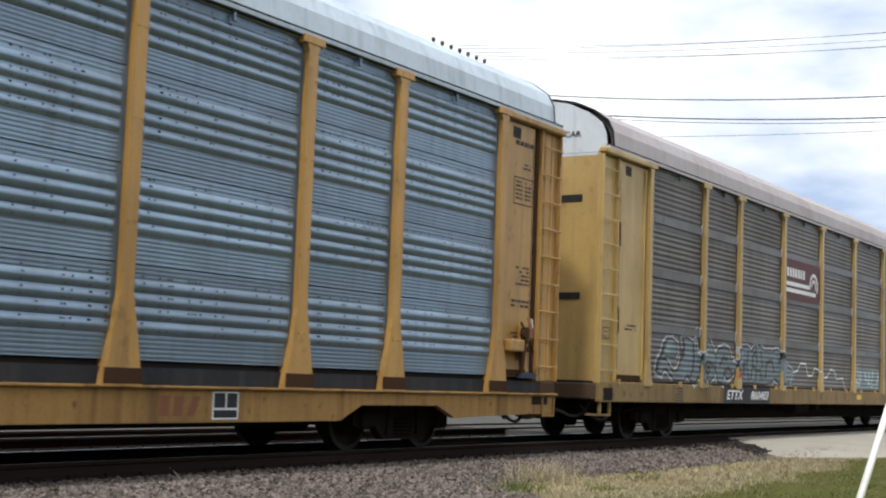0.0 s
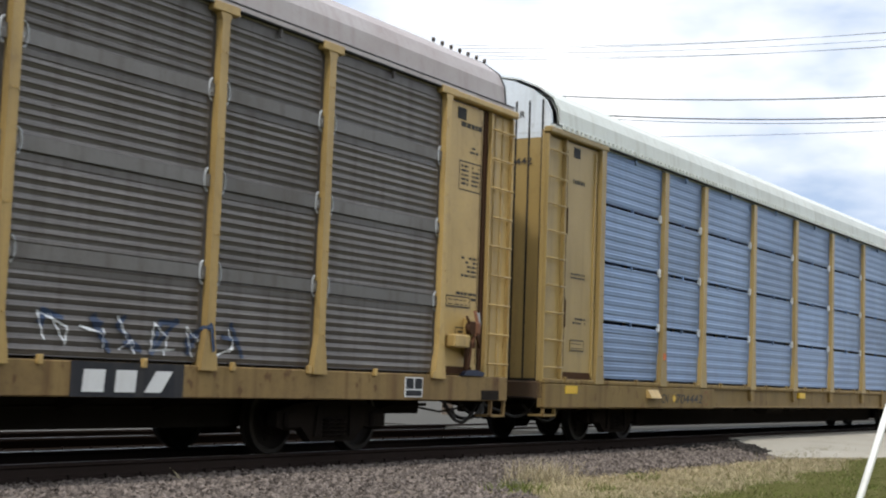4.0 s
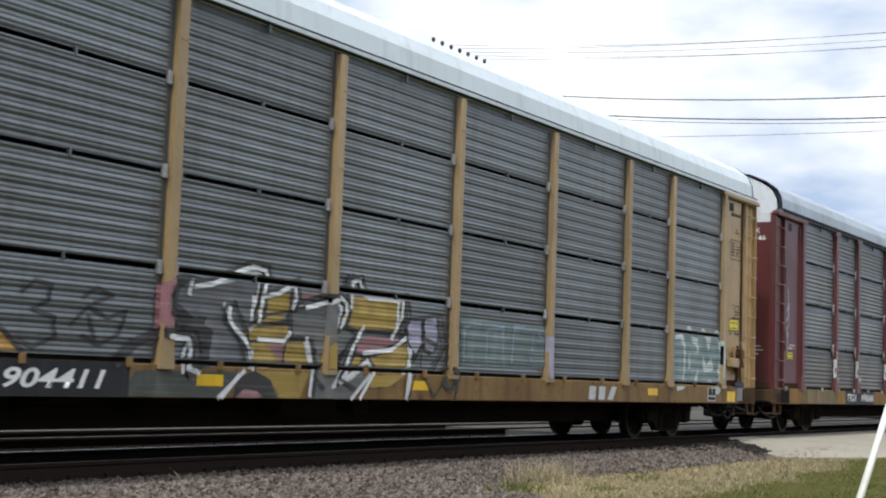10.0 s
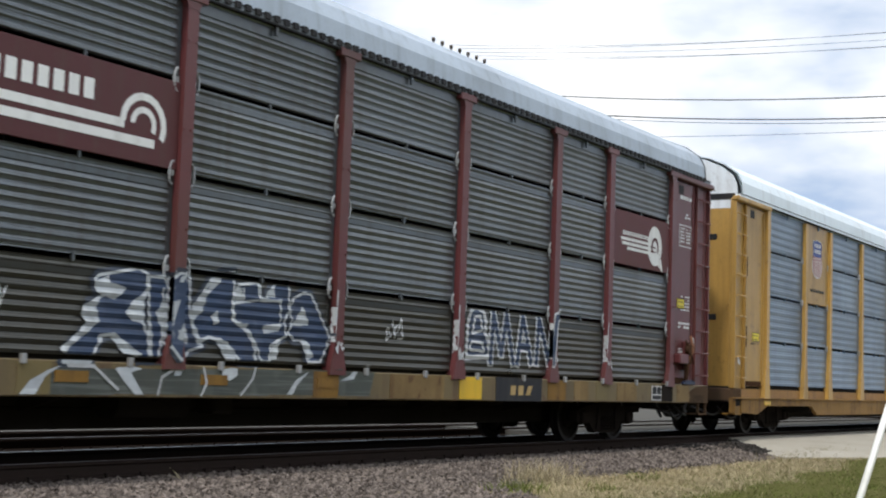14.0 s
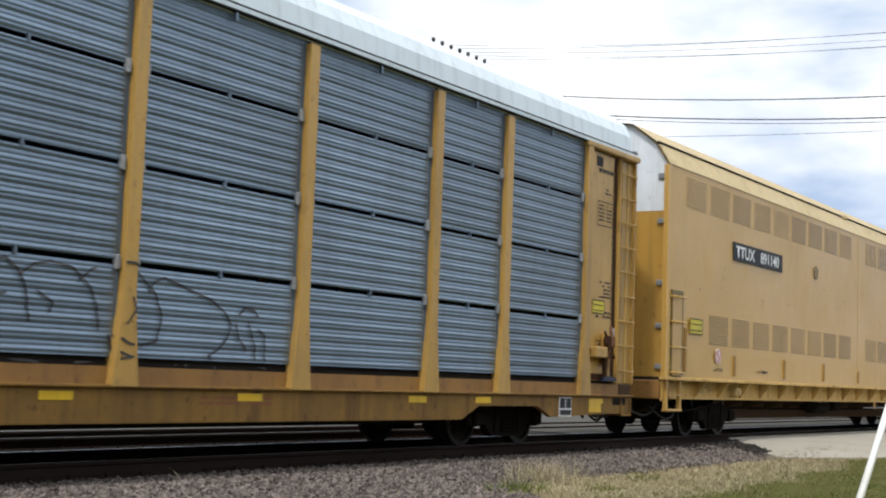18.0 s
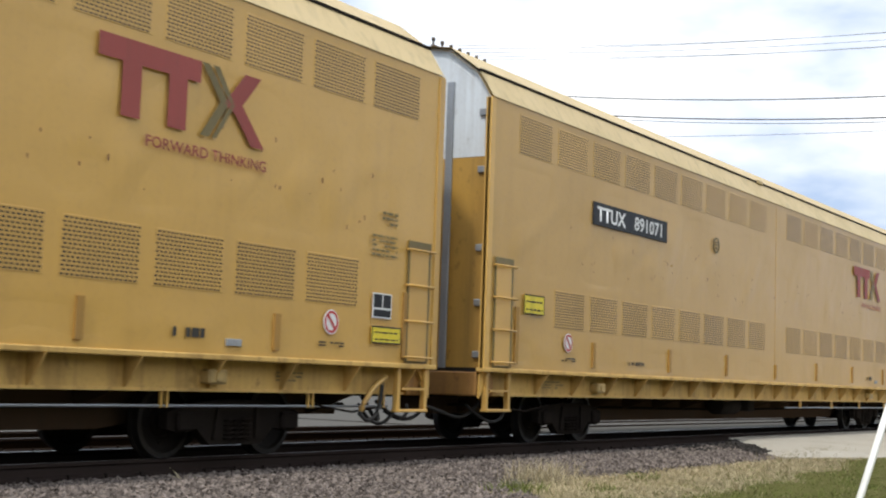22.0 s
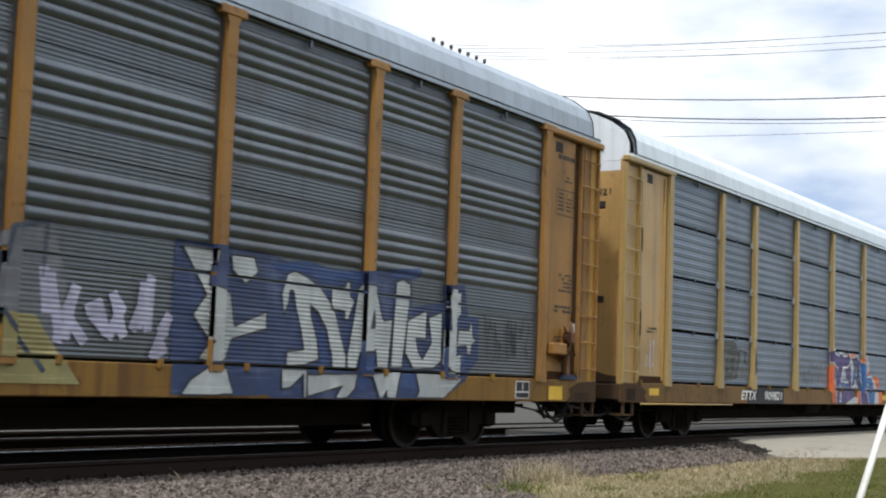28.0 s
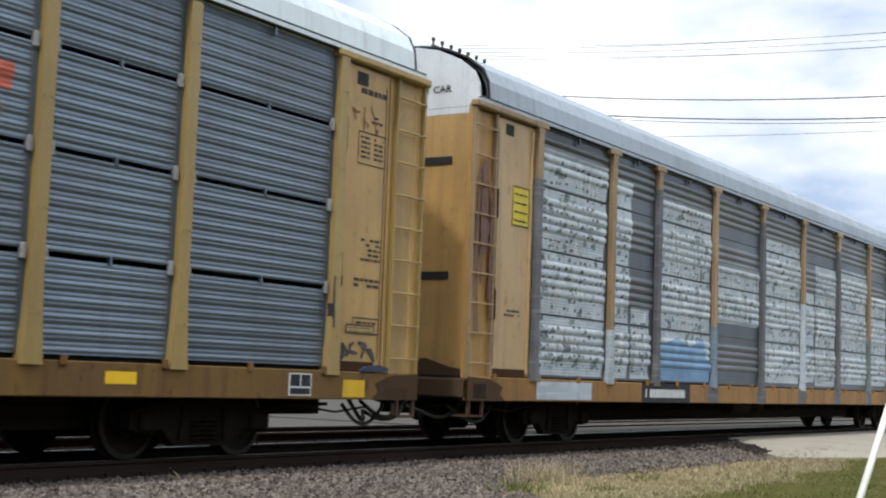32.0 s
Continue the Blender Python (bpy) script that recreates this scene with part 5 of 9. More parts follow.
for b in range(5, 9):
    for r in range(4):
        for k in range(13):
            x = BAYS[b] + 0.2 + (BAYS[b + 1] - BAYS[b] - 0.4) * rng.random()
            for j in range(9):
                if rng.random() < 0.6:
                    z = ROWS[r + 1] - 0.13 - j * 0.068
                    y = -SHEET - rib("bold", z) - 0.004
                    rows.add([(x, y, z), (x + 0.024, y, z), (x + 0.024, y, z + 0.022), (x, y, z + 0.022)], [(0, 1, 2, 3)])
tagged(part("vent_perforation", rows, "black_paint", car, "rows of small dark vent holes"), kind="stuff")

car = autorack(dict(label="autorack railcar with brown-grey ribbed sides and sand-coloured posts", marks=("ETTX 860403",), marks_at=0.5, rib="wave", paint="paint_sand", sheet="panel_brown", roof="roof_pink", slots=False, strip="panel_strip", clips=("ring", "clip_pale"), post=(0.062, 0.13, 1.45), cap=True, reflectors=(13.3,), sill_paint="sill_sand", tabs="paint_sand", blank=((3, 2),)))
couple(car, -30.38)
wheel_emblem(car, 7.5, 10.14, 3.06, 3.99, 9.62, 0.33)
board(car, 3.8, 6.55, ("ETTX", "860403"), (3.95, 5.35), (0.95, 1.1))
board(car, 16.75, 18.3, (), (), ())
brand_blocks(car, 16.85, 18.15, 0.74, 0.96, 1.542, "letter_white")
TEAL = [[(0.7, 1.57), (0.8, 1.75), (0.95, 1.83), (1.18, 1.84), (1.38, 1.78), (1.4, 1.64), (1.33, 1.55), (1.13, 1.55), (0.91, 1.57), (0.74, 1.51), (0.64, 1.4), (0.63, 1.3), (0.46, 1.27), (0.52, 1.42)], [(0.51, 1.3), (0.63, 1.42), (0.78, 1.47), (0.9, 1.45), (1.06, 1.34), (1.23, 1.24), (1.39, 1.25), (1.51, 1.33), (1.6, 1.48), (1.78, 1.55), (1.77, 1.67), (1.68, 1.89), (1.9, 1.89), (2.1, 1.84), (2.22, 1.81), (2.31, 1.88), (2.38, 1.66), (2.51, 1.61), (2.75, 1.6), (2.89, 1.69), (2.93, 1.81), (2.91, 1.92), (3.04, 1.9), (3.23, 1.73), (3.35, 1.57), (3.32, 1.38), (3.27, 1.23), (3.08, 1.14), (2.92, 1.2), (2.69, 1.07), (2.59, 1.19), (2.45, 1.2), (2.23, 1.08), (2.04, 1.17), (1.9, 1.24), (1.78, 1.14), (1.53, 1.13), (1.28, 1.14), (1.07, 1.25), (0.91, 1.33), (0.79, 1.33), (0.69, 1.23), (0.56, 1.25)],
        [(3.4, 1.63), (3.56, 1.75), (3.86, 1.8), (4.08, 1.77), (4.27, 1.57), (4.5, 1.48), (4.69, 1.63), (4.61, 1.77), (4.89, 1.81), (5.2, 1.79), (5.42, 1.74), (5.64, 1.88), (5.93, 1.9), (6.25, 1.8), (6.66, 1.83), (6.89, 1.61), (6.78, 1.18), (6.29, 1.13), (5.95, 1.13), (5.56, 1.15), (4.94, 1.13), (4.87, 1.37), (4.51, 1.41), (4.25, 1.25), (4.03, 1.2), (3.84, 1.33), (3.73, 1.1), (3.5, 1.14), (3.39, 1.38)], [(4.83, 1.84), (5.2, 1.85), (5.53, 1.73), (5.74, 1.89), (6.0, 1.83), (6.64, 1.79), (7.1, 1.86), (7.54, 1.73), (7.78, 1.52), (8.15, 1.41), (8.16, 1.17), (7.23, 1.15), (6.97, 1.27), (6.48, 1.16), (5.56, 1.15), (4.88, 1.13), (5.04, 1.52)]]
outlined(car, TEAL, "spray_teal", "spray_black", "spray_fog", 1, "dull pale-blue sprayed letter-like shape")
for row in [[(0.48, 1.25), (0.54, 1.44), (0.73, 1.6), (0.85, 1.77)], [(1.6, 1.54), (1.74, 1.74), (1.69, 1.87)], [(2.19, 1.8), (2.22, 1.57), (2.19, 1.33), (2.04, 1.19)], [(2.53, 1.34), (2.71, 1.48), (3.05, 1.47), (3.26, 1.43)], [(2.68, 1.29), (2.88, 1.42), (3.04, 1.36), (2.97, 1.25)], [(3.62, 1.46), (3.77, 1.6), (4.01, 1.57)], [(3.84, 1.32), (4.05, 1.41), (4.23, 1.33)], [(4.92, 1.45), (5.03, 1.52), (4.98, 1.34)], [(5.2, 1.78), (5.16, 1.46), (5.28, 1.17)], [(5.69, 1.19), (5.7, 1.39), (5.96, 1.4), (6.08, 1.2)], [(5.47, 1.47), (5.52, 1.69), (5.65, 1.77)], [(5.76, 1.55), (5.7, 1.86)], [(6.0, 1.8), (6.09, 1.48)], [(6.32, 1.25), (6.38, 1.57), (6.7, 1.63), (6.88, 1.39)], [(7.2, 1.61), (7.36, 1.78), (7.59, 1.63)], [(5.41, 1.22), (5.47, 1.46), (5.72, 1.45)]]:
    paintwork("graffiti_line", stroke(row, 0.085), "spray_black", car, 4, "black sprayed inner line")
for row in [[(2.26, 1.82), (2.26, 2.1), (2.38, 2.15)], [(2.38, 1.68), (2.54, 1.62), (2.79, 1.63), (2.9, 1.71)], [(4.32, 1.56), (4.51, 1.5), (4.71, 1.61), (4.63, 1.75)], [(5.64, 1.88), (5.7, 1.99), (5.8, 1.89)]]:
    paintwork("graffiti_light", stroke(row, 0.035), "spray_fog", car, 5, "thin white sprayed line")
paintwork("graffiti_spot", [[(4.46, 1.21), (4.49, 1.34), (4.63, 1.36), (4.65, 1.22)]], "spray_red", car, 5, "faded red spot on a post foot")
paintwork("graffiti_tag", stroke([(8.0, 1.1), (8.15, 1.4), (8.5, 1.45), (8.7, 1.62), (9.1, 1.62), (9.3, 1.35), (9.6, 1.35), (9.8, 1.55), (10.1, 1.5), (10.4, 1.3), (10.8, 1.35), (11.1, 1.55), (11.4, 1.5), (11.6, 1.3), (12.1, 1.35), (12.3, 1.1)], 0.035), "spray_white", car, 3, "thin white sprayed line")
patches("graffiti_fill", [rect(13.1, 15.5, 1.1, 1.62)], "spray_frost", car, 1, "pale blue sprayed field")
scribble(car, 13.1, 15.6, 1.1, 1.75, "spray_white", 23, 0.03, 6)
scribble(car, 16.3, 19.3, 1.1, 1.5, "spray_navy", 24, 0.05, 6)
scribble(car, 16.3, 19.3, 1.1, 1.5, "spray_white", 25, 0.02, 6)
stencil_bars(car, 1.31, 0.94, 0.36, 5, 1.5385, h=0.03, gap=0.025, seed=29)
placard(car, "round_notice", -1.7, -1.45, 1.75, 1.95, 1.464, "paint_sand", seed=9)

placard(car, "stencil_plate", 23.42, 24.05, 1.98, 2.14, 1.502, "paint_sand", seed=19)

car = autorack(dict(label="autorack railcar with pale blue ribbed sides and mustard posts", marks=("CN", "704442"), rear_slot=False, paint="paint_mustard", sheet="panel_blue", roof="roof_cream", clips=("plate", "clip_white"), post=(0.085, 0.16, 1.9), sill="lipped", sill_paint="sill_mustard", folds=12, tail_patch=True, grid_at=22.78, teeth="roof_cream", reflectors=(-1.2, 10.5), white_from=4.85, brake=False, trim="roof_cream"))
couple(car, -2.23)
stencil_bars(car, -1.0, 4.2, 0.5, 1, h=0.07, seed=43)
stencil_bars(car, -1.0, 2.72, 0.5, 2, h=0.03, seed=44)
placard(car, "stencil_plate", -0.98, -0.5, 1.5, 1.68, 1.502, "paint_mustard", seed=45)
lettering("CN", 2.6, 0.68, 0.17, 0.32, -1.564, "letter_black", car, 0.2)
lettering("704442", 3.26, 0.68, 0.17, 1.3, -1.564, "letter_black", car, 0.2)
paintwork("round_mark", closed(oval(4.75, 0.78, 0.13, 0.13, 14), 0.02), "letter_brown", car, 9)
paintwork("yellow_mark", [[(3.08, .77), (3.16, .85), (3.24, .77), (3.16, .69)]], "reflector_yellow", car, 9, "small yellow diamond mark")
for x in (1.93, 20.9):
    part("jacking_pad", Mesh().prism([(-1.55, 0.92), (-1.585, 0.92), (-1.67, 0.77), (-1.55, 0.77)], "x", x, x + 0.45), "paint_sand", car, "pale wedge-shaped jacking pad on the sill")
part("orange_spot", Mesh().box(2.62, 2.71, -1.582, -1.57, 1.46, 1.58), "spray_orange", car, "orange paint spot on a post")
placard(car, "stencil_plate", 23.5, 24.0, 1.5, 1.68, 1.502, "paint_mustard", seed=18)

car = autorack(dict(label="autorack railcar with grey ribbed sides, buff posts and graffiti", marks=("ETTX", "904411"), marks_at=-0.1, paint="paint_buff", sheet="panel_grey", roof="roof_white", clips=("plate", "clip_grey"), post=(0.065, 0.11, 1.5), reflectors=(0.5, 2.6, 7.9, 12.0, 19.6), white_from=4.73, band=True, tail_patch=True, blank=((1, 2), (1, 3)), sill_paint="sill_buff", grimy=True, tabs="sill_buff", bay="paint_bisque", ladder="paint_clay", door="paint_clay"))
couple(car, 26.10)
shield(car, 2.735, 4.53, 3.06, 4.95, 3.63, 3.28, 4.83, 1.2, "paint_buff")
board(car, 3.76, 6.92, ("ETTX", "904411"), (3.95, 5.35), (0.85, 1.25))
part("yellow_strip", Mesh().box(4.85, 5.25, -1.548, -1.54, 0.82, 0.89), "reflector_yellow", car, "yellow reflective strip")
brand_blocks(car, 17.2, 18.3, 0.73, 0.95, 1.537, "spray_fog")
patches("graffiti_fill", [[(0.2, 1.85), (0.75, 1.8), (0.75, 2.1), (1.4, 1.9), (1.5, 1.45), (1.95, 1.4), (1.95, 1.25), (1.6, 0.72), (0.4, 0.85), (0.1, 1.2), (0.4, 1.55)], [(2.95, 1.9), (3.4, 1.6), (3.9, 1.6), (4.3, 1.1), (3.0, 1.1)]], "spray_grey", car, 1, "grey sprayed letter-like shapes")
patches("graffiti_fill", [[(1.59, 1.62), (1.95, 1.89), (2.3, 1.92), (2.62, 1.75), (2.85, 1.4), (2.9, 0.75), (1.73, 0.75), (1.72, 1.19), (2.1, 1.2), (2.08, 1.55)], [(4.04, 2.09), (4.28, 2.19), (4.54, 2.21), (5.17, 1.89), (5.26, 1.69), (5.06, 1.52), (5.58, 1.1), (4.43, 1.09), (4.41, 1.37), (4.06, 1.82)]], "spray_gold", car, 1, "orange-gold sprayed letter-like shapes")
ink = stroke([(0.15, 1.9), (0.73, 1.86), (0.7, 2.14), (0.96, 2.2), (1.47, 1.98), (1.57, 1.62), (1.38, 1.41), (1.84, 1.5), (2.04, 1.41), (2.01, 1.2)], 0.07) + stroke([(1.22, 1.07), (0.71, 1.21), (0.88, 1.48), (1.19, 1.53)], 0.1)
ink += stroke([(0.15, 1.9), (0.18, 1.62), (0.42, 1.58), (0.08, 1.31), (-0.02, 1.12), (0.15, 0.95), (0.73, 0.77)], 0.14) + stroke([(1.58, 1.76), (1.95, 1.92), (2.35, 1.92), (2.68, 1.73), (2.92, 1.45), (2.95, 0.98), (3.31, 0.73)], 0.09)
ink += stroke([(2.35, 1.7), (2.3, 1.1)], 0.16) + stroke([(2.93, 2.0), (2.95, 1.75), (3.12, 1.72), (2.92, 1.42), (3.37, 1.44)], 0.13) + stroke([(3.7, 1.76), (3.47, 1.63), (3.89, 1.58), (4.03, 1.39), (4.35, 1.33), (4.33, 1.09)], 0.06)
ink += stroke([(4.54, 2.21), (5.17, 1.89), (5.26, 1.69), (5.06, 1.52), (5.58, 1.1)], 0.05) + stroke([(4.55, 1.75), (4.75, 1.68), (4.6, 1.5), (4.9, 1.1)], 0.09) + stroke([(3.35, 2.15), (3.4, 1.95), (4.0, 2.15), (4.3, 2.2)], 0.1)
paintwork("graffiti_outline", ink, "spray_black", car, 3, "thick black sprayed outline")
lines(car, "graffiti_tag", [[(5.54, 1.65), (5.69, 1.77), (5.89, 1.74), (5.86, 1.59), (5.68, 1.5), (5.94, 1.44), (5.96, 1.25), (5.7, 1.15), (5.53, 1.21)], [(6.14, 1.38), (6.36, 1.56), (6.63, 1.47), (6.87, 1.55), (6.78, 1.32), (6.53, 1.2), (6.29, 1.28)], [(6.29, 1.65), (6.46, 1.75), (6.68, 1.69), (6.44, 1.61)], [(6.37, 1.47), (6.47, 1.25)]], 0.04, "spray_black", 2, "thin black sprayed tag")
patches("graffiti_fill", [[(7.43, 1.74), (7.58, 1.92), (7.75, 1.96), (8.07, 1.91), (8.7, 2.17), (8.91, 2.11), (8.83, 1.77), (8.8, 1.5), (8.62, 1.34), (8.74, 1.04), (7.91, 1.02), (7.8, 1.33), (7.58, 1.46), (7.44, 1.57)]], "spray_lead", car, 1, "lead-grey sprayed letter-like shape")
patches("graffiti_fill", [[(7.27, 1.84), (7.54, 1.97), (7.42, 1.74), (7.43, 1.57), (7.56, 1.44), (7.27, 1.38)]], "spray_rosy", car, 1, "dull rosy sprayed shading")
patches("graffiti_fill", [[(7.0, 0.96), (8.6, 0.98), (8.25, 0.7), (6.82, 0.7)]], "spray_moss", car, 1, "grey-green sprayed field on the sill")
patches("graffiti_fill", [[(8.56, 0.92), (8.84, 1.0), (9.09, 0.93), (9.31, 0.7), (8.48, 0.7)]], "spray_black", car, 2, "black sprayed arch")
patches("graffiti_light", [[(7.76, 1.85), (8.48, 2.02), (8.71, 2.16), (8.91, 2.1), (8.79, 2.04), (7.85, 1.84)]], "spray_silver", car, 2, "pale sprayed band")
for line in [[(8.91, 2.08), (8.84, 1.68), (8.8, 1.5)], [(8.31, 1.71), (8.37, 1.56), (8.62, 1.34), (8.74, 1.04)], [(7.37, 1.36), (7.8, 1.33), (7.67, 1.07), (7.68, 0.96)], [(8.25, 0.7), (8.65, 0.99)], [(8.82, 1.22), (8.79, 1.01)]]:
    paintwork("graffiti_light", stroke(line, 0.05), "spray_white", car, 3, "white sprayed outline")
for line in [[(7.43, 1.74), (7.54, 1.92), (7.71, 1.97), (8.07, 1.93), (8.7, 2.2), (8.95, 2.13), (8.88, 1.78), (8.76, 1.46)], [(7.44, 1.57), (7.62, 1.44), (7.93, 1.4), (8.01, 1.54)], [(7.62, 1.41), (7.25, 1.36), (6.79, 1.13)], [(7.93, 1.31), (8.04, 1.05)]]:
    paintwork("graffiti_outline", stroke(line, 0.05), "spray_black", car, 4, "black sprayed outline")
patches("graffiti_fill", [[(9.52, 1.72), (10.09, 1.83), (10.08, 1.9), (10.32, 1.92), (10.48, 1.81), (10.44, 1.55), (10.82, 1.57), (10.79, 1.42), (10.42, 1.25), (10.41, 1.02), (10.64, 1.02), (11.02, 1.18), (11.04, 1.0), (10.67, 0.7), (9.85, 0.7), (9.85, 1.37), (9.5, 1.41)]], "spray_grey", car, 1, "grey sprayed letter-like shapes")
patches("graffiti_fill", [[(8.86, 1.83), (9.45, 1.91), (9.44, 1.7), (9.29, 1.59), (9.44, 1.52), (9.4, 1.37), (8.6, 1.32), (8.81, 1.61)], [(8.74, 1.31), (9.75, 1.36), (9.87, 1.06), (8.83, 1.03)], [(10.55, 1.76), (10.62, 1.95), (11.75, 2.01), (11.69, 1.6), (10.61, 1.53), (10.45, 1.69)], [(10.8, 1.25), (11.89, 1.47), (11.96, 1.18), (11.73, 1.05), (10.64, 1.05)], [(8.85, 1.0), (9.84, 1.0), (9.66, 0.7), (9.27, 0.7), (9.11, 0.9)], [(11.06, 1.0), (11.83, 1.01), (11.5, 0.86), (11.07, 0.84)], [(10.05, 1.01), (10.13, 1.32), (10.32, 1.39), (10.43, 1.34), (10.27, 0.98)]], "spray_ochre", car, 2, "ochre sprayed letter-like shapes")
patches("graffiti_fill", [[(9.06, 1.3), (9.38, 1.33), (9.35, 1.08)], [(10.83, 1.42), (11.04, 1.49), (11.79, 1.47), (11.15, 1.26), (10.78, 1.26)], [(9.48, 1.91), (10.12, 1.96), (9.52, 1.73)], [(8.53, 0.7), (8.65, 0.79), (8.88, 0.78), (8.99, 0.7)]], "spray_rosy", car, 3, "dull rosy sprayed shading")
patches("graffiti_fill", [[(11.88, 1.63), (11.97, 1.76), (12.24, 1.78), (12.27, 1.36), (12.1, 1.29), (11.94, 1.41)], [(12.29, 1.79), (12.61, 1.82), (12.66, 1.51), (12.56, 1.32), (12.33, 1.36)]], "spray_lilac", car, 2, "pale sprayed plain shapes")
paintwork("graffiti_light", stroke([(9.52, 1.73), (10.09, 1.84), (10.28, 1.91), (10.45, 1.81), (10.35, 1.54)], 0.055) + stroke([(10.3, 0.85), (10.45, 1.05), (10.76, 1.5)], 0.055) + stroke([(10.28, 0.84), (10.65, 0.96), (10.98, 1.15)], 0.055) + stroke([(11.92, 0.7), (11.97, 1.02)], 0.055) + stroke([(10.67, 0.7), (11.04, 0.99)], 0.055) + stroke([(11.68, 1.98), (11.66, 1.62)], 0.055) + stroke([(8.8, 1.82), (8.76, 1.45)], 0.055) + stroke([(9.75, 1.35), (9.87, 1.06)], 0.055) + stroke([(11.94, 1.44), (11.99, 1.15), (11.78, 1.04)], 0.055), "spray_white", car, 4, "white sprayed outline")
paintwork("graffiti_outline", stroke([(8.81, 1.61), (9.46, 1.7)], 0.035) + stroke([(8.6, 1.32), (8.78, 1.21), (8.83, 1.03)], 0.035) + stroke([(9.46, 1.91), (9.5, 1.38)], 0.035) + stroke([(10.82, 1.57), (10.62, 1.29), (10.48, 1.02)], 0.035) + stroke([(11.7, 2.03), (11.85, 2.0), (11.74, 1.56), (11.92, 1.46), (11.15, 1.24)], 0.035) + stroke([(10.8, 1.25), (10.98, 1.23), (11.02, 1.18)], 0.035) + stroke([(9.43, 1.38), (8.6, 1.31)], 0.035) + stroke([(9.38, 1.33), (9.35, 1.08)], 0.035) + stroke([(12.9, 1.89), (12.91, 1.39), (12.9, 1.08), (13.13, 1.04), (13.14, 0.85), (13.04, 0.7)], 0.035) + stroke([(12.25, 1.32), (12.24, 1.06), (12.55, 0.74), (12.85, 1.01)], 0.035) + stroke([(12.07, 1.03), (11.92, 0.7)], 0.035) + closed([(11.88, 1.63), (11.97, 1.76), (12.24, 1.78), (12.27, 1.36), (12.1, 1.29), (11.94, 1.41)], 0.03) + closed([(12.29, 1.79), (12.61, 1.82), (12.66, 1.51), (12.56, 1.32), (12.33, 1.36)], 0.03), "spray_black", car, 5, "thin black sprayed outline")

lines(car, "graffiti_outline", [[(7.8, 1.91), (8.08, 1.96), (8.4, 2.09), (8.74, 2.21), (9.04, 2.19), (9.08, 2.01), (9.01, 1.81), (8.99, 1.62), (8.74, 1.51)], [(8.31, 1.67), (8.35, 1.52), (8.61, 1.35), (8.7, 1.07)], [(9.01, 1.88), (9.31, 1.96), (9.46, 2.05), (9.59, 2.05), (9.63, 1.85), (9.53, 1.72)], [(8.89, 1.52), (9.44, 1.57), (9.48, 1.71)], [(9.4, 1.38), (9.66, 1.4), (9.88, 1.37), (9.96, 1.14), (9.9, 0.71)], [(9.53, 1.72), (10.17, 1.89), (10.4, 1.99), (10.64, 1.85), (10.59, 1.64), (10.37, 1.49)], [(10.55, 1.81), (10.55, 2.16), (10.85, 2.22), (10.94, 2.05), (11.05, 2.01), (11.62, 2.02), (11.88, 2.07), (11.87, 1.78), (11.71, 1.55), (10.96, 1.55)], [(10.45, 1.15), (10.78, 1.54), (10.56, 1.57)], [(11.91, 1.56), (11.66, 1.4), (10.92, 1.22)], [(10.36, 0.86), (11.04, 1.22), (11.2, 1.07)], [(7.33, 1.38), (7.75, 1.37), (7.89, 1.25), (7.82, 1.01)], [(12.07, 1.2), (12.32, 1.51), (12.61, 1.44)], [(12.84, 1.14), (13.06, 1.11), (13.07, 0.92), (12.86, 0.84), (12.78, 1.03), (12.84, 1.14)]], 0.05, "spray_black", 6, "black sprayed outline")
lines(car, "graffiti_outline", [[(7.64, 1.93), (7.5, 1.77), (7.55, 1.54), (7.79, 1.43), (7.93, 1.5)], [(6.73, 1.04), (7.02, 1.25), (7.33, 1.36)], [(7.97, 1.38), (8.04, 1.2), (8.04, 1.05)]], 0.11, "spray_black", 6, "thick dark sprayed outline")
lines(car, "graffiti_light", [[(7.84, 1.87), (8.11, 1.92), (8.42, 2.05), (8.74, 2.16), (8.97, 2.14), (9.0, 2.0), (8.94, 1.81), (8.89, 1.55)], [(8.4, 1.68), (8.38, 1.58), (8.48, 1.46), (8.66, 1.35), (8.76, 1.23), (8.78, 1.04)], [(8.96, 1.84), (9.21, 1.89), (9.41, 1.98), (9.51, 2.03), (9.55, 1.85), (9.48, 1.74)], [(8.9, 1.36), (9.35, 1.35), (9.45, 1.45)], [(9.77, 1.4), (9.87, 1.13), (9.82, 0.73)], [(9.74, 1.76), (10.18, 1.86), (10.38, 1.94), (10.54, 1.85), (10.53, 1.71), (10.43, 1.56)], [(10.64, 1.82), (10.64, 2.13), (10.79, 2.18), (10.87, 2.01), (10.99, 1.96), (11.62, 1.97), (11.77, 2.01), (11.76, 1.78), (11.64, 1.62), (11.53, 1.47)], [(10.9, 1.59), (10.68, 1.3), (10.52, 1.01), (10.41, 0.9), (11.02, 1.17), (11.12, 1.03), (10.84, 0.71)], [(10.92, 1.27), (11.54, 1.33), (11.85, 1.49)], [(11.99, 1.34), (11.94, 1.19), (11.86, 0.72)], [(7.42, 1.32), (7.76, 1.31), (7.81, 1.19), (7.74, 1.0), (7.91, 0.96)], [(7.74, 1.79), (7.78, 1.94)], [(8.55, 0.94), (8.29, 0.71)]], 0.055, "spray_white", 7, "white sprayed outline")
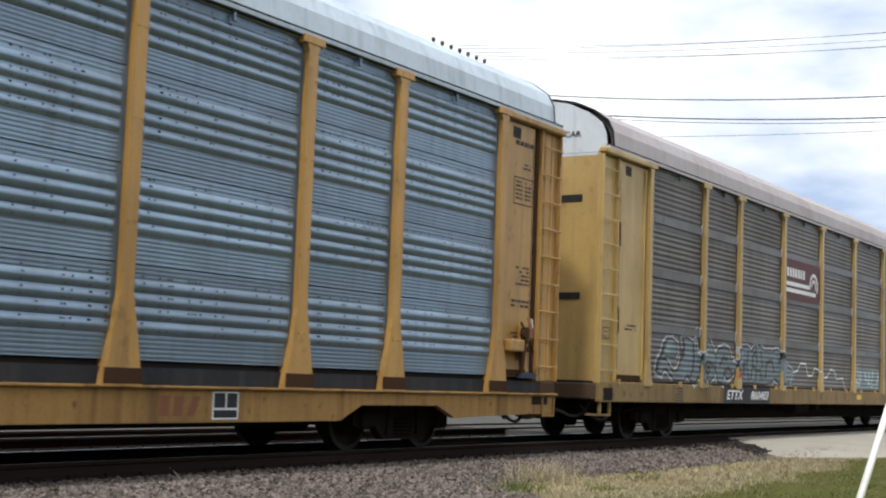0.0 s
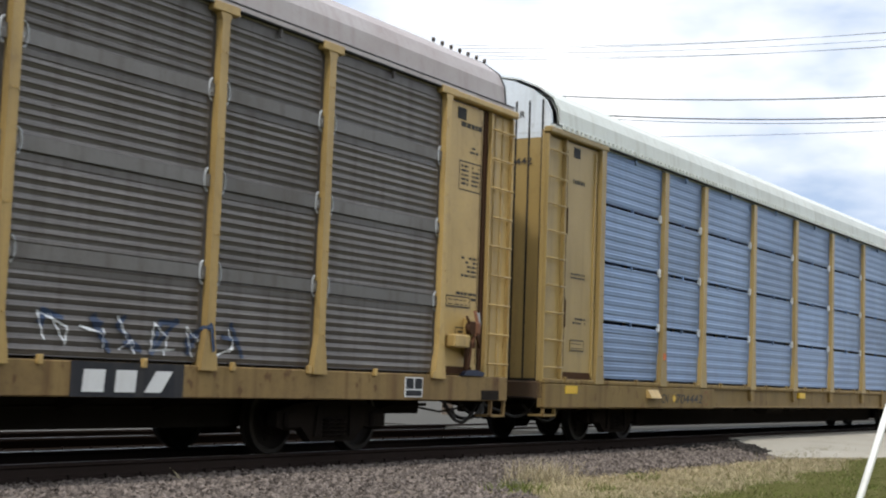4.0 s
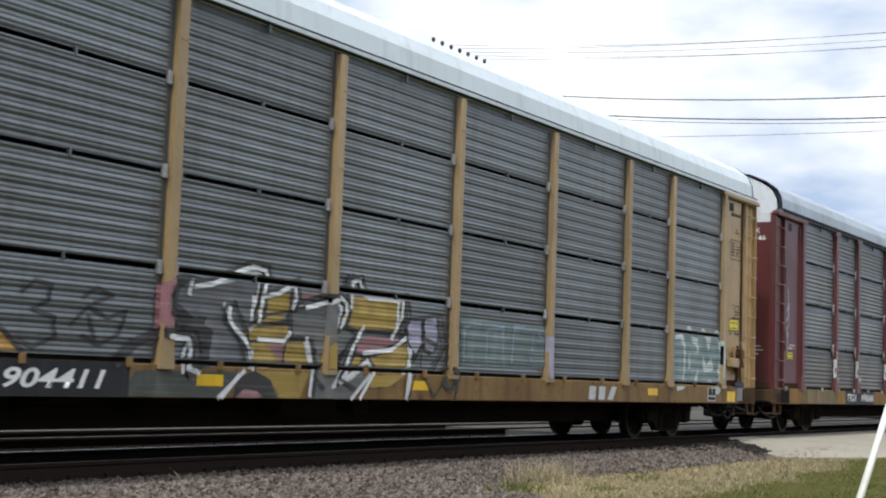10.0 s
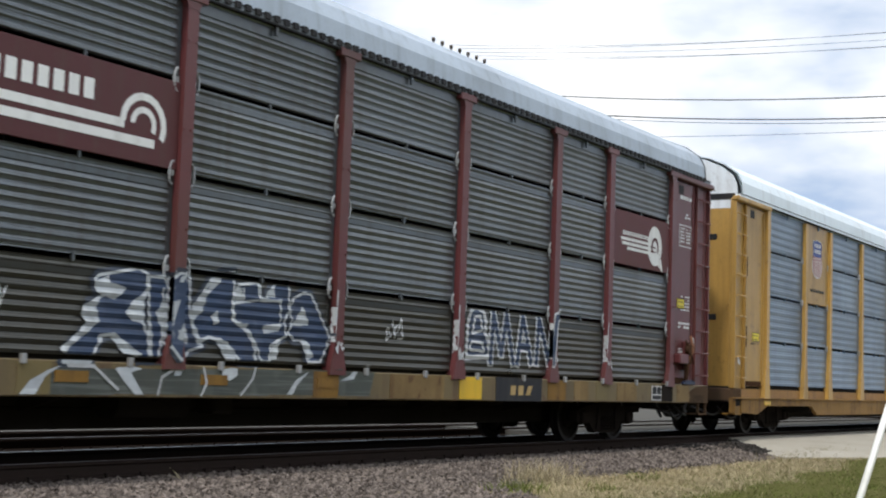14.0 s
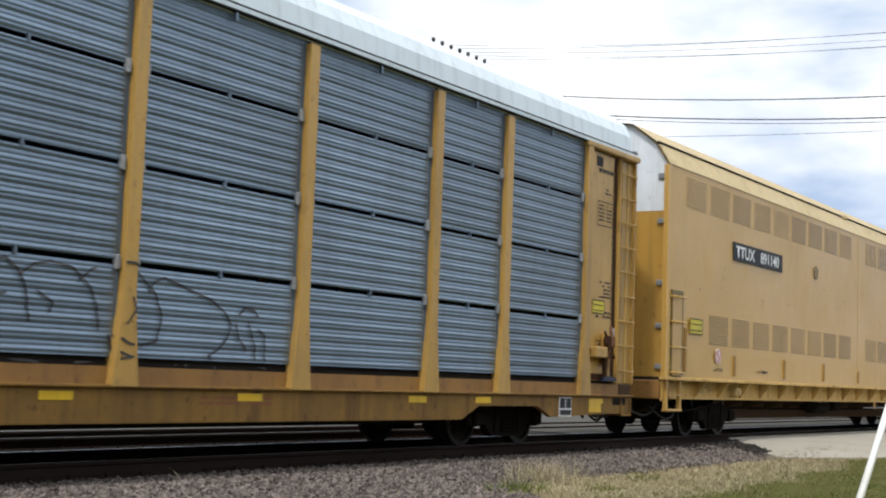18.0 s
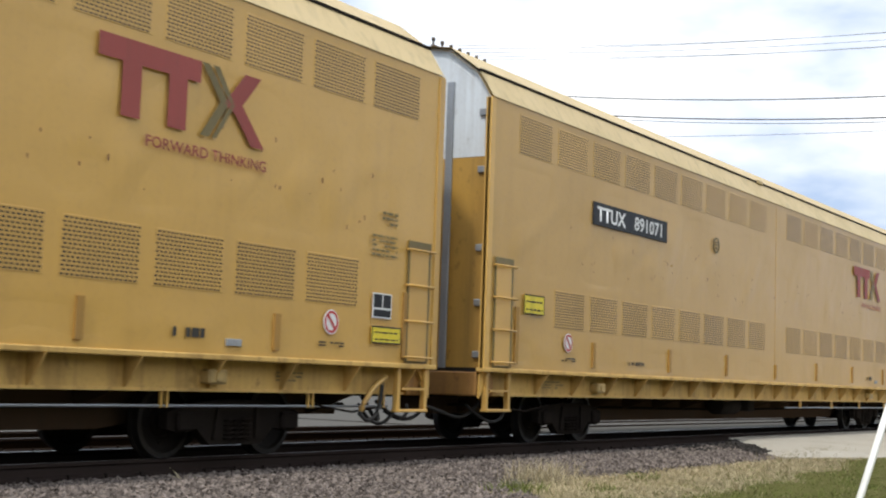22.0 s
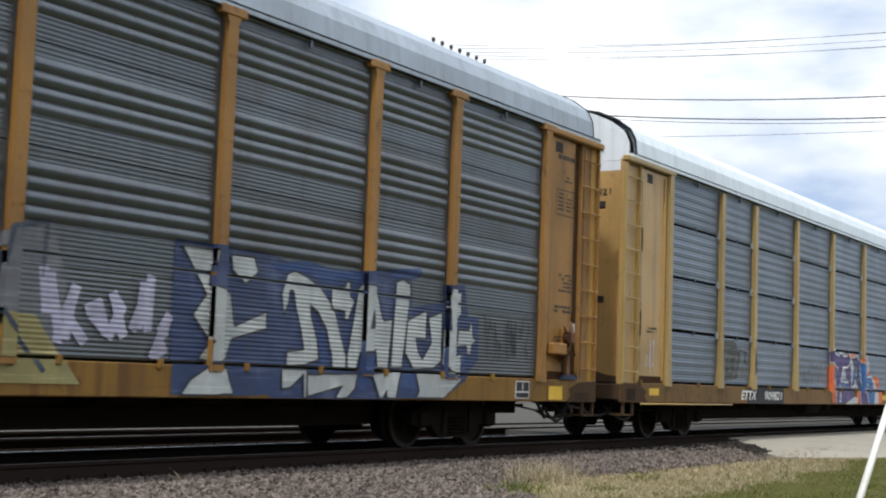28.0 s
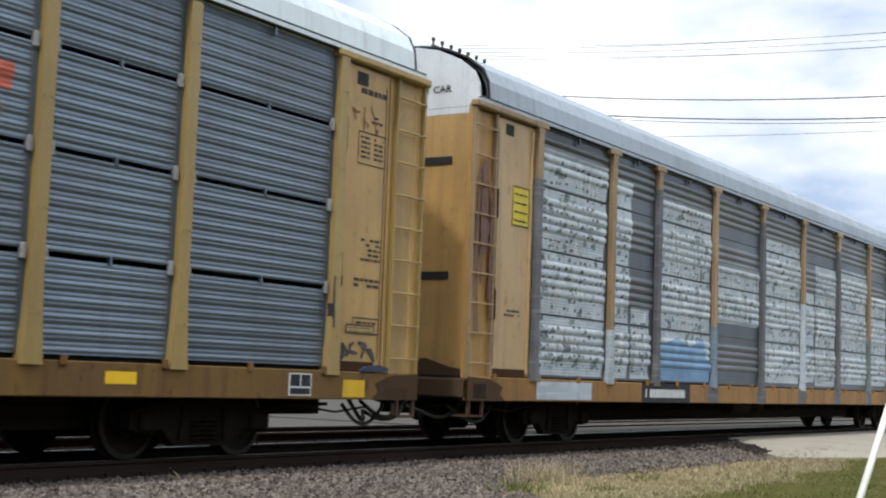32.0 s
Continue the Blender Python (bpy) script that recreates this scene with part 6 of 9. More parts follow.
lines(car, "graffiti_outline", [[(7.57, 1.94), (8.05, 1.94), (8.49, 2.13), (8.8, 2.21), (8.98, 2.15), (8.92, 1.94)], [(8.93, 1.85), (9.25, 1.98), (9.59, 2.1), (9.57, 1.9)], [(9.49, 1.78), (10.02, 1.93), (10.32, 1.93), (10.49, 1.85)], [(10.5, 2.08), (10.62, 2.22), (10.86, 2.18), (10.84, 2.05)], [(11.1, 2.01), (11.87, 2.06), (11.96, 1.78), (11.76, 1.61)], [(12.04, 1.76), (12.72, 1.84), (12.83, 1.41), (12.54, 1.1)], [(12.72, 1.06), (13.01, 1.13), (13.18, 0.99), (12.99, 0.84), (12.75, 0.92)], [(8.46, 1.75), (8.69, 1.46), (8.81, 1.05)], [(9.94, 1.26), (9.84, 1.0), (10.09, 0.82)], [(10.62, 1.32), (10.39, 0.94), (10.72, 0.83)]], 0.045, "spray_black", 7, "black sprayed outline")
lines(car, "graffiti_outline", [[(7.71, 1.98), (7.5, 1.82), (7.5, 1.66), (7.74, 1.51), (8.07, 1.38), (8.03, 1.13), (7.78, 0.95)]], 0.12, "spray_black", 7, "thick black sprayed outline")
patches("graffiti_fill", [[(13.24, 1.85), (15.72, 1.85), (15.76, 1.2), (13.27, 1.17)]], "spray_slate", car, 1, "faint grey-blue sprayed field")
lines(car, "graffiti_line", [[(13.35, 1.24), (13.35, 1.71), (13.78, 1.77)], [(13.97, 1.25), (13.98, 1.7), (14.43, 1.76), (14.46, 1.27)], [(14.71, 1.27), (14.77, 1.78), (15.11, 1.8)], [(15.32, 1.29), (15.38, 1.81), (15.66, 1.65)]], 0.05, "spray_steel", 2, "faint pale sprayed line")
paintwork("graffiti_halo", [rect(15.76, 15.9, 1.02, 1.7)], "spray_lilac", car, 2, "pale paint over a post foot")
patches("graffiti_fill", [[(20.83, 1.92), (21.59, 1.95), (22.36, 1.98), (23.16, 1.99), (23.26, 1.54), (23.18, 1.09), (20.86, 1.05)]], "spray_frost", car, 1, "grey-green sprayed field")
patches("graffiti_light", [[(20.84, 1.95), (21.23, 1.98), (21.37, 1.81), (21.38, 1.32), (21.29, 1.08), (21.22, 1.08), (21.29, 1.32), (21.29, 1.69), (21.14, 1.89), (20.87, 1.87)], [(20.75, 1.89), (20.82, 1.89), (20.83, 1.54), (20.84, 1.18), (20.88, 1.04), (20.8, 1.06), (20.74, 1.53)], [(21.64, 1.96), (21.97, 1.93), (22.05, 1.67), (21.95, 1.63), (21.89, 1.79), (21.69, 1.84)], [(21.57, 1.64), (21.64, 1.49), (21.62, 1.34), (21.53, 1.33), (21.51, 1.58)], [(22.24, 1.62), (22.34, 1.53), (22.42, 1.43), (22.6, 1.51), (22.7, 1.58), (22.82, 1.35), (22.61, 1.3), (22.31, 1.3), (22.24, 1.43)], [(22.36, 2.0), (22.67, 2.0), (22.64, 1.84), (22.53, 1.7), (22.42, 1.85)], [(23.05, 1.9), (23.21, 1.94), (23.27, 1.68), (23.26, 1.47), (23.22, 1.2), (23.11, 1.13), (23.03, 1.33), (23.11, 1.53)], [(21.82, 1.11), (21.91, 1.25), (22.0, 1.33), (22.03, 1.26), (21.96, 1.1)], [(22.43, 1.08), (22.52, 1.15), (22.68, 1.15), (22.75, 1.09)]], "spray_mint", car, 2, "pale sprayed cloudy shape")
patches("graffiti_light", [[(21.38, 2.06), (21.44, 2.14), (21.58, 2.16), (21.66, 2.07)], [(22.11, 2.04), (22.17, 2.13), (22.3, 2.14), (22.38, 2.05)], [(22.77, 2.05), (22.87, 2.13), (23.03, 2.14), (23.11, 2.04)], [(20.89, 1.0), (21.32, 1.0), (21.17, 0.94), (20.92, 0.91)], [(22.62, 1.01), (23.16, 1.02), (23.13, 0.93), (22.98, 0.85), (22.85, 0.9)]], "spray_mint", car, 2, "pale paint overshot onto sheet and sill")
scribble(car, -1.18, -0.6, 1.48, 1.72, "spray_black", 36, 0.04, 7)
stencil_bars(car, -1.14, 1.8, 0.5, 2, material="spray_fog", h=0.045, seed=37)
stencil_bars(car, -0.98, 1.38, 0.26, 2, material="spray_black", h=0.04, seed=38)
stencil_bars(car, -1.88, 2.24, 0.3, 3, y=1.463, material="letter_brown", h=0.03, seed=39)
ring = Mesh()
for poly in closed(oval(-1.72, 1.77, 0.13, 0.14, 14), 0.05) + stroke([(-1.8, 1.86), (-1.64, 1.68)], 0.05):
    ring.add([(a, -1.4635, b) for a, b in poly], [tuple(range(len(poly)))])
tagged(part("round_mark", ring, "logo_red", car, "dull red round mark with a slash"), kind="stuff")
scrawl = Mesh()
for row in ([(-0.8, 3.2), (-0.7, 2.95), (-0.62, 2.66)], [(-0.5, 3.12), (-0.62, 2.95), (-0.72, 2.8), (-0.84, 2.68)], [(-0.36, 2.98), (-0.44, 3.06), (-0.53, 3.0), (-0.47, 2.9), (-0.36, 2.92), (-0.42, 2.8), (-0.54, 2.82)]):
    for poly in stroke(row, 0.045):
        scrawl.add([(FRONT + 0.145, a, b) for a, b in poly], [tuple(range(len(poly)))])
tagged(part("door_scrawl", scrawl, "letter_brown", car, "brown sprayed scrawl on the end door"), kind="stuff")
part("grab_loop", Mesh().tube([(-1.74, -1.02, 1.2), (-1.82, -1.02, 1.22), (-1.82, -1.02, 1.4), (-1.82, -1.3, 1.4), (-1.82, -1.3, 1.22), (-1.74, -1.3, 1.2)], 0.016), "paint_clay", car)
placard(car, "yellow_sign", 23.65, 24.15, 2.16, 2.42, 1.502, "sign_yellow", label="yellow warning sign")
patches("scuff", [rect(23.2, 23.5, 1.0, 1.33), rect(24.05, 24.38, 0.75, 1.02)], "clip_grey", car, 1, "scuffed grey paint on the sill")

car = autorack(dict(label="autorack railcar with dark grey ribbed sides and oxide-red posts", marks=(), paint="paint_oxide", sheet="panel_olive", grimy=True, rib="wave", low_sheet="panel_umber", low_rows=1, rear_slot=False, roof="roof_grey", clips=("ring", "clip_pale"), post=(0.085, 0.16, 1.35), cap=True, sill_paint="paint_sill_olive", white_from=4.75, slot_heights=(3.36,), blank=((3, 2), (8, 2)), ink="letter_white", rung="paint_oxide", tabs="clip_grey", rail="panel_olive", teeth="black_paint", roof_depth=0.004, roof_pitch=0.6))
couple(car, 54.42)
wheel_emblem(car, 7.5, 10.14, 3.06, 3.99, 9.62, 0.33)
emblem = part("emblem_panel", Mesh().box(20.68, 23.16, -1.525, -1.495, 3.06, 3.99, 0.006), "logo_maroon", car, "maroon sign with a white disc and speed lines")
m = Mesh()
for poly in (oval(22.48, 3.5, 0.31, 0.36, 24), [(22.55, 3.2), (22.85, 3.05), (22.76, 3.3)], rect(21.05, 22.3, 3.49, 3.54), rect(21.1, 22.3, 3.41, 3.46), rect(21.3, 22.3, 3.33, 3.38)):
    m.add([(a, -1.529, b) for a, b in poly], [tuple(range(len(poly)))])
for k in range(12):
    m.add([(a, -1.529, b) for a, b in rect(21.12 + 0.09 * k, 21.18 + 0.09 * k, 3.58, 3.65)], [(0, 1, 2, 3)])
part("emblem_marking", m, "letter_white", emblem)
m = Mesh()
ring = [(22.48 + r * math.cos(a), 3.48 + r * 1.1 * math.sin(a)) for r in (0.16, 0.1) for a in [radians(-40 + 13 * k) for k in range(21)]]
m.add([(a, -1.533, b) for a, b in ring], [(k, k + 1, 22 + k, 21 + k) for k in range(20)])
for zz in (3.46, 3.38):
    m.add([(a, -1.533, b) for a, b in rect(22.28, 22.5, zz, zz + 0.025)], [(0, 1, 2, 3)])
part("emblem_ring", m, "logo_maroon", emblem)
lettering("TTGX", -0.68, 4.5, 0.115, 0.42, FRONT + 0.15, "letter_white", car, face=0)
lettering("974346", -0.66, 4.33, 0.115, 0.58, FRONT + 0.15, "letter_white", car, face=0)
part("door_stencil", Mesh().box(FRONT + 0.154, FRONT + 0.159, -1.15, -0.7, 1.95, 1.97).box(FRONT + 0.154, FRONT + 0.159, -1.2, -0.68, 1.86, 1.885).box(FRONT + 0.154, FRONT + 0.159, -1.1, -0.7, 1.77, 1.79), "letter_white", car, "white stencil lines, too small to read")
board(car, 3.55, 6.18, ("TTGX", "974346"), (3.68, 4.95), (0.85, 1.15))
board(car, 16.9, 18.3, (), (), ())
brand_blocks(car, 17.3, 18.0, 0.78, 0.92, 1.542, "paint_sand")
for x, w, key in ((-1.5, .6, "underframe"), (-0.8, .9, "sill_yellow"), (0.4, .4, "logo_olive"), (1.1, .9, "paint_sill_olive"), (2.7, .75, "sill_yellow"), (6.3, .9, "sill_yellow"), (8.2, .4, "logo_olive"), (12.6, .5, "sill_yellow"), (14.2, 1.3, "sill_sand"), (15.9, .6, "reflector_yellow"), (18.5, .6, "sill_yellow"), (19.4, .5, "sill_sand"), (20.2, .5, "logo_olive"), (21.0, .8, "sill_sand"), (22.9, .5, "underframe"), (23.6, .6, "sill_sand")):
    part("sill_patch", Mesh().box(x, x + w, -1.540, -1.5, 0.71, 1.02), key, car, "repainted patch of the sill")
for tag in ([(16.76, 1.24), (16.82, 1.95), (17.07, 1.37), (17.2, 1.95), (17.43, 1.25)], [(17.55, 1.25), (17.69, 1.97), (17.98, 1.27)], [(18.15, 1.27), (18.2, 1.96), (18.56, 1.28), (18.65, 1.99), (18.87, 2.04)], [(17.61, 1.51), (17.92, 1.5)]):
    paintwork("graffiti_halo", stroke(tag, 0.17), "spray_white", car, 2, "white sprayed outline")
    paintwork("graffiti_fill", stroke(tag, 0.10), "spray_navy", car, 3, "dark blue sprayed letter")
shape = [(16.1, 1.29), (16.1, 1.47), (16.12, 1.8), (16.21, 1.98), (16.36, 2.02), (16.53, 1.97), (16.61, 1.83), (16.6, 1.65), (16.69, 1.56), (16.73, 1.32)]
paintwork("graffiti_halo", closed(shape, 0.07), "spray_white", car, 2, "white sprayed outline")
patches("graffiti_fill", [shape], "spray_navy", car, 1, "dark blue sprayed letter")
paintwork("graffiti_light", closed([(16.24, 1.64), (16.3, 1.88), (16.45, 1.89), (16.51, 1.69)], 0.04) + closed([(16.17, 1.41), (16.22, 1.52), (16.52, 1.51), (16.57, 1.39)], 0.04), "spray_white", car, 3, "white sprayed inner line")
scribble(car, 14.1, 14.5, 1.45, 1.75, "clip_white", 44, 0.02, 3)
patches("graffiti_fill", [[(8.2, 0.71), (8.41, 0.92), (8.64, 0.96), (9.86, 0.98), (12.84, 1.04), (13.87, 1.11), (13.76, 0.74)]], "spray_moss", car, 1, "dark green-grey sprayed field on the sill")
BLUE = [[(9.1, 1.83), (9.15, 1.88), (9.44, 1.94), (9.68, 1.99), (9.8, 1.95), (9.81, 1.8), (9.76, 1.64), (9.78, 1.43), (9.85, 1.32), (9.9, 1.08), (9.72, 1.07), (9.58, 1.19), (9.39, 1.31), (9.24, 1.29), (9.15, 1.14), (9.06, 1.02), (8.72, 1.02), (8.79, 1.15), (9.03, 1.34), (9.16, 1.45), (9.04, 1.51), (9.05, 1.6), (9.25, 1.7), (9.13, 1.72)],
        [(9.82, 1.92), (10.05, 1.93), (10.12, 1.82), (10.06, 1.57), (10.06, 1.33), (10.01, 1.08), (9.92, 1.08), (9.9, 1.32), (9.85, 1.56)],
        [(10.1, 1.91), (10.2, 1.98), (10.42, 1.99), (10.45, 1.59), (10.54, 1.41), (10.67, 1.24), (10.48, 1.19), (10.37, 1.09), (10.28, 1.09), (10.14, 1.21), (10.08, 1.27), (10.06, 1.39), (10.12, 1.64)],
        [(10.46, 1.56), (10.54, 1.69), (10.64, 1.81), (10.76, 1.96), (10.95, 2.05), (11.13, 2.07), (11.14, 1.89), (11.12, 1.73), (11.14, 1.55), (11.26, 1.51), (11.42, 1.4), (11.52, 1.26), (11.54, 1.09), (11.27, 1.09), (11.16, 1.21), (10.95, 1.32), (10.75, 1.34), (10.61, 1.27), (10.51, 1.41)],
        [(11.12, 1.76), (11.21, 1.94), (11.54, 1.99), (11.58, 1.82), (11.7, 1.8), (11.71, 1.88), (11.85, 2.0), (12.09, 2.02), (12.11, 1.69), (12.03, 1.6), (12.07, 1.41), (11.81, 1.3), (11.78, 1.1), (11.65, 1.1), (11.57, 1.26), (11.41, 1.44), (11.18, 1.52)],
        [(12.12, 1.74), (12.19, 1.86), (12.36, 1.93), (12.51, 1.92), (12.62, 1.79), (12.75, 1.62), (12.89, 1.45), (12.84, 1.29), (12.73, 1.13), (12.5, 1.12), (12.41, 1.37), (12.23, 1.37), (12.11, 1.44), (12.17, 1.59)]]
outlined(car, BLUE, "spray_navy", "spray_ink", None, 1, "dark blue sprayed letter-like shape", 0.12)
for shape in BLUE:
    paintwork("graffiti_halo", closed(shape, 0.032), "spray_silver", car, 5, "thin pale sprayed edge")
patches("graffiti_light", [[(9.12, 1.82), (9.28, 1.89), (9.3, 1.82), (9.54, 1.78), (9.38, 1.65), (9.14, 1.7)], [(8.94, 1.5), (8.98, 1.58), (9.17, 1.66), (9.14, 1.55), (9.19, 1.43), (9.0, 1.28), (8.74, 1.11), (8.7, 1.14), (8.88, 1.28), (9.01, 1.4)], [(9.54, 1.51), (9.59, 1.63), (9.8, 1.77), (9.77, 1.58), (9.78, 1.43), (9.65, 1.46)], [(9.3, 1.32), (9.4, 1.32), (9.76, 1.13), (9.72, 1.1), (9.52, 1.13)], [(9.95, 1.55), (10.03, 1.66), (10.21, 1.7), (10.13, 1.51), (10.08, 1.33)], [(10.21, 1.3), (10.3, 1.47), (10.42, 1.4), (10.45, 1.25), (10.33, 1.29)], [(10.2, 1.89), (10.22, 1.95), (10.31, 1.97), (10.26, 1.89)], [(10.49, 1.68), (10.72, 1.86), (10.8, 2.0), (10.95, 2.03), (10.91, 1.94), (10.72, 1.8), (10.64, 1.6), (10.5, 1.5)], [(10.79, 1.57), (10.88, 1.64), (10.92, 1.51), (10.84, 1.47)]], "spray_silver", car, 4, "pale sprayed band")
patches("graffiti_light", [[(10.89, 1.3), (11.06, 1.27), (11.21, 1.18), (11.21, 1.1), (11.07, 1.09)], [(11.15, 1.76), (11.21, 1.91), (11.27, 1.91), (11.31, 1.77)], [(11.69, 1.84), (11.82, 1.95), (11.86, 1.84)], [(11.66, 1.52), (11.99, 1.55), (11.94, 1.46), (11.67, 1.42)], [(11.24, 1.51), (11.4, 1.52), (11.35, 1.43)], [(11.8, 1.13), (11.84, 1.29), (11.96, 1.33), (11.93, 1.14)], [(12.21, 1.56), (12.36, 1.76), (12.47, 1.58)], [(12.34, 1.37), (12.48, 1.37), (12.61, 1.18), (12.5, 1.15)]], "spray_silver", car, 4, "pale sprayed band")
patches("graffiti_light", [[(8.23, 0.71), (8.35, 0.84), (8.56, 0.94), (8.72, 0.99), (8.53, 0.88), (8.42, 0.71)], [(9.4, 0.98), (9.64, 1.0), (9.79, 0.98), (9.62, 0.94), (9.81, 0.72), (9.69, 0.72), (9.52, 0.86)], [(12.1, 0.74), (12.26, 0.91), (12.51, 1.02), (12.29, 0.85), (12.21, 0.74)], [(13.14, 0.92), (13.33, 0.99), (13.45, 1.1), (13.79, 1.12), (13.48, 1.04), (13.39, 0.93)], [(10.98, 1.01), (11.23, 1.02), (11.23, 0.94), (11.11, 0.88), (10.98, 0.92)], [(10.26, 1.0), (10.38, 1.0), (10.33, 0.92), (10.24, 0.92)]], "spray_silver", car, 3, "pale sprayed curl on the sill")
lines(car, "graffiti_line", [[(9.76, 1.64), (9.54, 1.53), (9.65, 1.46)], [(9.83, 1.89), (9.88, 1.08)], [(10.04, 1.81), (10.07, 1.33)], [(10.21, 1.7), (10.13, 1.48), (10.1, 1.3)], [(10.43, 1.97), (10.45, 1.56), (10.66, 1.26)], [(11.12, 1.73), (11.31, 1.76), (11.3, 1.9)], [(11.17, 1.54), (11.12, 1.73), (11.56, 1.79)], [(11.57, 1.96), (11.6, 1.79), (11.95, 1.81), (11.96, 1.58)], [(12.11, 1.44), (12.16, 1.55), (12.47, 1.57), (12.36, 1.76), (12.21, 1.56)], [(9.17, 1.17), (9.2, 1.29), (9.39, 1.31), (9.76, 1.12)], [(10.57, 1.29), (10.75, 1.34), (11.06, 1.29), (11.27, 1.12)], [(11.56, 1.13), (11.52, 1.29), (11.35, 1.45)]], 0.028, "spray_silver", 5, "thin white sprayed line")
lines(car, "graffiti_line", [[(8.79, 0.99), (9.12, 0.99), (9.45, 0.77)], [(10.01, 0.72), (10.06, 0.9), (10.26, 1.0)], [(11.3, 0.73), (11.49, 0.91), (11.53, 1.03)], [(10.66, 0.72), (10.74, 0.85), (10.68, 1.01)]], 0.03, "spray_fog", 4, "thin white sprayed line")
for x in [8.64, 10.65, 12.67]:
    part("reflector", Mesh().box(x, x + 0.42, -1.55, -1.5, 0.83, 0.94), "sill_yellow", car, "dull yellow reflective strip")
paintwork("graffiti_tag", stroke([(-0.98, 3.3), (-0.95, 3.0), (-1.05, 2.75), (-0.88, 2.95), (-0.98, 2.6), (-1.08, 2.55), (-0.92, 2.75), (-0.9, 2.45), (-1.05, 2.4), (-0.95, 2.2), (-1.06, 2.3), (-0.98, 2.1), (-1.0, 1.9)], 0.022), "clip_white", car, 3, "thin white scrawl")
scribble(car, 7.6, 8.1, 1.4, 1.75, "clip_white", 43, 0.02, 2)
for b in BAYS[1:9]:
    scribble(car, b - 0.1, b + 0.1, 1.25, 1.42, "clip_white", int(b * 10), 0.02, 2)
    paintwork("paint_run", stroke([(b - 0.1, 1.35), (b - 0.075, 1.9), (b - 0.07, 2.0)], 0.025), "clip_white", car, 2, "white worn edge of a post")
placard(car, "yellow_sign", -1.0, -0.6, 1.68, 1.88, 1.502, "sign_yellow", label="yellow warning sign")
placard(car, "yellow_sign", 23.6, 23.95, 2.45, 2.65, 1.502, "sign_yellow", label="yellow warning sign")

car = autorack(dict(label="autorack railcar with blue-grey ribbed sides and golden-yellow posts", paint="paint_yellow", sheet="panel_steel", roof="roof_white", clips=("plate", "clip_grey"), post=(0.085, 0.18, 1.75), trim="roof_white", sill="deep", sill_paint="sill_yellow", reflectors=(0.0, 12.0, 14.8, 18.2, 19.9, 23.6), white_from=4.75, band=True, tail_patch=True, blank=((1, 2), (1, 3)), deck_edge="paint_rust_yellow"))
couple(car, 82.94)
shield(car, 2.75, 4.52, 3.06, 4.95, 3.63, 3.7, 4.62, 0.75, "paint_yellow")
stencil_bars(car, 3.1, 3.35, 1.1, 1, 1.515, h=0.07, seed=21)
lines(car, "graffiti_tag", [[(10.66, 1.83), (10.91, 1.88), (10.97, 1.79), (11.04, 1.86), (11.28, 1.93), (11.52, 1.95), (11.67, 1.85), (11.77, 1.69), (11.82, 1.39)], [(10.69, 1.74), (10.73, 1.49), (10.77, 1.26)], [(11.71, 1.82), (11.85, 1.92), (12.03, 1.96), (12.31, 1.93), (12.43, 1.85), (12.56, 1.75), (12.65, 1.58), (12.69, 1.35)], [(12.43, 1.82), (12.55, 1.92), (12.62, 1.95)], [(11.38, 1.64), (11.41, 1.53), (11.47, 1.45)], [(11.41, 1.61), (11.54, 1.63)], [(11.91, 1.67), (12.1, 1.57), (12.07, 1.49)], [(12.82, 2.03), (13.08, 2.03), (13.26, 1.89), (13.45, 1.75), (13.56, 1.51), (13.49, 1.26), (13.27, 1.21), (13.06, 1.22), (12.88, 1.3)], [(13.06, 1.69), (13.13, 1.55), (13.22, 1.31)], [(13.13, 1.58), (13.0, 1.42)], [(12.82, 1.3), (12.89, 1.15), (13.06, 1.1), (13.17, 1.1), (12.82, 1.06), (12.42, 1.02)], [(13.36, 1.77), (13.44, 1.88), (13.57, 1.92), (13.91, 1.84), (14.3, 1.74), (14.51, 1.63), (14.64, 1.5), (14.58, 1.34), (14.44, 1.21), (14.29, 1.14), (14.4, 1.01)], [(14.76, 1.61), (14.86, 1.69), (15.02, 1.67), (15.08, 1.61)], [(14.72, 1.51), (14.75, 1.38), (14.9, 1.22)], [(14.93, 1.52), (15.05, 1.26), (15.06, 1.06), (15.23, 1.03), (15.21, 1.4), (15.09, 1.46)], [(11.1, 1.12), (11.38, 1.1), (11.66, 1.03), (11.96, 1.01)], [(13.78, 1.03), (13.87, 1.09), (13.95, 1.03)]], 0.025, "spray_black", 3, "thin black sprayed outline")
stencil_bars(car, 14.2, 0.68, 1.2, 2, 1.508, "letter_brown", 0.03, 0.03, 22)
placard(car, "yellow_sign", 23.55, 24.0, 2.15, 2.38, 1.502, "sign_yellow", label="yellow warning sign with a black border")
placard(car, "yellow_sign", -0.8, -0.4, 2.0, 2.2, 1.502, "sign_yellow", label="yellow warning sign")
scribble(car, -1.75, -1.5, 1.5, 1.8, "clip_white", 52, 0.04, 2)

couple(flush_car("891140", 1.0), 109.5)
couple(flush_car("891071", 5.0), 135.75)

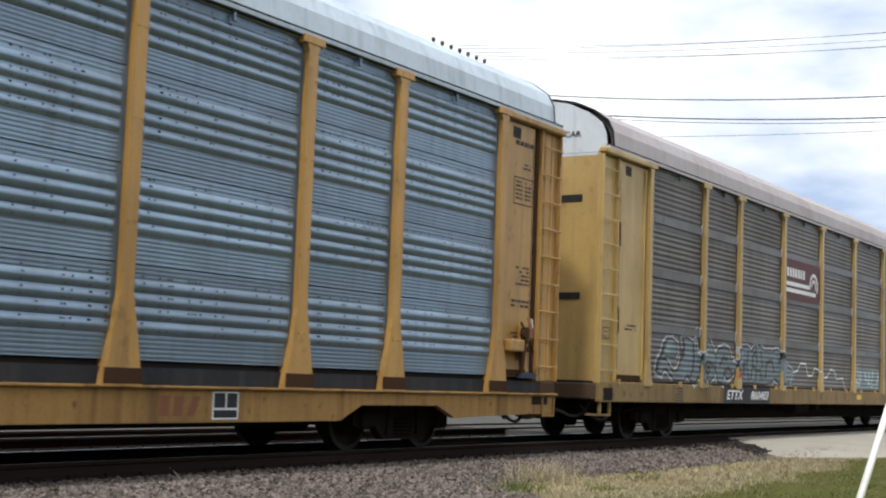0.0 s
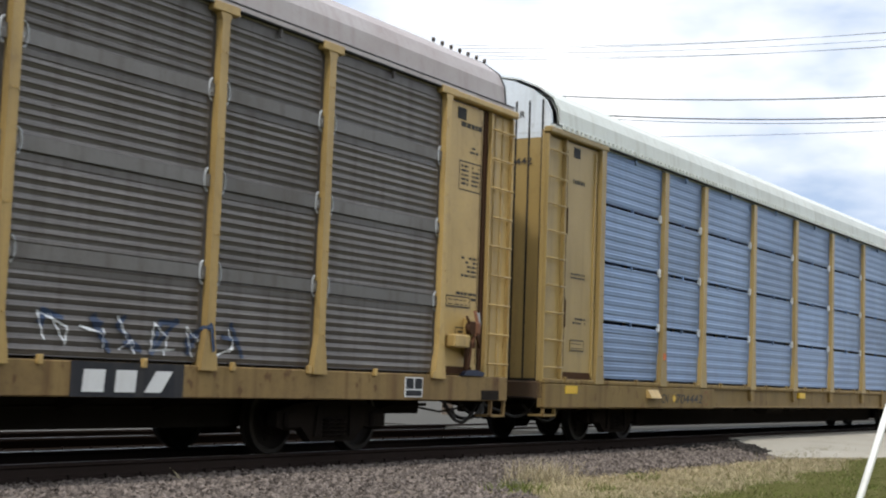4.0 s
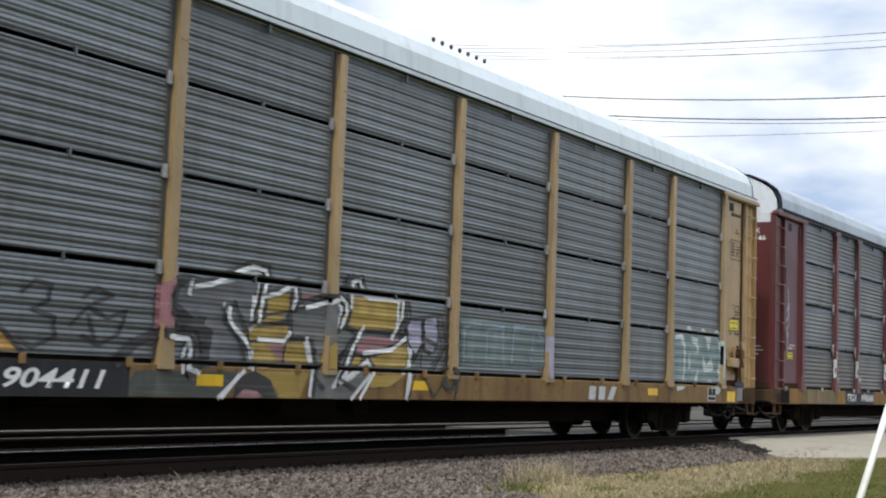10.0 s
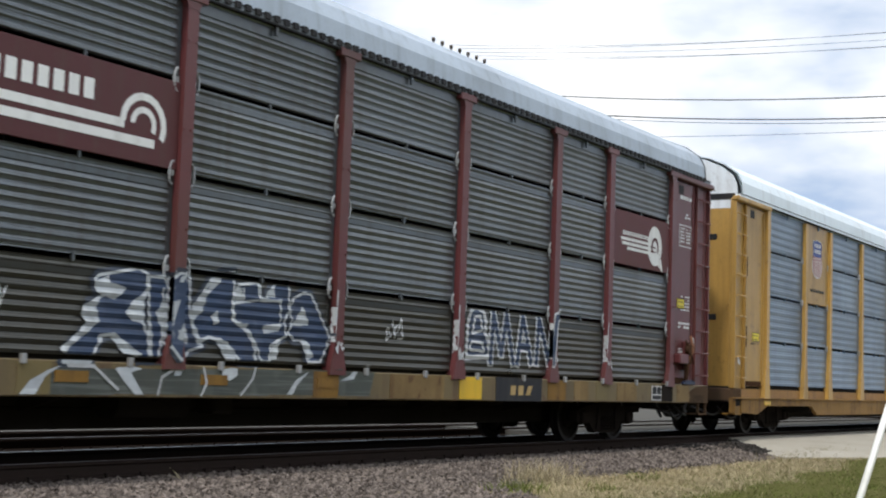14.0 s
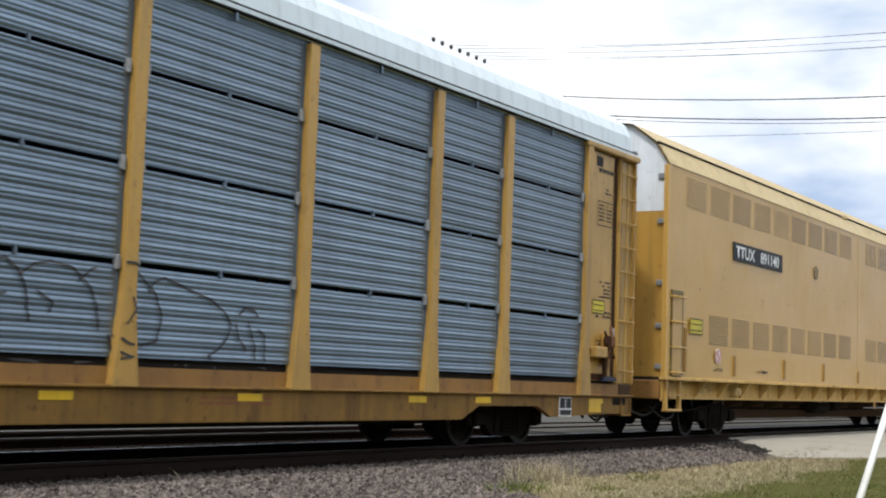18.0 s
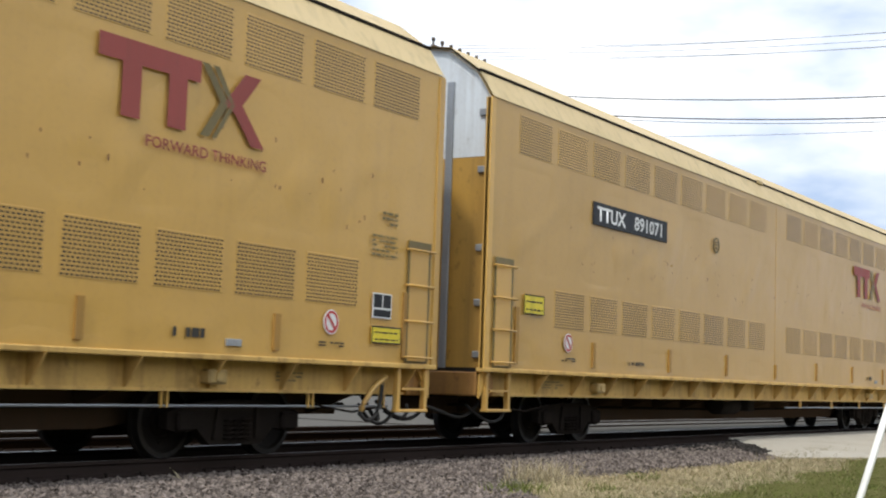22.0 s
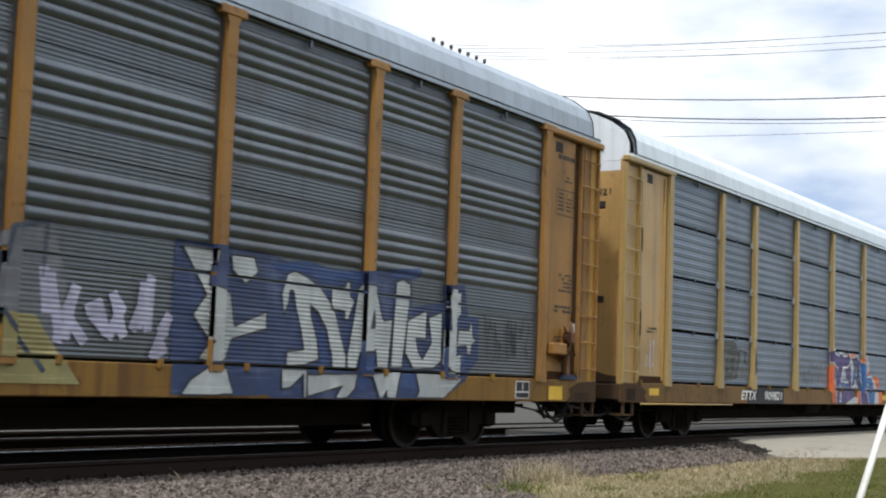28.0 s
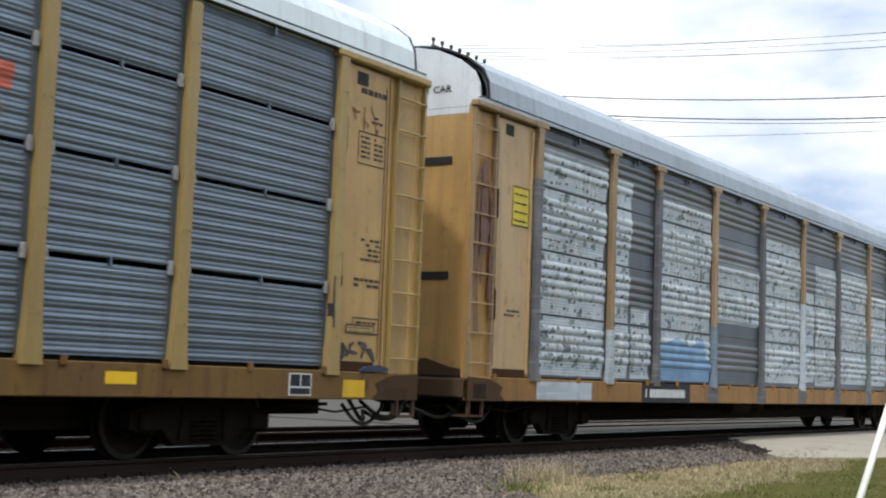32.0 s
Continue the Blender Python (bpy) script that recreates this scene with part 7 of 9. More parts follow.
car = autorack(dict(label="autorack railcar with dull silver ribbed sides, rusty yellow posts and graffiti", marks=("ETTX", "803474"), paint="paint_rust_yellow", sheet="panel_dull", roof="roof_grey", rib="bold_fine", slots=False, post=(0.08, 0.11, 1.4), cap=True, grimy=True, reflectors=(-0.75, 6.95, 12.0), white_from=4.87, tail_patch=True, sill_paint="sill_yellow", door="paint_door_orange", blank=((1, 2), (1, 3)), bay="paint_rust_yellow", roof_depth=0.006, roof_pitch=0.9))
couple(car, 163.73)
shield(car, 2.75, 4.52, 3.06, 4.95, 3.68, 3.3, 4.9, 1.2, "paint_rust_yellow", "logo_faded")

for row in ([(-0.63, 1.65), (-1.08, 1.37)], [(-1.03, 1.64), (-0.69, 1.38)]):
    scrawl = Mesh()
    for poly in stroke(row, 0.05):
        scrawl.add([(FRONT + 0.145, a, b) for a, b in poly], [tuple(range(len(poly)))])
    part("door_scrawl", scrawl, "rust_brown", car, "dark sprayed stroke on the end door")
scribble(car, 21.5, 22.9, 1.25, 1.95, "spray_black", 64, 0.02, 9)
lettering("TX", 4.75, 0.78, 0.17, 0.4, -1.541, "letter_white", car, 0.2)
lettering("803474", 5.45, 0.78, 0.17, 1.2, -1.541, "letter_white", car, 0.2)
patches("graffiti_fill", [[(0.17, 1.03), (0.16, 1.22), (0.24, 1.39), (0.47, 1.55), (0.64, 1.65), (0.49, 1.79), (0.33, 2.01), (0.21, 2.18), (0.42, 2.26), (0.72, 2.24), (1.23, 2.17), (1.52, 2.14), (1.71, 2.31), (2.59, 2.38), (2.68, 2.28), (2.99, 2.36), (3.58, 2.29), (4.2, 2.36), (4.52, 2.26), (4.61, 2.08), (4.61, 1.19), (4.46, 0.73), (0.2, 0.71)]], "spray_ice", car, 2, "pale lilac-blue sprayed field of letters")
patches("graffiti_fill", [[(0.38, 2.2), (0.73, 2.2), (1.45, 2.12), (1.25, 1.99), (0.51, 1.96)], [(1.82, 2.13), (2.5, 2.2), (2.51, 2.0), (2.04, 1.95)], [(3.64, 2.23), (4.23, 2.31), (4.4, 2.18), (4.22, 2.05), (3.7, 2.0)], [(2.57, 1.22), (2.9, 1.18), (2.94, 1.08), (2.63, 1.03)]], "spray_worn", car, 2, "pale sky-blue sprayed patch")
patches("graffiti_fill", [[(0.25, 1.35), (0.6, 1.52), (1.21, 1.51), (1.22, 1.37), (0.23, 1.3)], [(1.28, 1.52), (1.77, 1.52), (1.88, 1.38), (1.3, 1.34)], [(0.53, 1.85), (1.16, 1.88), (1.19, 1.76), (0.63, 1.69)], [(1.3, 1.88), (1.84, 1.88), (1.93, 1.76), (1.27, 1.69)]], "spray_dusk", car, 2, "slate-violet sprayed shading")
patches("graffiti_light", [[(2.68, 2.25), (2.9, 2.3), (2.92, 1.69), (2.94, 1.14), (2.75, 1.24)], [(3.06, 2.16), (3.52, 2.2), (3.6, 2.01), (3.08, 1.97)], [(2.07, 1.22), (2.51, 1.21), (2.48, 1.1), (2.06, 1.08)]], "spray_white", car, 3, "white sprayed bar")
patches("graffiti_fill", [[(2.7, 0.95), (3.25, 1.01), (3.1, 0.74), (2.6, 0.73)]], "spray_lead", car, 2, "grey sprayed patch on the sill")
patches("graffiti_fill", [[(0.39, 0.96), (1.03, 0.99), (1.01, 0.78), (0.43, 0.75)], [(3.67, 0.99), (4.29, 1.0), (4.28, 0.75), (3.69, 0.74)]], "spray_lilac", car, 3, "dull lilac sprayed square")
patches("graffiti_fill", [[(-0.17, 1.51), (0.09, 1.5), (0.16, 1.29), (-0.01, 1.2), (-0.17, 1.28)], [(-0.17, 1.8), (0.07, 1.86), (0.24, 1.77), (0.17, 1.6), (-0.13, 1.6)], [(3.86, 1.45), (3.93, 1.62), (4.12, 1.65), (4.28, 1.55), (4.29, 1.34), (4.12, 1.25), (3.94, 1.3)], [(1.7, 1.43), (1.85, 1.45), (1.86, 1.11), (1.76, 1.11)]], "spray_peach", car, 3, "peach-coloured sprayed patch")
lines(car, "graffiti_outline", [[(0.21, 2.2), (0.33, 2.01), (0.49, 1.79), (0.55, 1.64)], [(0.55, 2.24), (1.05, 2.14), (1.49, 2.1), (1.31, 1.91), (1.24, 1.78), (1.23, 1.59), (1.27, 1.09)], [(0.55, 1.61), (0.81, 1.7), (1.22, 1.76)], [(0.19, 1.03), (0.16, 1.24), (0.24, 1.39), (0.56, 1.55), (0.65, 1.64)], [(1.71, 2.29), (1.83, 2.01), (2.0, 1.93), (1.95, 1.73), (1.87, 1.5), (1.8, 1.11)], [(1.97, 1.47), (2.34, 1.39), (2.57, 1.29), (2.52, 1.1)], [(2.09, 1.24), (2.57, 1.22), (2.89, 1.17), (2.96, 1.08), (2.64, 0.99), (2.23, 0.78)], [(1.4, 1.27), (1.43, 1.1), (1.78, 1.11)], [(2.52, 2.07), (2.44, 1.59), (2.67, 1.39)], [(2.61, 2.28), (2.6, 1.8), (2.75, 1.27)], [(2.88, 2.3), (2.95, 1.62)], [(3.58, 2.29), (4.2, 2.36), (4.34, 2.21), (4.22, 2.05)], [(4.21, 2.13), (4.59, 2.36), (4.56, 2.08), (4.37, 1.77)], [(3.22, 0.73), (3.43, 1.05), (3.62, 1.73), (3.54, 1.86), (3.66, 1.98)], [(1.27, 1.0), (1.27, 0.71)], [(2.11, 0.99), (2.11, 0.72)], [(4.47, 1.19), (4.65, 1.79), (4.56, 2.08)], [(4.59, 2.38), (4.87, 2.25), (4.81, 2.02)]], 0.07, "spray_black", 5, "thin black sprayed outline")
lines(car, "graffiti_outline", [[(0.77, 1.32), (0.81, 1.47), (0.91, 1.57), (0.94, 1.39), (0.86, 1.25), (0.77, 1.32)], [(1.37, 1.6), (1.46, 1.68), (1.53, 1.61), (1.41, 1.54)], [(1.61, 1.66), (1.84, 1.65), (1.82, 1.57), (1.63, 1.56)], [(2.38, 1.66), (2.56, 1.77), (2.55, 1.6)], [(1.59, 1.28), (1.83, 1.29)]], 0.09, "spray_black", 5, "thick black sprayed mark")
paintwork("graffiti_outline", closed([(3.86, 1.45), (3.93, 1.62), (4.12, 1.65), (4.28, 1.55), (4.29, 1.34), (4.12, 1.25), (3.94, 1.3)], 0.04), "spray_black", car, 5, "black ring round the peach patch")
lines(car, "graffiti_tag", [[(-0.11, 1.77), (0.08, 1.7), (0.19, 1.81)], [(-0.14, 1.63), (0.21, 1.62)], [(-0.14, 1.43), (0.1, 1.42)]], 0.04, "spray_brown", 4, "dark sprayed scrawl on the end door side")
paintwork("graffiti_halo", closed([(0.17, 1.03), (0.16, 1.24), (0.46, 1.56), (0.2, 1.9), (0.22, 2.28), (0.78, 2.26), (1.48, 2.2), (1.8, 2.34), (2.68, 2.34), (2.98, 2.42), (3.7, 2.33), (4.4, 2.36), (4.66, 2.14), (4.68, 1.1)], 0.07), "spray_fog", car, 3, "pale sprayed rim")
patches("graffiti_fill", [[(4.76, 1.12), (4.88, 1.98), (5.06, 2.16), (5.41, 2.24), (5.72, 2.16), (6.13, 2.26), (6.45, 2.18), (6.9, 2.24), (7.26, 2.14), (7.9, 2.27), (8.42, 2.27), (8.52, 1.9), (8.8, 1.7), (8.7, 1.32), (8.02, 1.01), (7.7, 0.92), (7.4, 1.14), (4.84, 1.06)]], "spray_ink", car, 1, "dark sprayed ground behind the letters")
BULBS = [[(4.88, 1.9), (5.05, 2.1), (5.39, 2.17), (5.68, 2.09), (5.73, 1.86), (5.61, 1.66), (5.38, 1.69), (5.35, 1.55), (5.53, 1.37), (5.64, 1.18), (5.3, 1.1), (4.93, 1.16), (4.79, 1.44), (4.9, 1.63)], [(5.78, 2.1), (6.13, 2.2), (6.42, 2.14), (6.55, 1.95), (6.44, 1.75), (6.62, 1.53), (6.55, 1.25), (6.13, 1.17), (5.87, 1.28), (5.97, 1.51), (5.76, 1.71)], [(6.61, 1.65), (6.92, 1.77), (7.26, 1.68), (7.38, 1.43), (7.17, 1.25), (6.8, 1.26), (6.58, 1.43)],
         [(6.53, 2.08), (6.9, 2.17), (7.23, 2.07), (7.14, 1.83), (6.77, 1.78), (6.56, 1.9)], [(7.46, 2.05), (7.9, 2.2), (8.38, 2.21), (8.43, 2.03), (8.04, 1.91), (8.4, 1.79), (8.77, 1.69), (8.67, 1.37), (8.24, 1.2), (7.97, 1.03), (7.74, 0.98), (7.89, 1.19), (7.61, 1.39), (7.43, 1.69)]]
outlined(car, BULBS, "spray_moss", "spray_ink", "spray_fog", 2, "dark rounded sprayed letter-like shape", 0.05, 0.11)
for shape in BULBS:
    cx, cz = sum(p[0] for p in shape) / len(shape), sum(p[1] for p in shape) / len(shape)
    paintwork("graffiti_light", closed([(cx + 0.4 * (a - cx), cz + 0.4 * (b - cz)) for a, b in shape], 0.035), "spray_slate", car, 5, "thin grey sprayed inner line")
patches("graffiti_fill", [[(5.2, 1.32), (5.5, 1.3), (5.55, 1.14), (5.22, 1.15)], [(7.58, 1.34), (7.78, 1.28), (7.73, 1.16)]], "spray_cyan", car, 6, "small cyan sprayed patch")
patches("graffiti_fill", [[(8.77, 0.87), (8.69, 1.66), (8.89, 2.12), (9.16, 2.25), (9.93, 2.23), (10.2, 1.75), (10.62, 2.11), (11.12, 2.25), (12.18, 2.36), (12.7, 1.84), (12.99, 2.26), (13.51, 2.33), (13.75, 1.78), (13.58, 0.93), (11.31, 0.88)]], "spray_lead", car, 1, "grey sprayed letter-like shapes")
patches("graffiti_fill", [[(8.45, 0.77), (8.69, 1.31), (10.39, 1.5), (13.37, 1.45), (13.93, 0.81)]], "spray_olive", car, 2, "olive-yellow sprayed field")
lines(car, "graffiti_outline", [[(8.91, 0.88), (8.73, 1.67), (8.93, 2.14), (9.16, 2.25), (9.34, 2.13), (9.42, 1.47)], [(9.72, 2.15), (9.85, 1.71), (9.75, 0.89)], [(9.32, 2.09), (9.81, 2.12)], [(9.97, 2.22), (10.2, 1.78)], [(10.42, 1.69), (10.79, 2.12), (11.12, 2.22), (11.24, 1.77), (11.21, 0.9)], [(10.66, 1.37), (10.95, 1.19), (10.86, 0.9)], [(10.7, 1.75), (10.84, 1.95), (10.99, 1.76), (10.87, 1.57), (10.7, 1.75)], [(11.35, 0.9), (11.38, 2.15), (11.7, 2.3), (12.18, 2.31), (12.65, 1.83), (12.97, 1.44), (13.47, 0.93)], [(11.7, 2.19), (11.79, 1.9), (11.94, 2.2)], [(12.86, 1.59), (13.01, 2.24), (13.46, 2.33), (13.43, 1.82)], [(9.53, 1.34), (9.49, 0.88)], [(9.07, 1.32), (8.91, 0.79)], [(11.74, 1.4), (11.72, 0.91)], [(12.47, 1.42), (12.45, 0.92)]], 0.05, "spray_ink", 3, "dark blue sprayed outline")
scribble(car, 13.4, 15.2, 1.1, 1.9, "spray_lilac", 62, 0.12, 6)
patches("graffiti_field", [[(16.65, 2.23), (17.46, 2.32), (17.88, 2.26), (18.54, 2.29), (18.89, 2.34), (19.84, 2.44), (19.85, 2.32), (19.65, 2.27), (19.68, 1.91), (20.03, 1.97), (20.47, 2.01), (20.43, 2.26), (20.99, 2.31), (21.1, 1.86), (21.39, 1.88), (21.41, 1.26), (20.97, 0.95), (20.45, 0.71), (16.77, 0.7)], [(15.17, 2.35), (16.66, 2.34), (17.27, 2.24), (17.34, 0.73), (15.18, 0.72)]], "spray_marine", car, 1, "dark blue sprayed background")
for x, z1 in ((18.645, 2.27), (20.59, 2.26)):
    part("post_paint", Mesh().prism([(-0.114, 1.0), (0.114, 1.0), (0.106, 1.1), (0.084, 1.42), (0.084, z1), (-0.084, z1), (-0.084, 1.42), (-0.106, 1.1)], "y", -1.5765, -1.49), "spray_marine", car, "dark blue paint over a post", at=(x, 0, 0))
patches("graffiti_fill", [[(16.74, 2.22), (17.43, 2.3), (17.88, 2.25), (18.5, 2.26), (18.49, 2.15), (18.17, 2.17), (17.86, 2.08), (17.47, 2.16), (16.86, 2.16)], [(17.64, 1.6), (17.82, 1.42), (17.92, 1.1), (17.73, 1.11)], [(18.55, 1.2), (18.87, 1.28), (18.91, 1.09), (18.79, 1.02), (18.62, 0.82), (18.48, 0.82)], [(19.17, 2.36), (19.82, 2.42), (19.82, 2.33), (19.18, 2.25)], [(19.42, 1.04), (19.74, 1.05), (19.82, 0.84), (19.59, 0.84), (19.41, 0.86)], [(20.73, 1.42), (21.15, 1.28), (20.92, 0.95), (20.75, 0.85), (20.96, 1.05)]], "spray_ultra", car, 2, "bright blue sprayed patch")
for shape in ([(16.95, 1.9), (17.05, 2.14), (17.18, 2.18), (17.41, 2.13), (17.69, 2.01), (17.86, 1.87), (17.99, 1.73), (18.12, 1.44), (18.24, 1.21), (18.24, 1.08), (17.97, 1.07), (17.94, 1.24), (17.82, 1.53), (17.64, 1.73), (17.49, 1.8), (17.51, 1.67), (17.65, 1.38), (17.69, 1.16), (17.43, 1.09), (17.08, 1.07), (17.09, 1.24), (17.4, 1.27), (17.33, 1.5), (17.23, 1.72), (17.16, 1.95), (17.09, 1.94), (17.08, 1.81), (17.0, 1.65)],
              [(17.9, 2.03), (18.18, 2.07), (18.2, 2.14), (18.27, 2.14), (18.28, 1.96), (18.38, 1.91), (18.31, 1.79), (18.25, 1.66), (18.18, 1.67), (18.18, 1.77), (17.9, 1.78)],
              [(18.27, 1.08), (18.26, 1.21), (18.34, 1.56), (18.45, 2.07), (18.52, 2.12), (18.83, 2.13), (18.98, 1.74), (19.04, 1.69), (19.21, 1.73), (19.15, 1.1), (18.91, 1.09), (18.87, 1.31), (18.54, 1.28), (18.44, 1.04)],
              [(19.28, 2.21), (19.43, 2.26), (19.6, 2.21), (19.62, 2.12), (19.46, 1.11), (19.21, 1.1), (19.24, 1.62)],
              [(19.57, 1.73), (20.02, 1.89), (20.01, 1.5), (19.77, 1.5), (19.85, 1.32), (19.95, 1.23), (20.16, 1.46), (20.07, 1.79), (20.4, 1.89), (20.41, 1.22), (20.23, 1.12), (19.74, 1.1), (19.53, 1.31)],
              [(20.49, 2.07), (20.53, 2.23), (20.67, 2.23), (20.68, 2.17), (20.9, 2.2), (20.9, 1.88), (20.67, 1.74), (20.75, 1.54), (20.7, 1.29), (20.94, 1.34), (20.93, 1.1), (20.79, 0.98), (20.57, 1.01), (20.54, 1.13), (20.45, 1.16), (20.46, 1.66), (20.54, 1.65)],
              [(20.84, 1.67), (21.12, 1.68), (21.14, 1.78), (21.2, 1.78), (21.23, 1.58), (21.32, 1.53), (21.21, 1.48), (21.17, 1.33), (21.09, 1.34), (21.06, 1.46), (20.81, 1.43)],
              [(17.44, 0.98), (18.44, 1.01), (18.39, 0.82), (18.24, 0.71), (18.0, 0.7), (18.13, 0.85), (17.46, 0.72)],
              [(16.96, 1.03), (17.43, 1.04), (17.44, 0.7), (17.39, 0.71), (17.37, 0.98), (17.13, 0.82), (16.98, 0.8)],
              [(18.76, 1.01), (19.4, 1.07), (19.3, 0.71), (19.1, 0.71), (19.09, 0.81), (19.0, 0.71), (18.94, 0.71)],
              [(19.74, 1.05), (20.61, 1.09), (20.92, 0.98), (20.45, 0.72), (19.77, 0.72), (19.85, 0.81)],
              [(15.28, 2.29), (15.79, 2.29), (15.71, 1.91), (16.07, 1.84), (16.15, 1.48), (16.69, 1.67), (16.7, 1.48), (16.12, 1.34), (16.02, 1.1), (15.78, 1.08), (15.6, 1.11), (15.77, 1.3), (15.48, 1.57), (15.68, 1.8)],
              [(16.05, 2.26), (16.44, 2.27), (16.52, 2.11), (16.31, 1.96), (16.09, 2.09)],
              [(15.32, 0.72), (15.45, 0.88), (15.72, 1.02), (16.02, 1.02), (16.15, 0.73)]):
    patches("graffiti_fill", [shape], "spray_chrome", car, 3, "silver-white sprayed letter-like shape")
    paintwork("graffiti_outline", closed(shape, 0.022), "spray_black", car, 4, "thin black sprayed outline")
patches("graffiti_fill", [[(18.69, 1.84), (18.77, 1.59), (18.62, 1.57)]], "spray_black", car, 4, "black sprayed gap")
paintwork("graffiti_fill", [oval(-0.6, 3.22, 0.35, 0.75, 24), oval(-0.6, 1.75, 0.4, 0.62, 24), rect(-0.78, -0.42, 2.1, 2.7), rect(-0.98, -0.22, 1.12, 1.7)], "spray_brown", car, 3, "brown painted plain shape")
paintwork("graffiti_halo", stroke(oval(-0.6, 3.22, 0.36, 0.76, 26, -60, 240), 0.03) + stroke([(-0.42, 2.56), (-0.43, 2.32), (-0.3, 2.1), (-0.2, 1.75), (-0.21, 1.12)], 0.03) + stroke([(-0.78, 2.56), (-0.77, 2.32), (-0.9, 2.1), (-1.0, 1.75)], 0.03), "spray_white", car, 5, "white painted contour")

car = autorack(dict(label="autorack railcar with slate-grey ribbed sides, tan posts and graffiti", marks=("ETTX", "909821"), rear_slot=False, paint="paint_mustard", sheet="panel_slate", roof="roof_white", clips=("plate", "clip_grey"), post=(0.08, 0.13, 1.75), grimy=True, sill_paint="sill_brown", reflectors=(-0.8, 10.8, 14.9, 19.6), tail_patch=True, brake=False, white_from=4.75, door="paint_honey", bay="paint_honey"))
couple(car, 191.85)
board(car, 4.3, 6.55, ("ETTX", "909821"), (3.85, 5.3), (0.95, 1.15))
board(car, 16.9, 18.05, (), (), ())
brand_blocks(car, 17.0, 17.9, 0.75, 0.95, 1.542, "clip_grey")
paintwork("faded_emblem", [[(16.0 + 0.46 * k, 3.48), (16.42 + 0.46 * k, 3.48), (16.46 + 0.46 * k, 3.74), (16.04 + 0.46 * k, 3.74)] for k in range(5)], "spray_red", car, 1, "faded orange-red company mark")
paintwork("faded_emblem_shade", [[(16.0, 3.24), (18.2, 3.24), (18.2, 3.36), (16.0, 3.42)]], "spray_grey", car, 1, "dark faded streak")
patches("graffiti_fill", [[(10.01, 1.59), (10.2, 1.66), (10.37, 1.6), (10.48, 1.53), (10.31, 1.52), (10.32, 1.37), (10.6, 1.22), (10.58, 1.03), (10.49, 0.72), (10.29, 0.72), (10.19, 1.02), (10.05, 1.07)], [(11.4, 1.92), (11.84, 2.04), (12.33, 2.06), (12.34, 1.94), (12.01, 1.87), (11.85, 1.9), (11.53, 1.9)], [(13.6, 1.61), (13.78, 1.58), (13.79, 1.46), (13.56, 1.47)], [(12.83, 1.89), (13.08, 1.91), (13.07, 1.75), (12.88, 1.79)], [(14.17, 1.45), (14.65, 1.42), (14.67, 1.12), (14.3, 1.15), (14.08, 1.3)], [(12.41, 1.04), (12.65, 1.05), (12.72, 0.71), (12.41, 0.71)], [(14.43, 1.05), (14.84, 1.06), (14.87, 0.73), (14.43, 0.72)], [(11.3, 1.41), (11.43, 1.42), (11.46, 1.34), (11.29, 1.33)]], "spray_orange", car, 1, "orange sprayed background")
patches("graffiti_fill", [[(10.12, 2.01), (10.34, 2.03), (10.69, 1.91), (10.9, 1.89), (10.93, 1.96), (11.2, 1.97), (11.23, 1.91), (11.57, 1.91), (11.56, 2.02), (11.66, 2.06), (11.93, 1.82), (11.81, 1.8), (11.63, 1.64), (11.21, 1.62), (10.99, 1.15), (10.59, 1.14), (10.65, 1.27), (10.61, 1.32), (10.48, 1.53), (10.23, 1.69), (10.13, 1.72)], [(11.81, 1.8), (11.94, 1.79), (11.97, 1.13), (11.44, 1.14), (11.64, 1.22), (11.67, 1.35), (11.51, 1.37), (11.4, 1.61), (11.63, 1.63)], [(10.6, 1.09), (10.97, 1.07), (10.94, 0.75), (10.51, 0.72)], [(11.0, 1.07), (12.12, 1.05), (12.05, 0.83), (11.43, 0.73), (10.92, 0.72)], [(12.67, 1.05), (13.21, 1.14), (13.4, 0.78), (13.38, 0.72), (12.76, 0.71)]], "spray_violet", car, 2, "violet sprayed letter-like shape")
patches("graffiti_fill", [[(12.07, 1.87), (12.51, 1.95), (12.56, 1.85), (12.81, 1.84), (12.73, 1.43), (12.51, 1.37), (12.82, 1.13), (12.49, 1.12), (12.3, 1.32), (12.19, 1.14), (11.97, 1.13), (12.2, 1.61), (12.09, 1.69)]], "spray_indigo", car, 2, "dark blue sprayed letter-like shape")
patches("graffiti_fill", [[(10.34, 1.51), (10.6, 1.51), (10.68, 1.33), (10.6, 1.24), (10.34, 1.38)], [(11.02, 1.22), (11.16, 1.29), (11.62, 1.24), (11.44, 1.15), (11.03, 1.14)], [(12.73, 1.74), (13.07, 1.72), (13.09, 1.81), (13.43, 1.93), (13.38, 1.71), (13.28, 1.46), (13.81, 1.43), (14.03, 1.27), (14.09, 1.11), (12.93, 1.13), (12.86, 1.43)], [(13.35, 1.08), (14.09, 1.06), (14.11, 0.85), (13.97, 0.72), (13.52, 0.72)], [(12.08, 1.48), (12.2, 1.58), (12.38, 1.44), (12.15, 1.2), (12.02, 1.19)]], "spray_cobalt", car, 3, "blue sprayed letter-like shape")
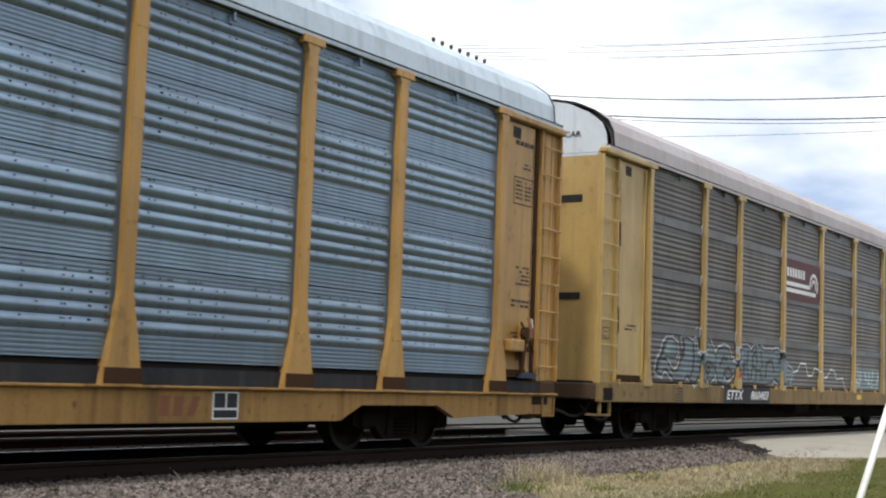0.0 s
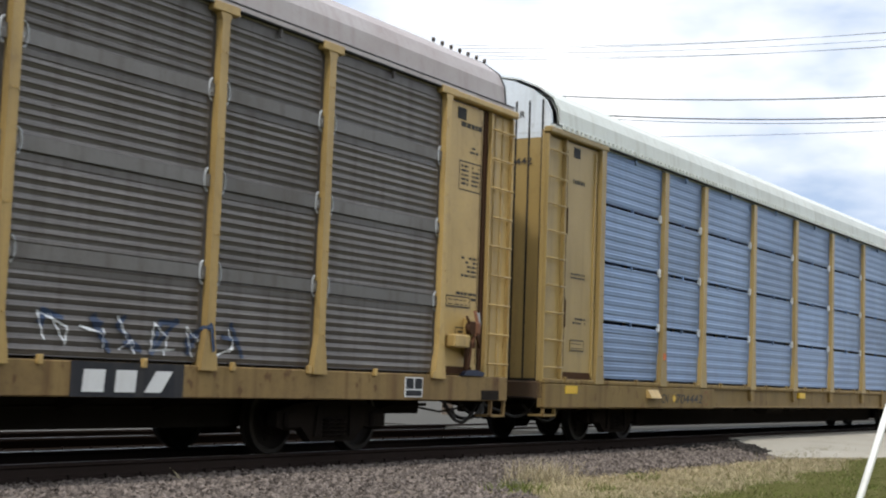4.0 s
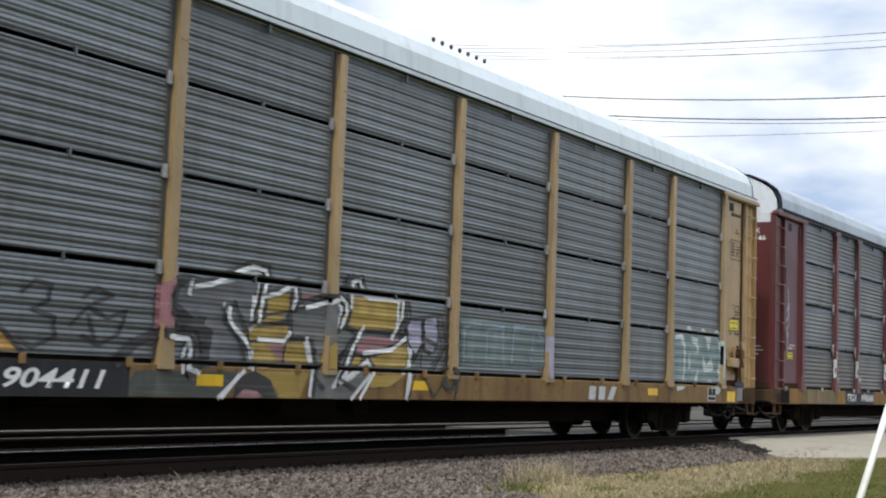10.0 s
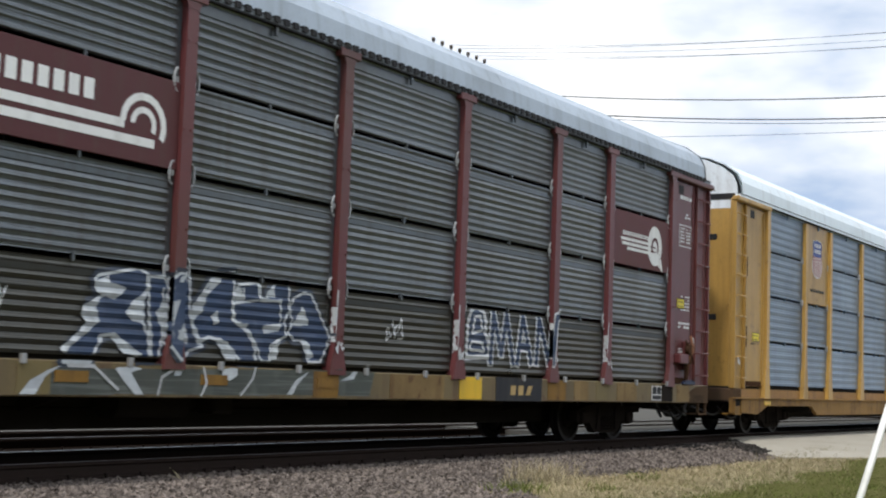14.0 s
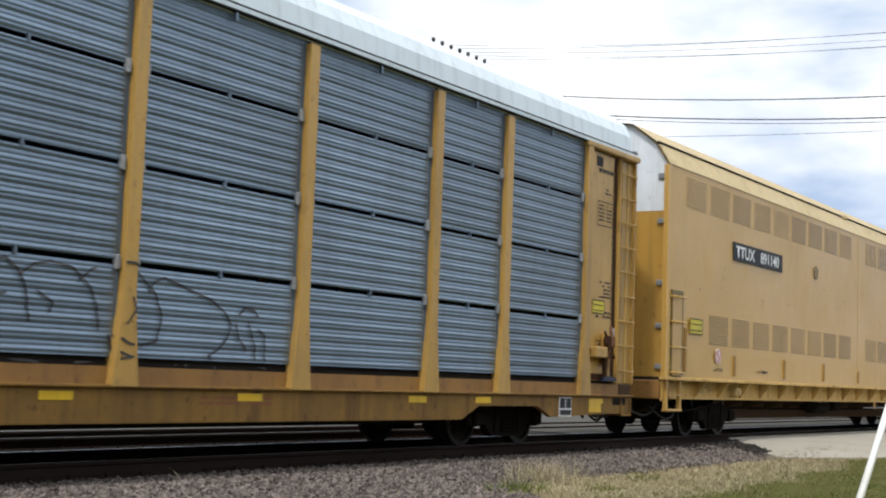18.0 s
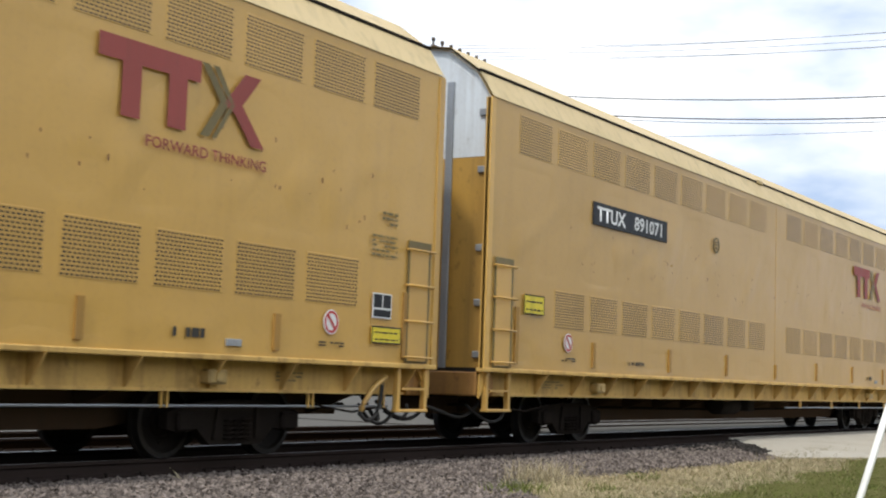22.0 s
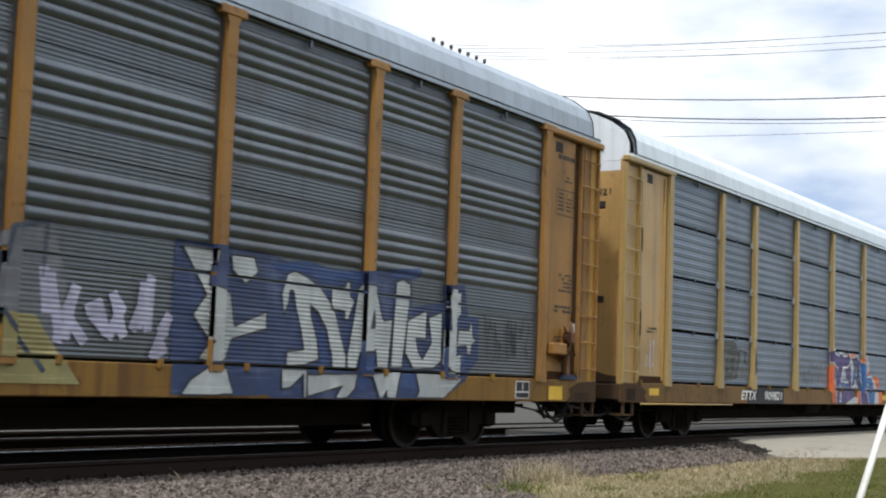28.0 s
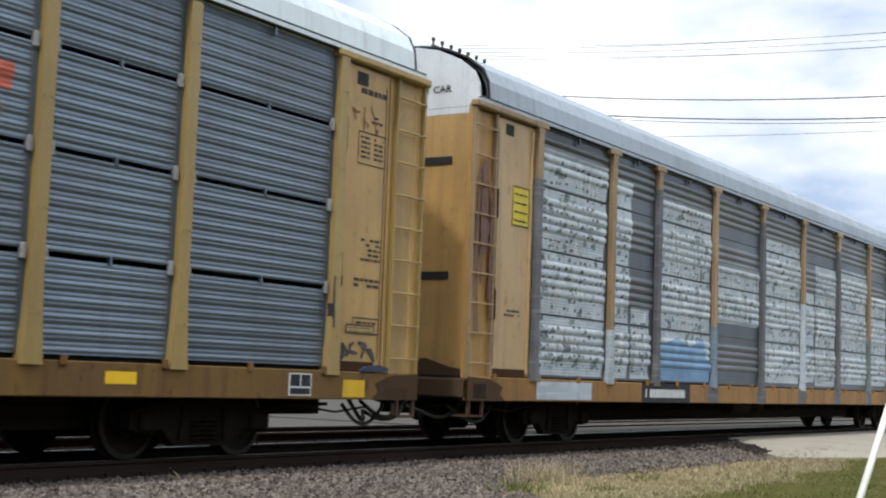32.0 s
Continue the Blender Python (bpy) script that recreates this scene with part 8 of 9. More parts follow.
patches("graffiti_light", [[(11.94, 1.79), (12.08, 1.79), (12.2, 1.61), (11.99, 1.15), (11.92, 1.47)], [(11.19, 1.61), (11.4, 1.61), (11.48, 1.34), (11.06, 1.31)], [(13.43, 1.93), (13.61, 1.79), (13.63, 1.6), (13.33, 1.43), (13.38, 1.68)], [(13.86, 1.44), (14.13, 1.33), (14.32, 1.13), (14.1, 1.11), (14.02, 1.3)], [(11.45, 0.73), (12.09, 0.88), (12.42, 0.87), (12.41, 0.71), (11.43, 0.7)], [(14.12, 1.06), (14.43, 1.05), (14.46, 0.72), (14.02, 0.72)], [(13.29, 1.24), (13.6, 1.25), (13.66, 1.17), (13.53, 1.2)], [(10.62, 1.64), (10.85, 1.62), (10.79, 1.49)], [(12.45, 1.68), (12.43, 1.41), (12.36, 1.41)], [(12.31, 1.29), (12.49, 1.14), (12.25, 1.14)], [(12.71, 1.71), (12.86, 1.43), (12.91, 1.16), (12.78, 1.28), (12.75, 1.43)]], "spray_chrome", car, 4, "pale sprayed patch")
for line in ([(10.09, 1.98), (10.11, 1.74), (10.23, 1.69), (10.48, 1.53), (10.32, 1.52), (10.33, 1.37), (10.62, 1.22), (10.49, 0.72)], [(10.12, 2.02), (10.33, 2.03), (10.67, 1.94), (10.88, 1.9), (10.91, 1.97), (11.22, 1.98), (11.25, 1.91), (11.57, 1.91), (11.54, 2.02), (11.66, 2.06), (11.97, 1.82), (11.63, 1.63), (11.21, 1.62), (11.02, 1.26), (11.68, 1.25)], [(11.0, 1.24), (10.96, 1.07), (10.95, 0.78), (10.83, 0.76), (10.82, 0.88), (10.93, 1.04)], [(12.05, 1.89), (12.53, 1.96), (12.59, 1.85), (12.83, 1.85), (13.07, 1.74), (13.11, 1.83), (13.45, 1.95), (13.61, 1.77), (13.6, 1.6), (13.19, 1.4), (13.16, 1.5)], [(13.37, 1.41), (13.86, 1.44), (14.18, 1.27), (14.3, 1.15)], [(11.9, 1.79), (11.99, 1.15), (12.19, 1.14), (12.32, 1.32), (12.56, 1.09)], [(13.05, 1.02), (13.05, 1.11), (13.2, 1.15), (13.5, 0.72)], [(12.67, 1.05), (12.76, 0.71)], [(12.73, 1.74), (12.74, 1.52), (12.93, 1.13)]):
    paintwork("graffiti_halo", stroke(line, 0.035), "spray_white", car, 5, "white sprayed outline")
for x, z1, key in ((10.221, 1.62, "spray_orange"), (13.029, 1.87, "spray_cobalt")):
    part("post_paint", Mesh().prism([(-0.134, 1.0), (0.134, 1.0), (0.125, 1.1), (0.134 - 0.05 * (z1 - 1.0) / 0.75, z1), (-0.134 + 0.05 * (z1 - 1.0) / 0.75, z1), (-0.125, 1.1)], "y", -1.5765, -1.49), key, car, "sprayed paint over a post", at=(x, 0, 0))
patches("graffiti_fill", [[(2.78, 1.95), (3.5, 1.98), (3.9, 1.7), (3.7, 1.2), (2.8, 1.12)]], "spray_moss", car, 1, "faint olive stained field")
lines(car, "graffiti_tag", [[(3.1, 1.75), (3.5, 1.82), (3.6, 1.65), (3.25, 1.55), (3.45, 1.3), (3.75, 1.35)], [(3.8, 1.78), (4.2, 1.75), (4.1, 1.55), (4.35, 1.5)], [(4.56, 1.5), (4.66, 1.62), (4.68, 1.42), (4.6, 1.3), (4.62, 1.72), (4.58, 1.85)]], 0.04, "spray_black", 2, "thin dark sprayed tag")
scribble(car, 2.9, 4.4, 1.15, 1.7, "spray_grey", 71, 0.04, 6)
scribble(car, 7.6, 9.6, 1.15, 1.7, "spray_grey", 72, 0.04, 6)
scribble(car, -0.95, -0.55, 1.2, 1.85, "clip_white", 73, 0.025, 3)
part("sill_rod", Mesh().tube([(-1.2, -1.55, 0.665), (3.3, -1.55, 0.665)], 0.014), "paint_sand", car, "thin pale rod under the sill")
scribble(car, 23.45, 24.2, 1.15, 1.4, "spray_black", 74, 0.04, 4)
scribble(car, 23.5, 24.1, 4.0, 4.4, "letter_brown", 75, 0.02, 3)
scribble(car, 23.15, 23.4, 1.5, 2.2, "spray_black", 76, 0.03, 2)
placard(car, "stencil_plate", 23.55, 24.15, 1.5, 1.62, 1.502, "paint_mustard", seed=8)

car = autorack(dict(label="autorack railcar with grey ribbed sides overpainted in white graffiti", paint="paint_taupe", sheet="panel_dull", roof="roof_grey", rib="bold", slots=False, post=(0.075, 0.12, 1.4), cap=True, reflectors=(), white_from=4.83, door="paint_honey", bay="paint_bisque", ladder="paint_clay", sill_paint="paint_rust_yellow", grimy=True, roof_depth=0.006))
couple(car, 220.19)
rng = random.Random(81)
for x0, x1, z0, z1 in ((0.1, 2.5, 1.1, 4.62), (2.78, 3.5, 1.1, 4.5), (3.5, 4.4, 1.1, 2.35), (4.72, 7.3, 1.12, 4.45), (7.55, 10.1, 2.3, 3.5), (10.35, 12.9, 1.15, 4.3), (13.15, 14.0, 1.2, 3.3), (14.0, 15.7, 1.12, 4.0), (15.95, 18.5, 1.2, 4.1), (18.8, 20.5, 1.2, 3.6), (20.7, 23.1, 1.3, 4.1)):
    left = [(x0 + rng.uniform(0, 0.06), z0 + (z1 - z0) * k / 12) for k in range(13)]
    right = [(x1 - rng.uniform(0, 0.12), z1 - (z1 - z0) * k / 12) for k in range(13)]
    patches("graffiti_fill", [left + right], "spray_worn", car, 1, "worn white sprayed field")
    gaps, runs, ticks = [], [], []
    area = (x1 - x0) * (z1 - z0)
    for k in range(int(area * 10)):
        x, z, w, h = rng.uniform(x0, x1 - 0.25), rng.uniform(z0 + 0.05, z1 - 0.3), rng.uniform(0.05, 0.24), rng.uniform(0.03, 0.16)
        gaps.append([(x, z), (x + w, z + 0.03), (x + w * 0.9, z + h), (x + 0.02, z + h * 0.8)])
    for k in range(int(area * 8)):
        x, z = rng.uniform(x0 + 0.05, x1 - 0.08), rng.uniform(z0 + 0.3, z1 - 0.05)
        runs += stroke([(x, z), (x + rng.uniform(-0.02, 0.02), z - rng.uniform(0.1, 0.4))], rng.uniform(0.02, 0.06))
    z = z0 + 0.12
    while z < z1 - 0.1:
        x = x0 + 0.1
        while x < x1 - 0.16:
            if rng.random() < 0.72:
                w, h = rng.uniform(0.03, 0.11), rng.uniform(0.025, 0.08)
                dx, dz = rng.uniform(-0.04, 0.04), rng.uniform(-0.03, 0.03)
                ticks.append([(x + dx, z + dz), (x + dx + w, z + dz + 0.01), (x + dx + w * 0.8, z + dz + h), (x + dx + 0.01, z + dz + h * 0.7)])
            x += 0.185
        z += 0.152
    for name, polys, key, layer, label in (("graffiti_gap", gaps, "spray_frost", 2, "blue-grey worn patches in the paint"), ("graffiti_run", runs, "spray_white", 3, "white drips of spray paint"), ("graffiti_tag", ticks, "spray_moss", 4, "short dark sprayed ticks")):
        if polys:
            ob = paintwork(name, polys, key, car, layer, label)
            if ob:
                tagged(ob, kind="stuff")
for b, key, z1 in ((0, "spray_lead", 4.1), (2, "spray_lead", 4.55), (4, "spray_lead", 4.6), (6, "spray_lead", 4.5), (1, "spray_worn", 1.9), (3, "spray_steel", 2.2), (5, "spray_worn", 3.0), (7, "spray_slate", 2.4)):
    part("post_paint", Mesh().prism([(-0.124, 1.0), (0.124, 1.0), (0.114, 1.1), (0.079, 1.42), (0.079, z1), (-0.079, z1), (-0.079, 1.42), (-0.114, 1.1)], "y", -1.5775, -1.49), key, car, "sprayed paint over a post", at=(BAYS[b], 0, 0))
patches("graffiti_fill", [[(4.75, 1.1), (7.2, 1.1), (7.3, 1.5), (7.0, 1.55), (6.9, 1.95), (6.2, 1.75), (5.6, 1.9), (4.8, 1.75)]], "spray_sky", car, 5, "pale blue sprayed patch")
patches("graffiti_fill", [rect(0.1, 2.0, 0.72, 1.0)], "spray_worn", car, 1, "worn white sprayed field")
patches("scuff", [[(b - 0.32, 0.71), (b + 0.28, 0.71), (b + 0.24, 1.03), (b - 0.26, 1.03)] for b in BAYS[3:9]], "spray_lead", car, 1, "dark paint on the sill below a post")
board(car, 4.0, 6.2, (), (), ())
stencil_bars(car, 4.15, 0.78, 1.8, 1, 1.542, "letter_white", 0.15, 0.03, 82)
scribble(car, -1.75, -1.3, 1.5, 4.4, "spray_brown", 83, 0.06, 4)
placard(car, "yellow_sign", -0.75, -0.25, 3.3, 3.9, 1.502, "sign_yellow", bars=4, label="yellow notice")

# ---------- ground ----------


def ground_z(x, y):
    """Height of the trackside: level bed, shoulder falling to the lawn, level yard beyond the track."""
    stops = ((-40.0, -0.75), (-9.0, -0.62), (-5.5, -0.47), (-3.2, -0.31), (-1.6, -0.20), (1.6, -0.20), (3.0, -0.21), (5.2, -0.20), (5.9, -0.1), (60.0, -0.1))
    if y <= stops[0][0]:
        z = stops[0][1]
    elif y >= stops[-1][0]:
        z = stops[-1][1]
    else:
        for (a, za), (b, zb) in zip(stops, stops[1:]):
            if a <= y <= b:
                z = za + (zb - za) * (y - a) / (b - a)
    road = max(0.0, min(1.0, (x - 24.0) / 6.0)) * max(0.0, min(1.0, (62.0 - x) / 6.0))
    if y < 1.6:
        z += road * max(0.0, -0.14 - z) * 0.6
    return z


def build_ground():
    xs = [-3000, -600, -200, -80, -40] + [-20 + 1.0 * k for k in range(92)] + [80, 100, 140, 220, 600, 3000]
    ys = [-3000, -600, -150, -60, -30, -20] + [-14 + 0.4 * k for k in range(51)] + [8, 12, 18, 30, 60, 150, 600, 3000]
    m = Mesh()
    near = lambda x, y: -20 < x < 70 and -13 < y < 6 and abs(y) > 1.0
    vs = [(x, y, ground_z(x, y) + (0.035 * noise.noise((x * 1.3, y * 1.3, 0)) if near(x, y) else 0)) for x in xs for y in ys]
    n = len(ys)
    m.add(vs, [(i * n + j, (i + 1) * n + j, (i + 1) * n + j + 1, i * n + j + 1) for i in range(len(xs) - 1) for j in range(n - 1)], True)
    ob = new("ground", m.data("ground", "ground"))
    tagged(ob, "trackside ground of ballast, soil and lawn", "ground", kind="structure")


build_ground()

# concrete road over the track, its near corner broken away
ROAD_EDGE = ((-0.87, 28.4), (-1.6, 27.0), (-3.2, 24.9), (-4.3, 28.1), (-9.0, 40.0), (-14.0, 46.0))


def road_left(y):
    for (a, xa), (b, xb) in zip(ROAD_EDGE, ROAD_EDGE[1:]):
        if b <= y <= a:
            return xa + (xb - xa) * (y - a) / (b - a)
    return 999.0


m = Mesh()
ys = [-0.87 - 0.2 * k for k in range(66)]
for top in (0, 1):
    m.add([(x, y, -0.06 - 0.04 * (-0.87 - y) - 0.25 * top - (0.09 if i == 0 and y < -1.2 else 0)) for y in ys for i, x in enumerate((road_left(y) + 0.2 * noise.noise((y * 2.0, 1, 1)), road_left(y) + 0.9 + 0.4 * noise.noise((y * 1.5, 3, 1)), 48.0, 70.0))], [(4 * i + j, 4 * i + j + 1, 4 * i + j + 5, 4 * i + j + 4) for i in range(65) for j in (0, 1, 2)])
n = 66 * 4
m.f += [(4 * i, 4 * i + 4, n + 4 * i + 4, n + 4 * i) for i in range(65)]
m.smooth += [False] * 65
road = new("road", m.data("road", "concrete"))
tagged(road, "pale worn concrete road at the level crossing", "road", kind="structure")
far_road = new("road", Mesh().box(25.4, 58.0, 0.98, 60.0, -0.4, -0.04).data("road", "lane_asphalt"))
tagged(far_road, "grey worn road beyond the track", "road", kind="structure")
lane = new("pavement", Mesh().box(-60.0, 25.35, 5.65, 9.5, -0.4, -0.07).data("pavement", "lane_asphalt"))
tagged(lane, "pale service road running along the far side of the track", "road", kind="structure")

# ---------- track ----------
RAIL_PROFILE = [(-0.07, -0.17), (0.07, -0.17), (0.07, -0.155), (0.012, -0.135), (0.009, -0.05), (0.036, -0.035), (0.036, -0.006), (0.028, 0.0), (-0.028, 0.0), (-0.036, -0.006), (-0.036, -0.035), (-0.009, -0.05), (-0.012, -0.135), (-0.07, -0.155)]
plate_data = Mesh().box(-0.1, 0.1, -0.17, 0.17, -0.19, -0.168, 0.006).data("tie_plate", "rail_rust")
spike_data = Mesh().box(-0.014, 0.014, -0.014, 0.014, -0.17, -0.135, 0.004).box(-0.02, 0.02, -0.02, 0.02, -0.135, -0.122).data("spike", "rail_rust")
for y, group in ((-0.753, "rails of the track"), (0.753, "rails of the track"), (2.997, "rails of the second track"), (4.503, "rails of the second track")):
    rail = thing("rail", "rusty steel rail with a polished head, spiked to wooden ties", "rail", group)
    part("rail_body", Mesh().prism([(y + a, b) for a, b in RAIL_PROFILE], "x", -150, 400), "rail_rust", rail)
    part("running_surface", Mesh().box(-150, 400, y - 0.024, y + 0.024, 0.0005, 0.003), "rail_head" if 0 < y < 1 else "rail_head_dull", rail, "worn running surface")
    for k in range(110 if y < 1 else 40):
        x = -8 + 0.51 * k if y < 1 else 5 + 0.51 * k
        part("tie_plate", plate_data, None, rail, at=(x, y, 0))
        for s in (-1, 1):
            part("spike", spike_data, None, rail, at=(x + 0.05 * s, y + s * 0.1, 0))
tie_data = Mesh().box(-0.115, 0.115, -1.3, 1.3, -0.36, -0.186, 0.012).data("tie", "tie_wood")
for k in range(150):
    t = new("railway_tie", tie_data)
    x, y = (-8 + 0.51 * k, 0.0) if k < 110 else (5 + 0.51 * (k - 110), 3.75)
    t.matrix_basis = pose(x, y + random.uniform(-0.04, 0.04), 0, 0, 0, random.uniform(-1, 1))
    tagged(t, "weathered creosoted wooden tie bedded in ballast", "railway tie", "ties of the track" if k < 110 else "ties of the second track")


def stones(name, count, region, sizes, material, seed, label, lift=0.3):
    """Loose broken stone as one scatter."""
    rng = np.random.RandomState(seed)
    base = np.array([(1, 0, 0), (-1, 0, 0), (0, 1, 0), (0, -1, 0), (0, 0, 1), (0, 0, -1)], float)
    tris = np.array([(0, 2, 4), (2, 1, 4), (1, 3, 4), (3, 0, 4), (2, 0, 5), (1, 2, 5), (3, 1, 5), (0, 3, 5)])
    vs, fs = [], []
    made = 0
    while made < count:
        x, y = region(rng)
        r = rng.uniform(*sizes)
        p = base * (r * rng.uniform(0.6, 1.15, (6, 1))) * np.array((1, 1, 0.75))
        a, b = rng.uniform(0, 6.28, 2)
        ca, sa, cb, sb = math.cos(a), math.sin(a), math.cos(b), math.sin(b)
        p = p @ np.array([(ca, -sa, 0), (sa, ca, 0), (0, 0, 1)]) @ np.array([(1, 0, 0), (0, cb, -sb), (0, sb, cb)])
        p += (x, y, ground_z(x, y) + r * lift)
        vs.append(p)
        fs.append(tris + 6 * made)
        made += 1
    me = bpy.data.meshes.new(name)
    me.from_pydata(np.concatenate(vs).tolist(), [], np.concatenate(fs).tolist())
    me.materials.append(M[material])
    return tagged(new(name, me), label, "ballast", kind="stuff")


def near_shoulder(rng):
    while True:
        x = 5 + 27 * rng.rand() ** 1.4
        y = rng.uniform(-4.9, -0.86)
        if y > max(-4.6, min(-3.2, -4.6 + 0.9 * (x - 13.5))) + 0.5 * rng.rand():
            return x, y


stones("ballast_shoulder", 40000, near_shoulder, (0.018, 0.048), "stone", 1, "grey-pink broken stone ballast beside the near rail")
stones("ballast_bed", 9000, lambda r: (5 + 35 * r.rand(), r.uniform(-0.66, 0.66)), (0.02, 0.04), "dark_ballast", 2, "broken stone ballast between the rails", 0.0)
stones("ballast_far", 5000, lambda r: (5 + 24 * r.rand(), r.uniform(0.85, 5.5)), (0.02, 0.045), "dark_ballast", 3, "broken stone ballast beyond the far rail", 0.1)


def blades(name, count, region, height, width, material, seed, label, category="grass", bend=0.6):
    """Upright bent blades as one scatter."""
    rng = np.random.RandomState(seed)
    vs, fs = [], []
    for k in range(count):
        x, y = region(rng)
        h, a = rng.uniform(*height), rng.uniform(0, 6.28)
        w = width * rng.uniform(0.6, 1.3)
        dx, dy = math.cos(a) * w, math.sin(a) * w
        lx, ly = rng.normal(0, bend * h, 2)
        z = ground_z(x, y) - 0.02
        vs += [(x - dx, y - dy, z), (x + dx, y + dy, z), (x + lx * .4 - dx * .7, y + ly * .4 - dy * .7, z + h * .6), (x + lx * .4 + dx * .7, y + ly * .4 + dy * .7, z + h * .6), (x + lx, y + ly, z + h)]
        fs += [(5 * k, 5 * k + 1, 5 * k + 3, 5 * k + 2), (5 * k + 2, 5 * k + 3, 5 * k + 4)]
    me = bpy.data.meshes.new(name)
    me.from_pydata(vs, [], fs)
    me.materials.append(M[material])
    return tagged(new(name, me), label, category, kind="stuff")


def lawn_edge(x):
    """Where the green lawn gives way to dry grass, nearer to the track as it runs to the road."""
    return -4.62 + 0.088 * (x - 16.0) + 0.42 * noise.noise((x * 0.55, 2.0, 8))


def lawn(rng):
    while True:
        x, y = 13.6 + 22 * rng.rand() ** 1.3, rng.uniform(-8.5, -3.3)
        if y < lawn_edge(x) + 0.55 * rng.normal() * rng.rand() + 0.3 * noise.noise((x * 1.3, y * 0.9, 5)) and x < road_left(y) - 0.15:
            return x, y


def verge(rng):
    """Dry grass between the ballast and the lawn, thin towards both."""
    while True:
        x = 13.9 + 15 * rng.rand() ** 1.25
        lo, hi = lawn_edge(x) - 0.25, -3.2 + 0.22 * noise.noise((x * 0.9, 1.0, 3)) + 0.3 * (x < 17.0)
        y = rng.uniform(lo, hi) + rng.normal(0, 0.12)
        if x < road_left(y) + 0.1 and x > 13.4 + 1.6 * (y + 4.2) + 0.6 * rng.rand() and rng.rand() < 0.3 + 0.7 * (noise.noise((x * 0.9, y * 1.3, 3)) > -0.1):
            return x, y


blades("lawn", 34000, lawn, (0.02, 0.065), 0.007, "grass_green", 11, "short green lawn beside the track")
blades("dry_lawn", 10000, lawn, (0.02, 0.06), 0.006, "hay", 12, "dry straw in the lawn")
blades("dry_grass", 34000, verge, (0.02, 0.085), 0.006, "straw", 13, "dry yellow grass along the ballast edge")
blades("dry_grass", 1400, verge, (0.03, 0.09), 0.008, "grass_green", 18, "green blades among the dry grass")
blades("tall_stalks", 420, lambda r: (15.95 + r.normal(0, 0.42), -3.0 + r.normal(0, 0.16)), (0.1, 0.34), 0.005, "straw", 14, "tuft of tall dry stalks")
blades("tall_stalks", 500, lambda r: (26.3 + r.normal(0, 0.8), -3.25 + r.normal(0, 0.14)), (0.06, 0.2), 0.006, "hay", 19, "dull dry weeds along the road's edge")
blades("weed_tuft", 200, lambda r: (14.5 + r.normal(0, 0.25), -3.45 + r.normal(0, 0.15)), (0.06, 0.18), 0.007, "grass_green", 15, "low green weed")
blades("weed_tuft", 110, lambda r: (17.9 + r.normal(0, 0.2), -3.55 + r.normal(0, 0.1)), (0.05, 0.15), 0.007, "grass_green", 20, "low green weed")
blades("weed_tuft", 90, lambda r: (15.8 + r.normal(0, 0.2), -3.95 + r.normal(0, 0.1)), (0.05, 0.15), 0.007, "grass_green", 21, "low green weed")
blades("weed_tuft", 14, lambda r: (11.0 + r.normal(0, 0.03), -1.25 + r.normal(0, 0.03)), (0.06, 0.17), 0.005, "straw", 16, "single dry weed in the ballast")
blades("weed_tuft", 40, lambda r: (10 + 16 * r.rand(), -1.1 + r.normal(0, 0.1)), (0.03, 0.08), 0.006, "grass_green", 17, "sparse small weeds at the rail's foot")


# unseen woods behind the camera, added to darken low reflections on the cars
def far_woods():
    rng = np.random.RandomState(31)
    vs, fs = [], []
    for k in range(110):
        x, y = -180 + 2.5 * k + rng.uniform(-2, 2), -56 + rng.uniform(-5, 5)
        top, wide = rng.uniform(9, 15), rng.uniform(3.0, 5.0)
        for j in range(150):
            u = rng.normal(0, 1, 3)
            u /= np.linalg.norm(u)
            r = rng.uniform(0.55, 1.08)
            c = np.array((x + u[0] * wide * r, y + u[1] * wide * r, max(0.2, top * 0.55 + u[2] * top * 0.45 * r)))
            a, b = rng.normal(0, 0.8, 3), rng.normal(0, 0.8, 3)
            n = len(vs)
            vs += [tuple(c - a), tuple(c + b), tuple(c + a), tuple(c - b)]
            fs.append((n, n + 1, n + 2, n + 3))
        n = len(vs)
        vs += [(x - 0.25, y, -0.8), (x + 0.25, y, -0.8), (x, y + 0.3, -0.8), (x, y, top * 0.7)]
        fs += [(n, n + 1, n + 3), (n + 1, n + 2, n + 3), (n + 2, n, n + 3)]
    me = bpy.data.meshes.new("far_woods")
    me.from_pydata(vs, [], fs)
    me.materials.append(M["foliage"])
    tagged(new("far_woods", me), "unseen belt of leafy trees, added to darken low reflections on the cars", "woods", kind="stuff")


far_woods()

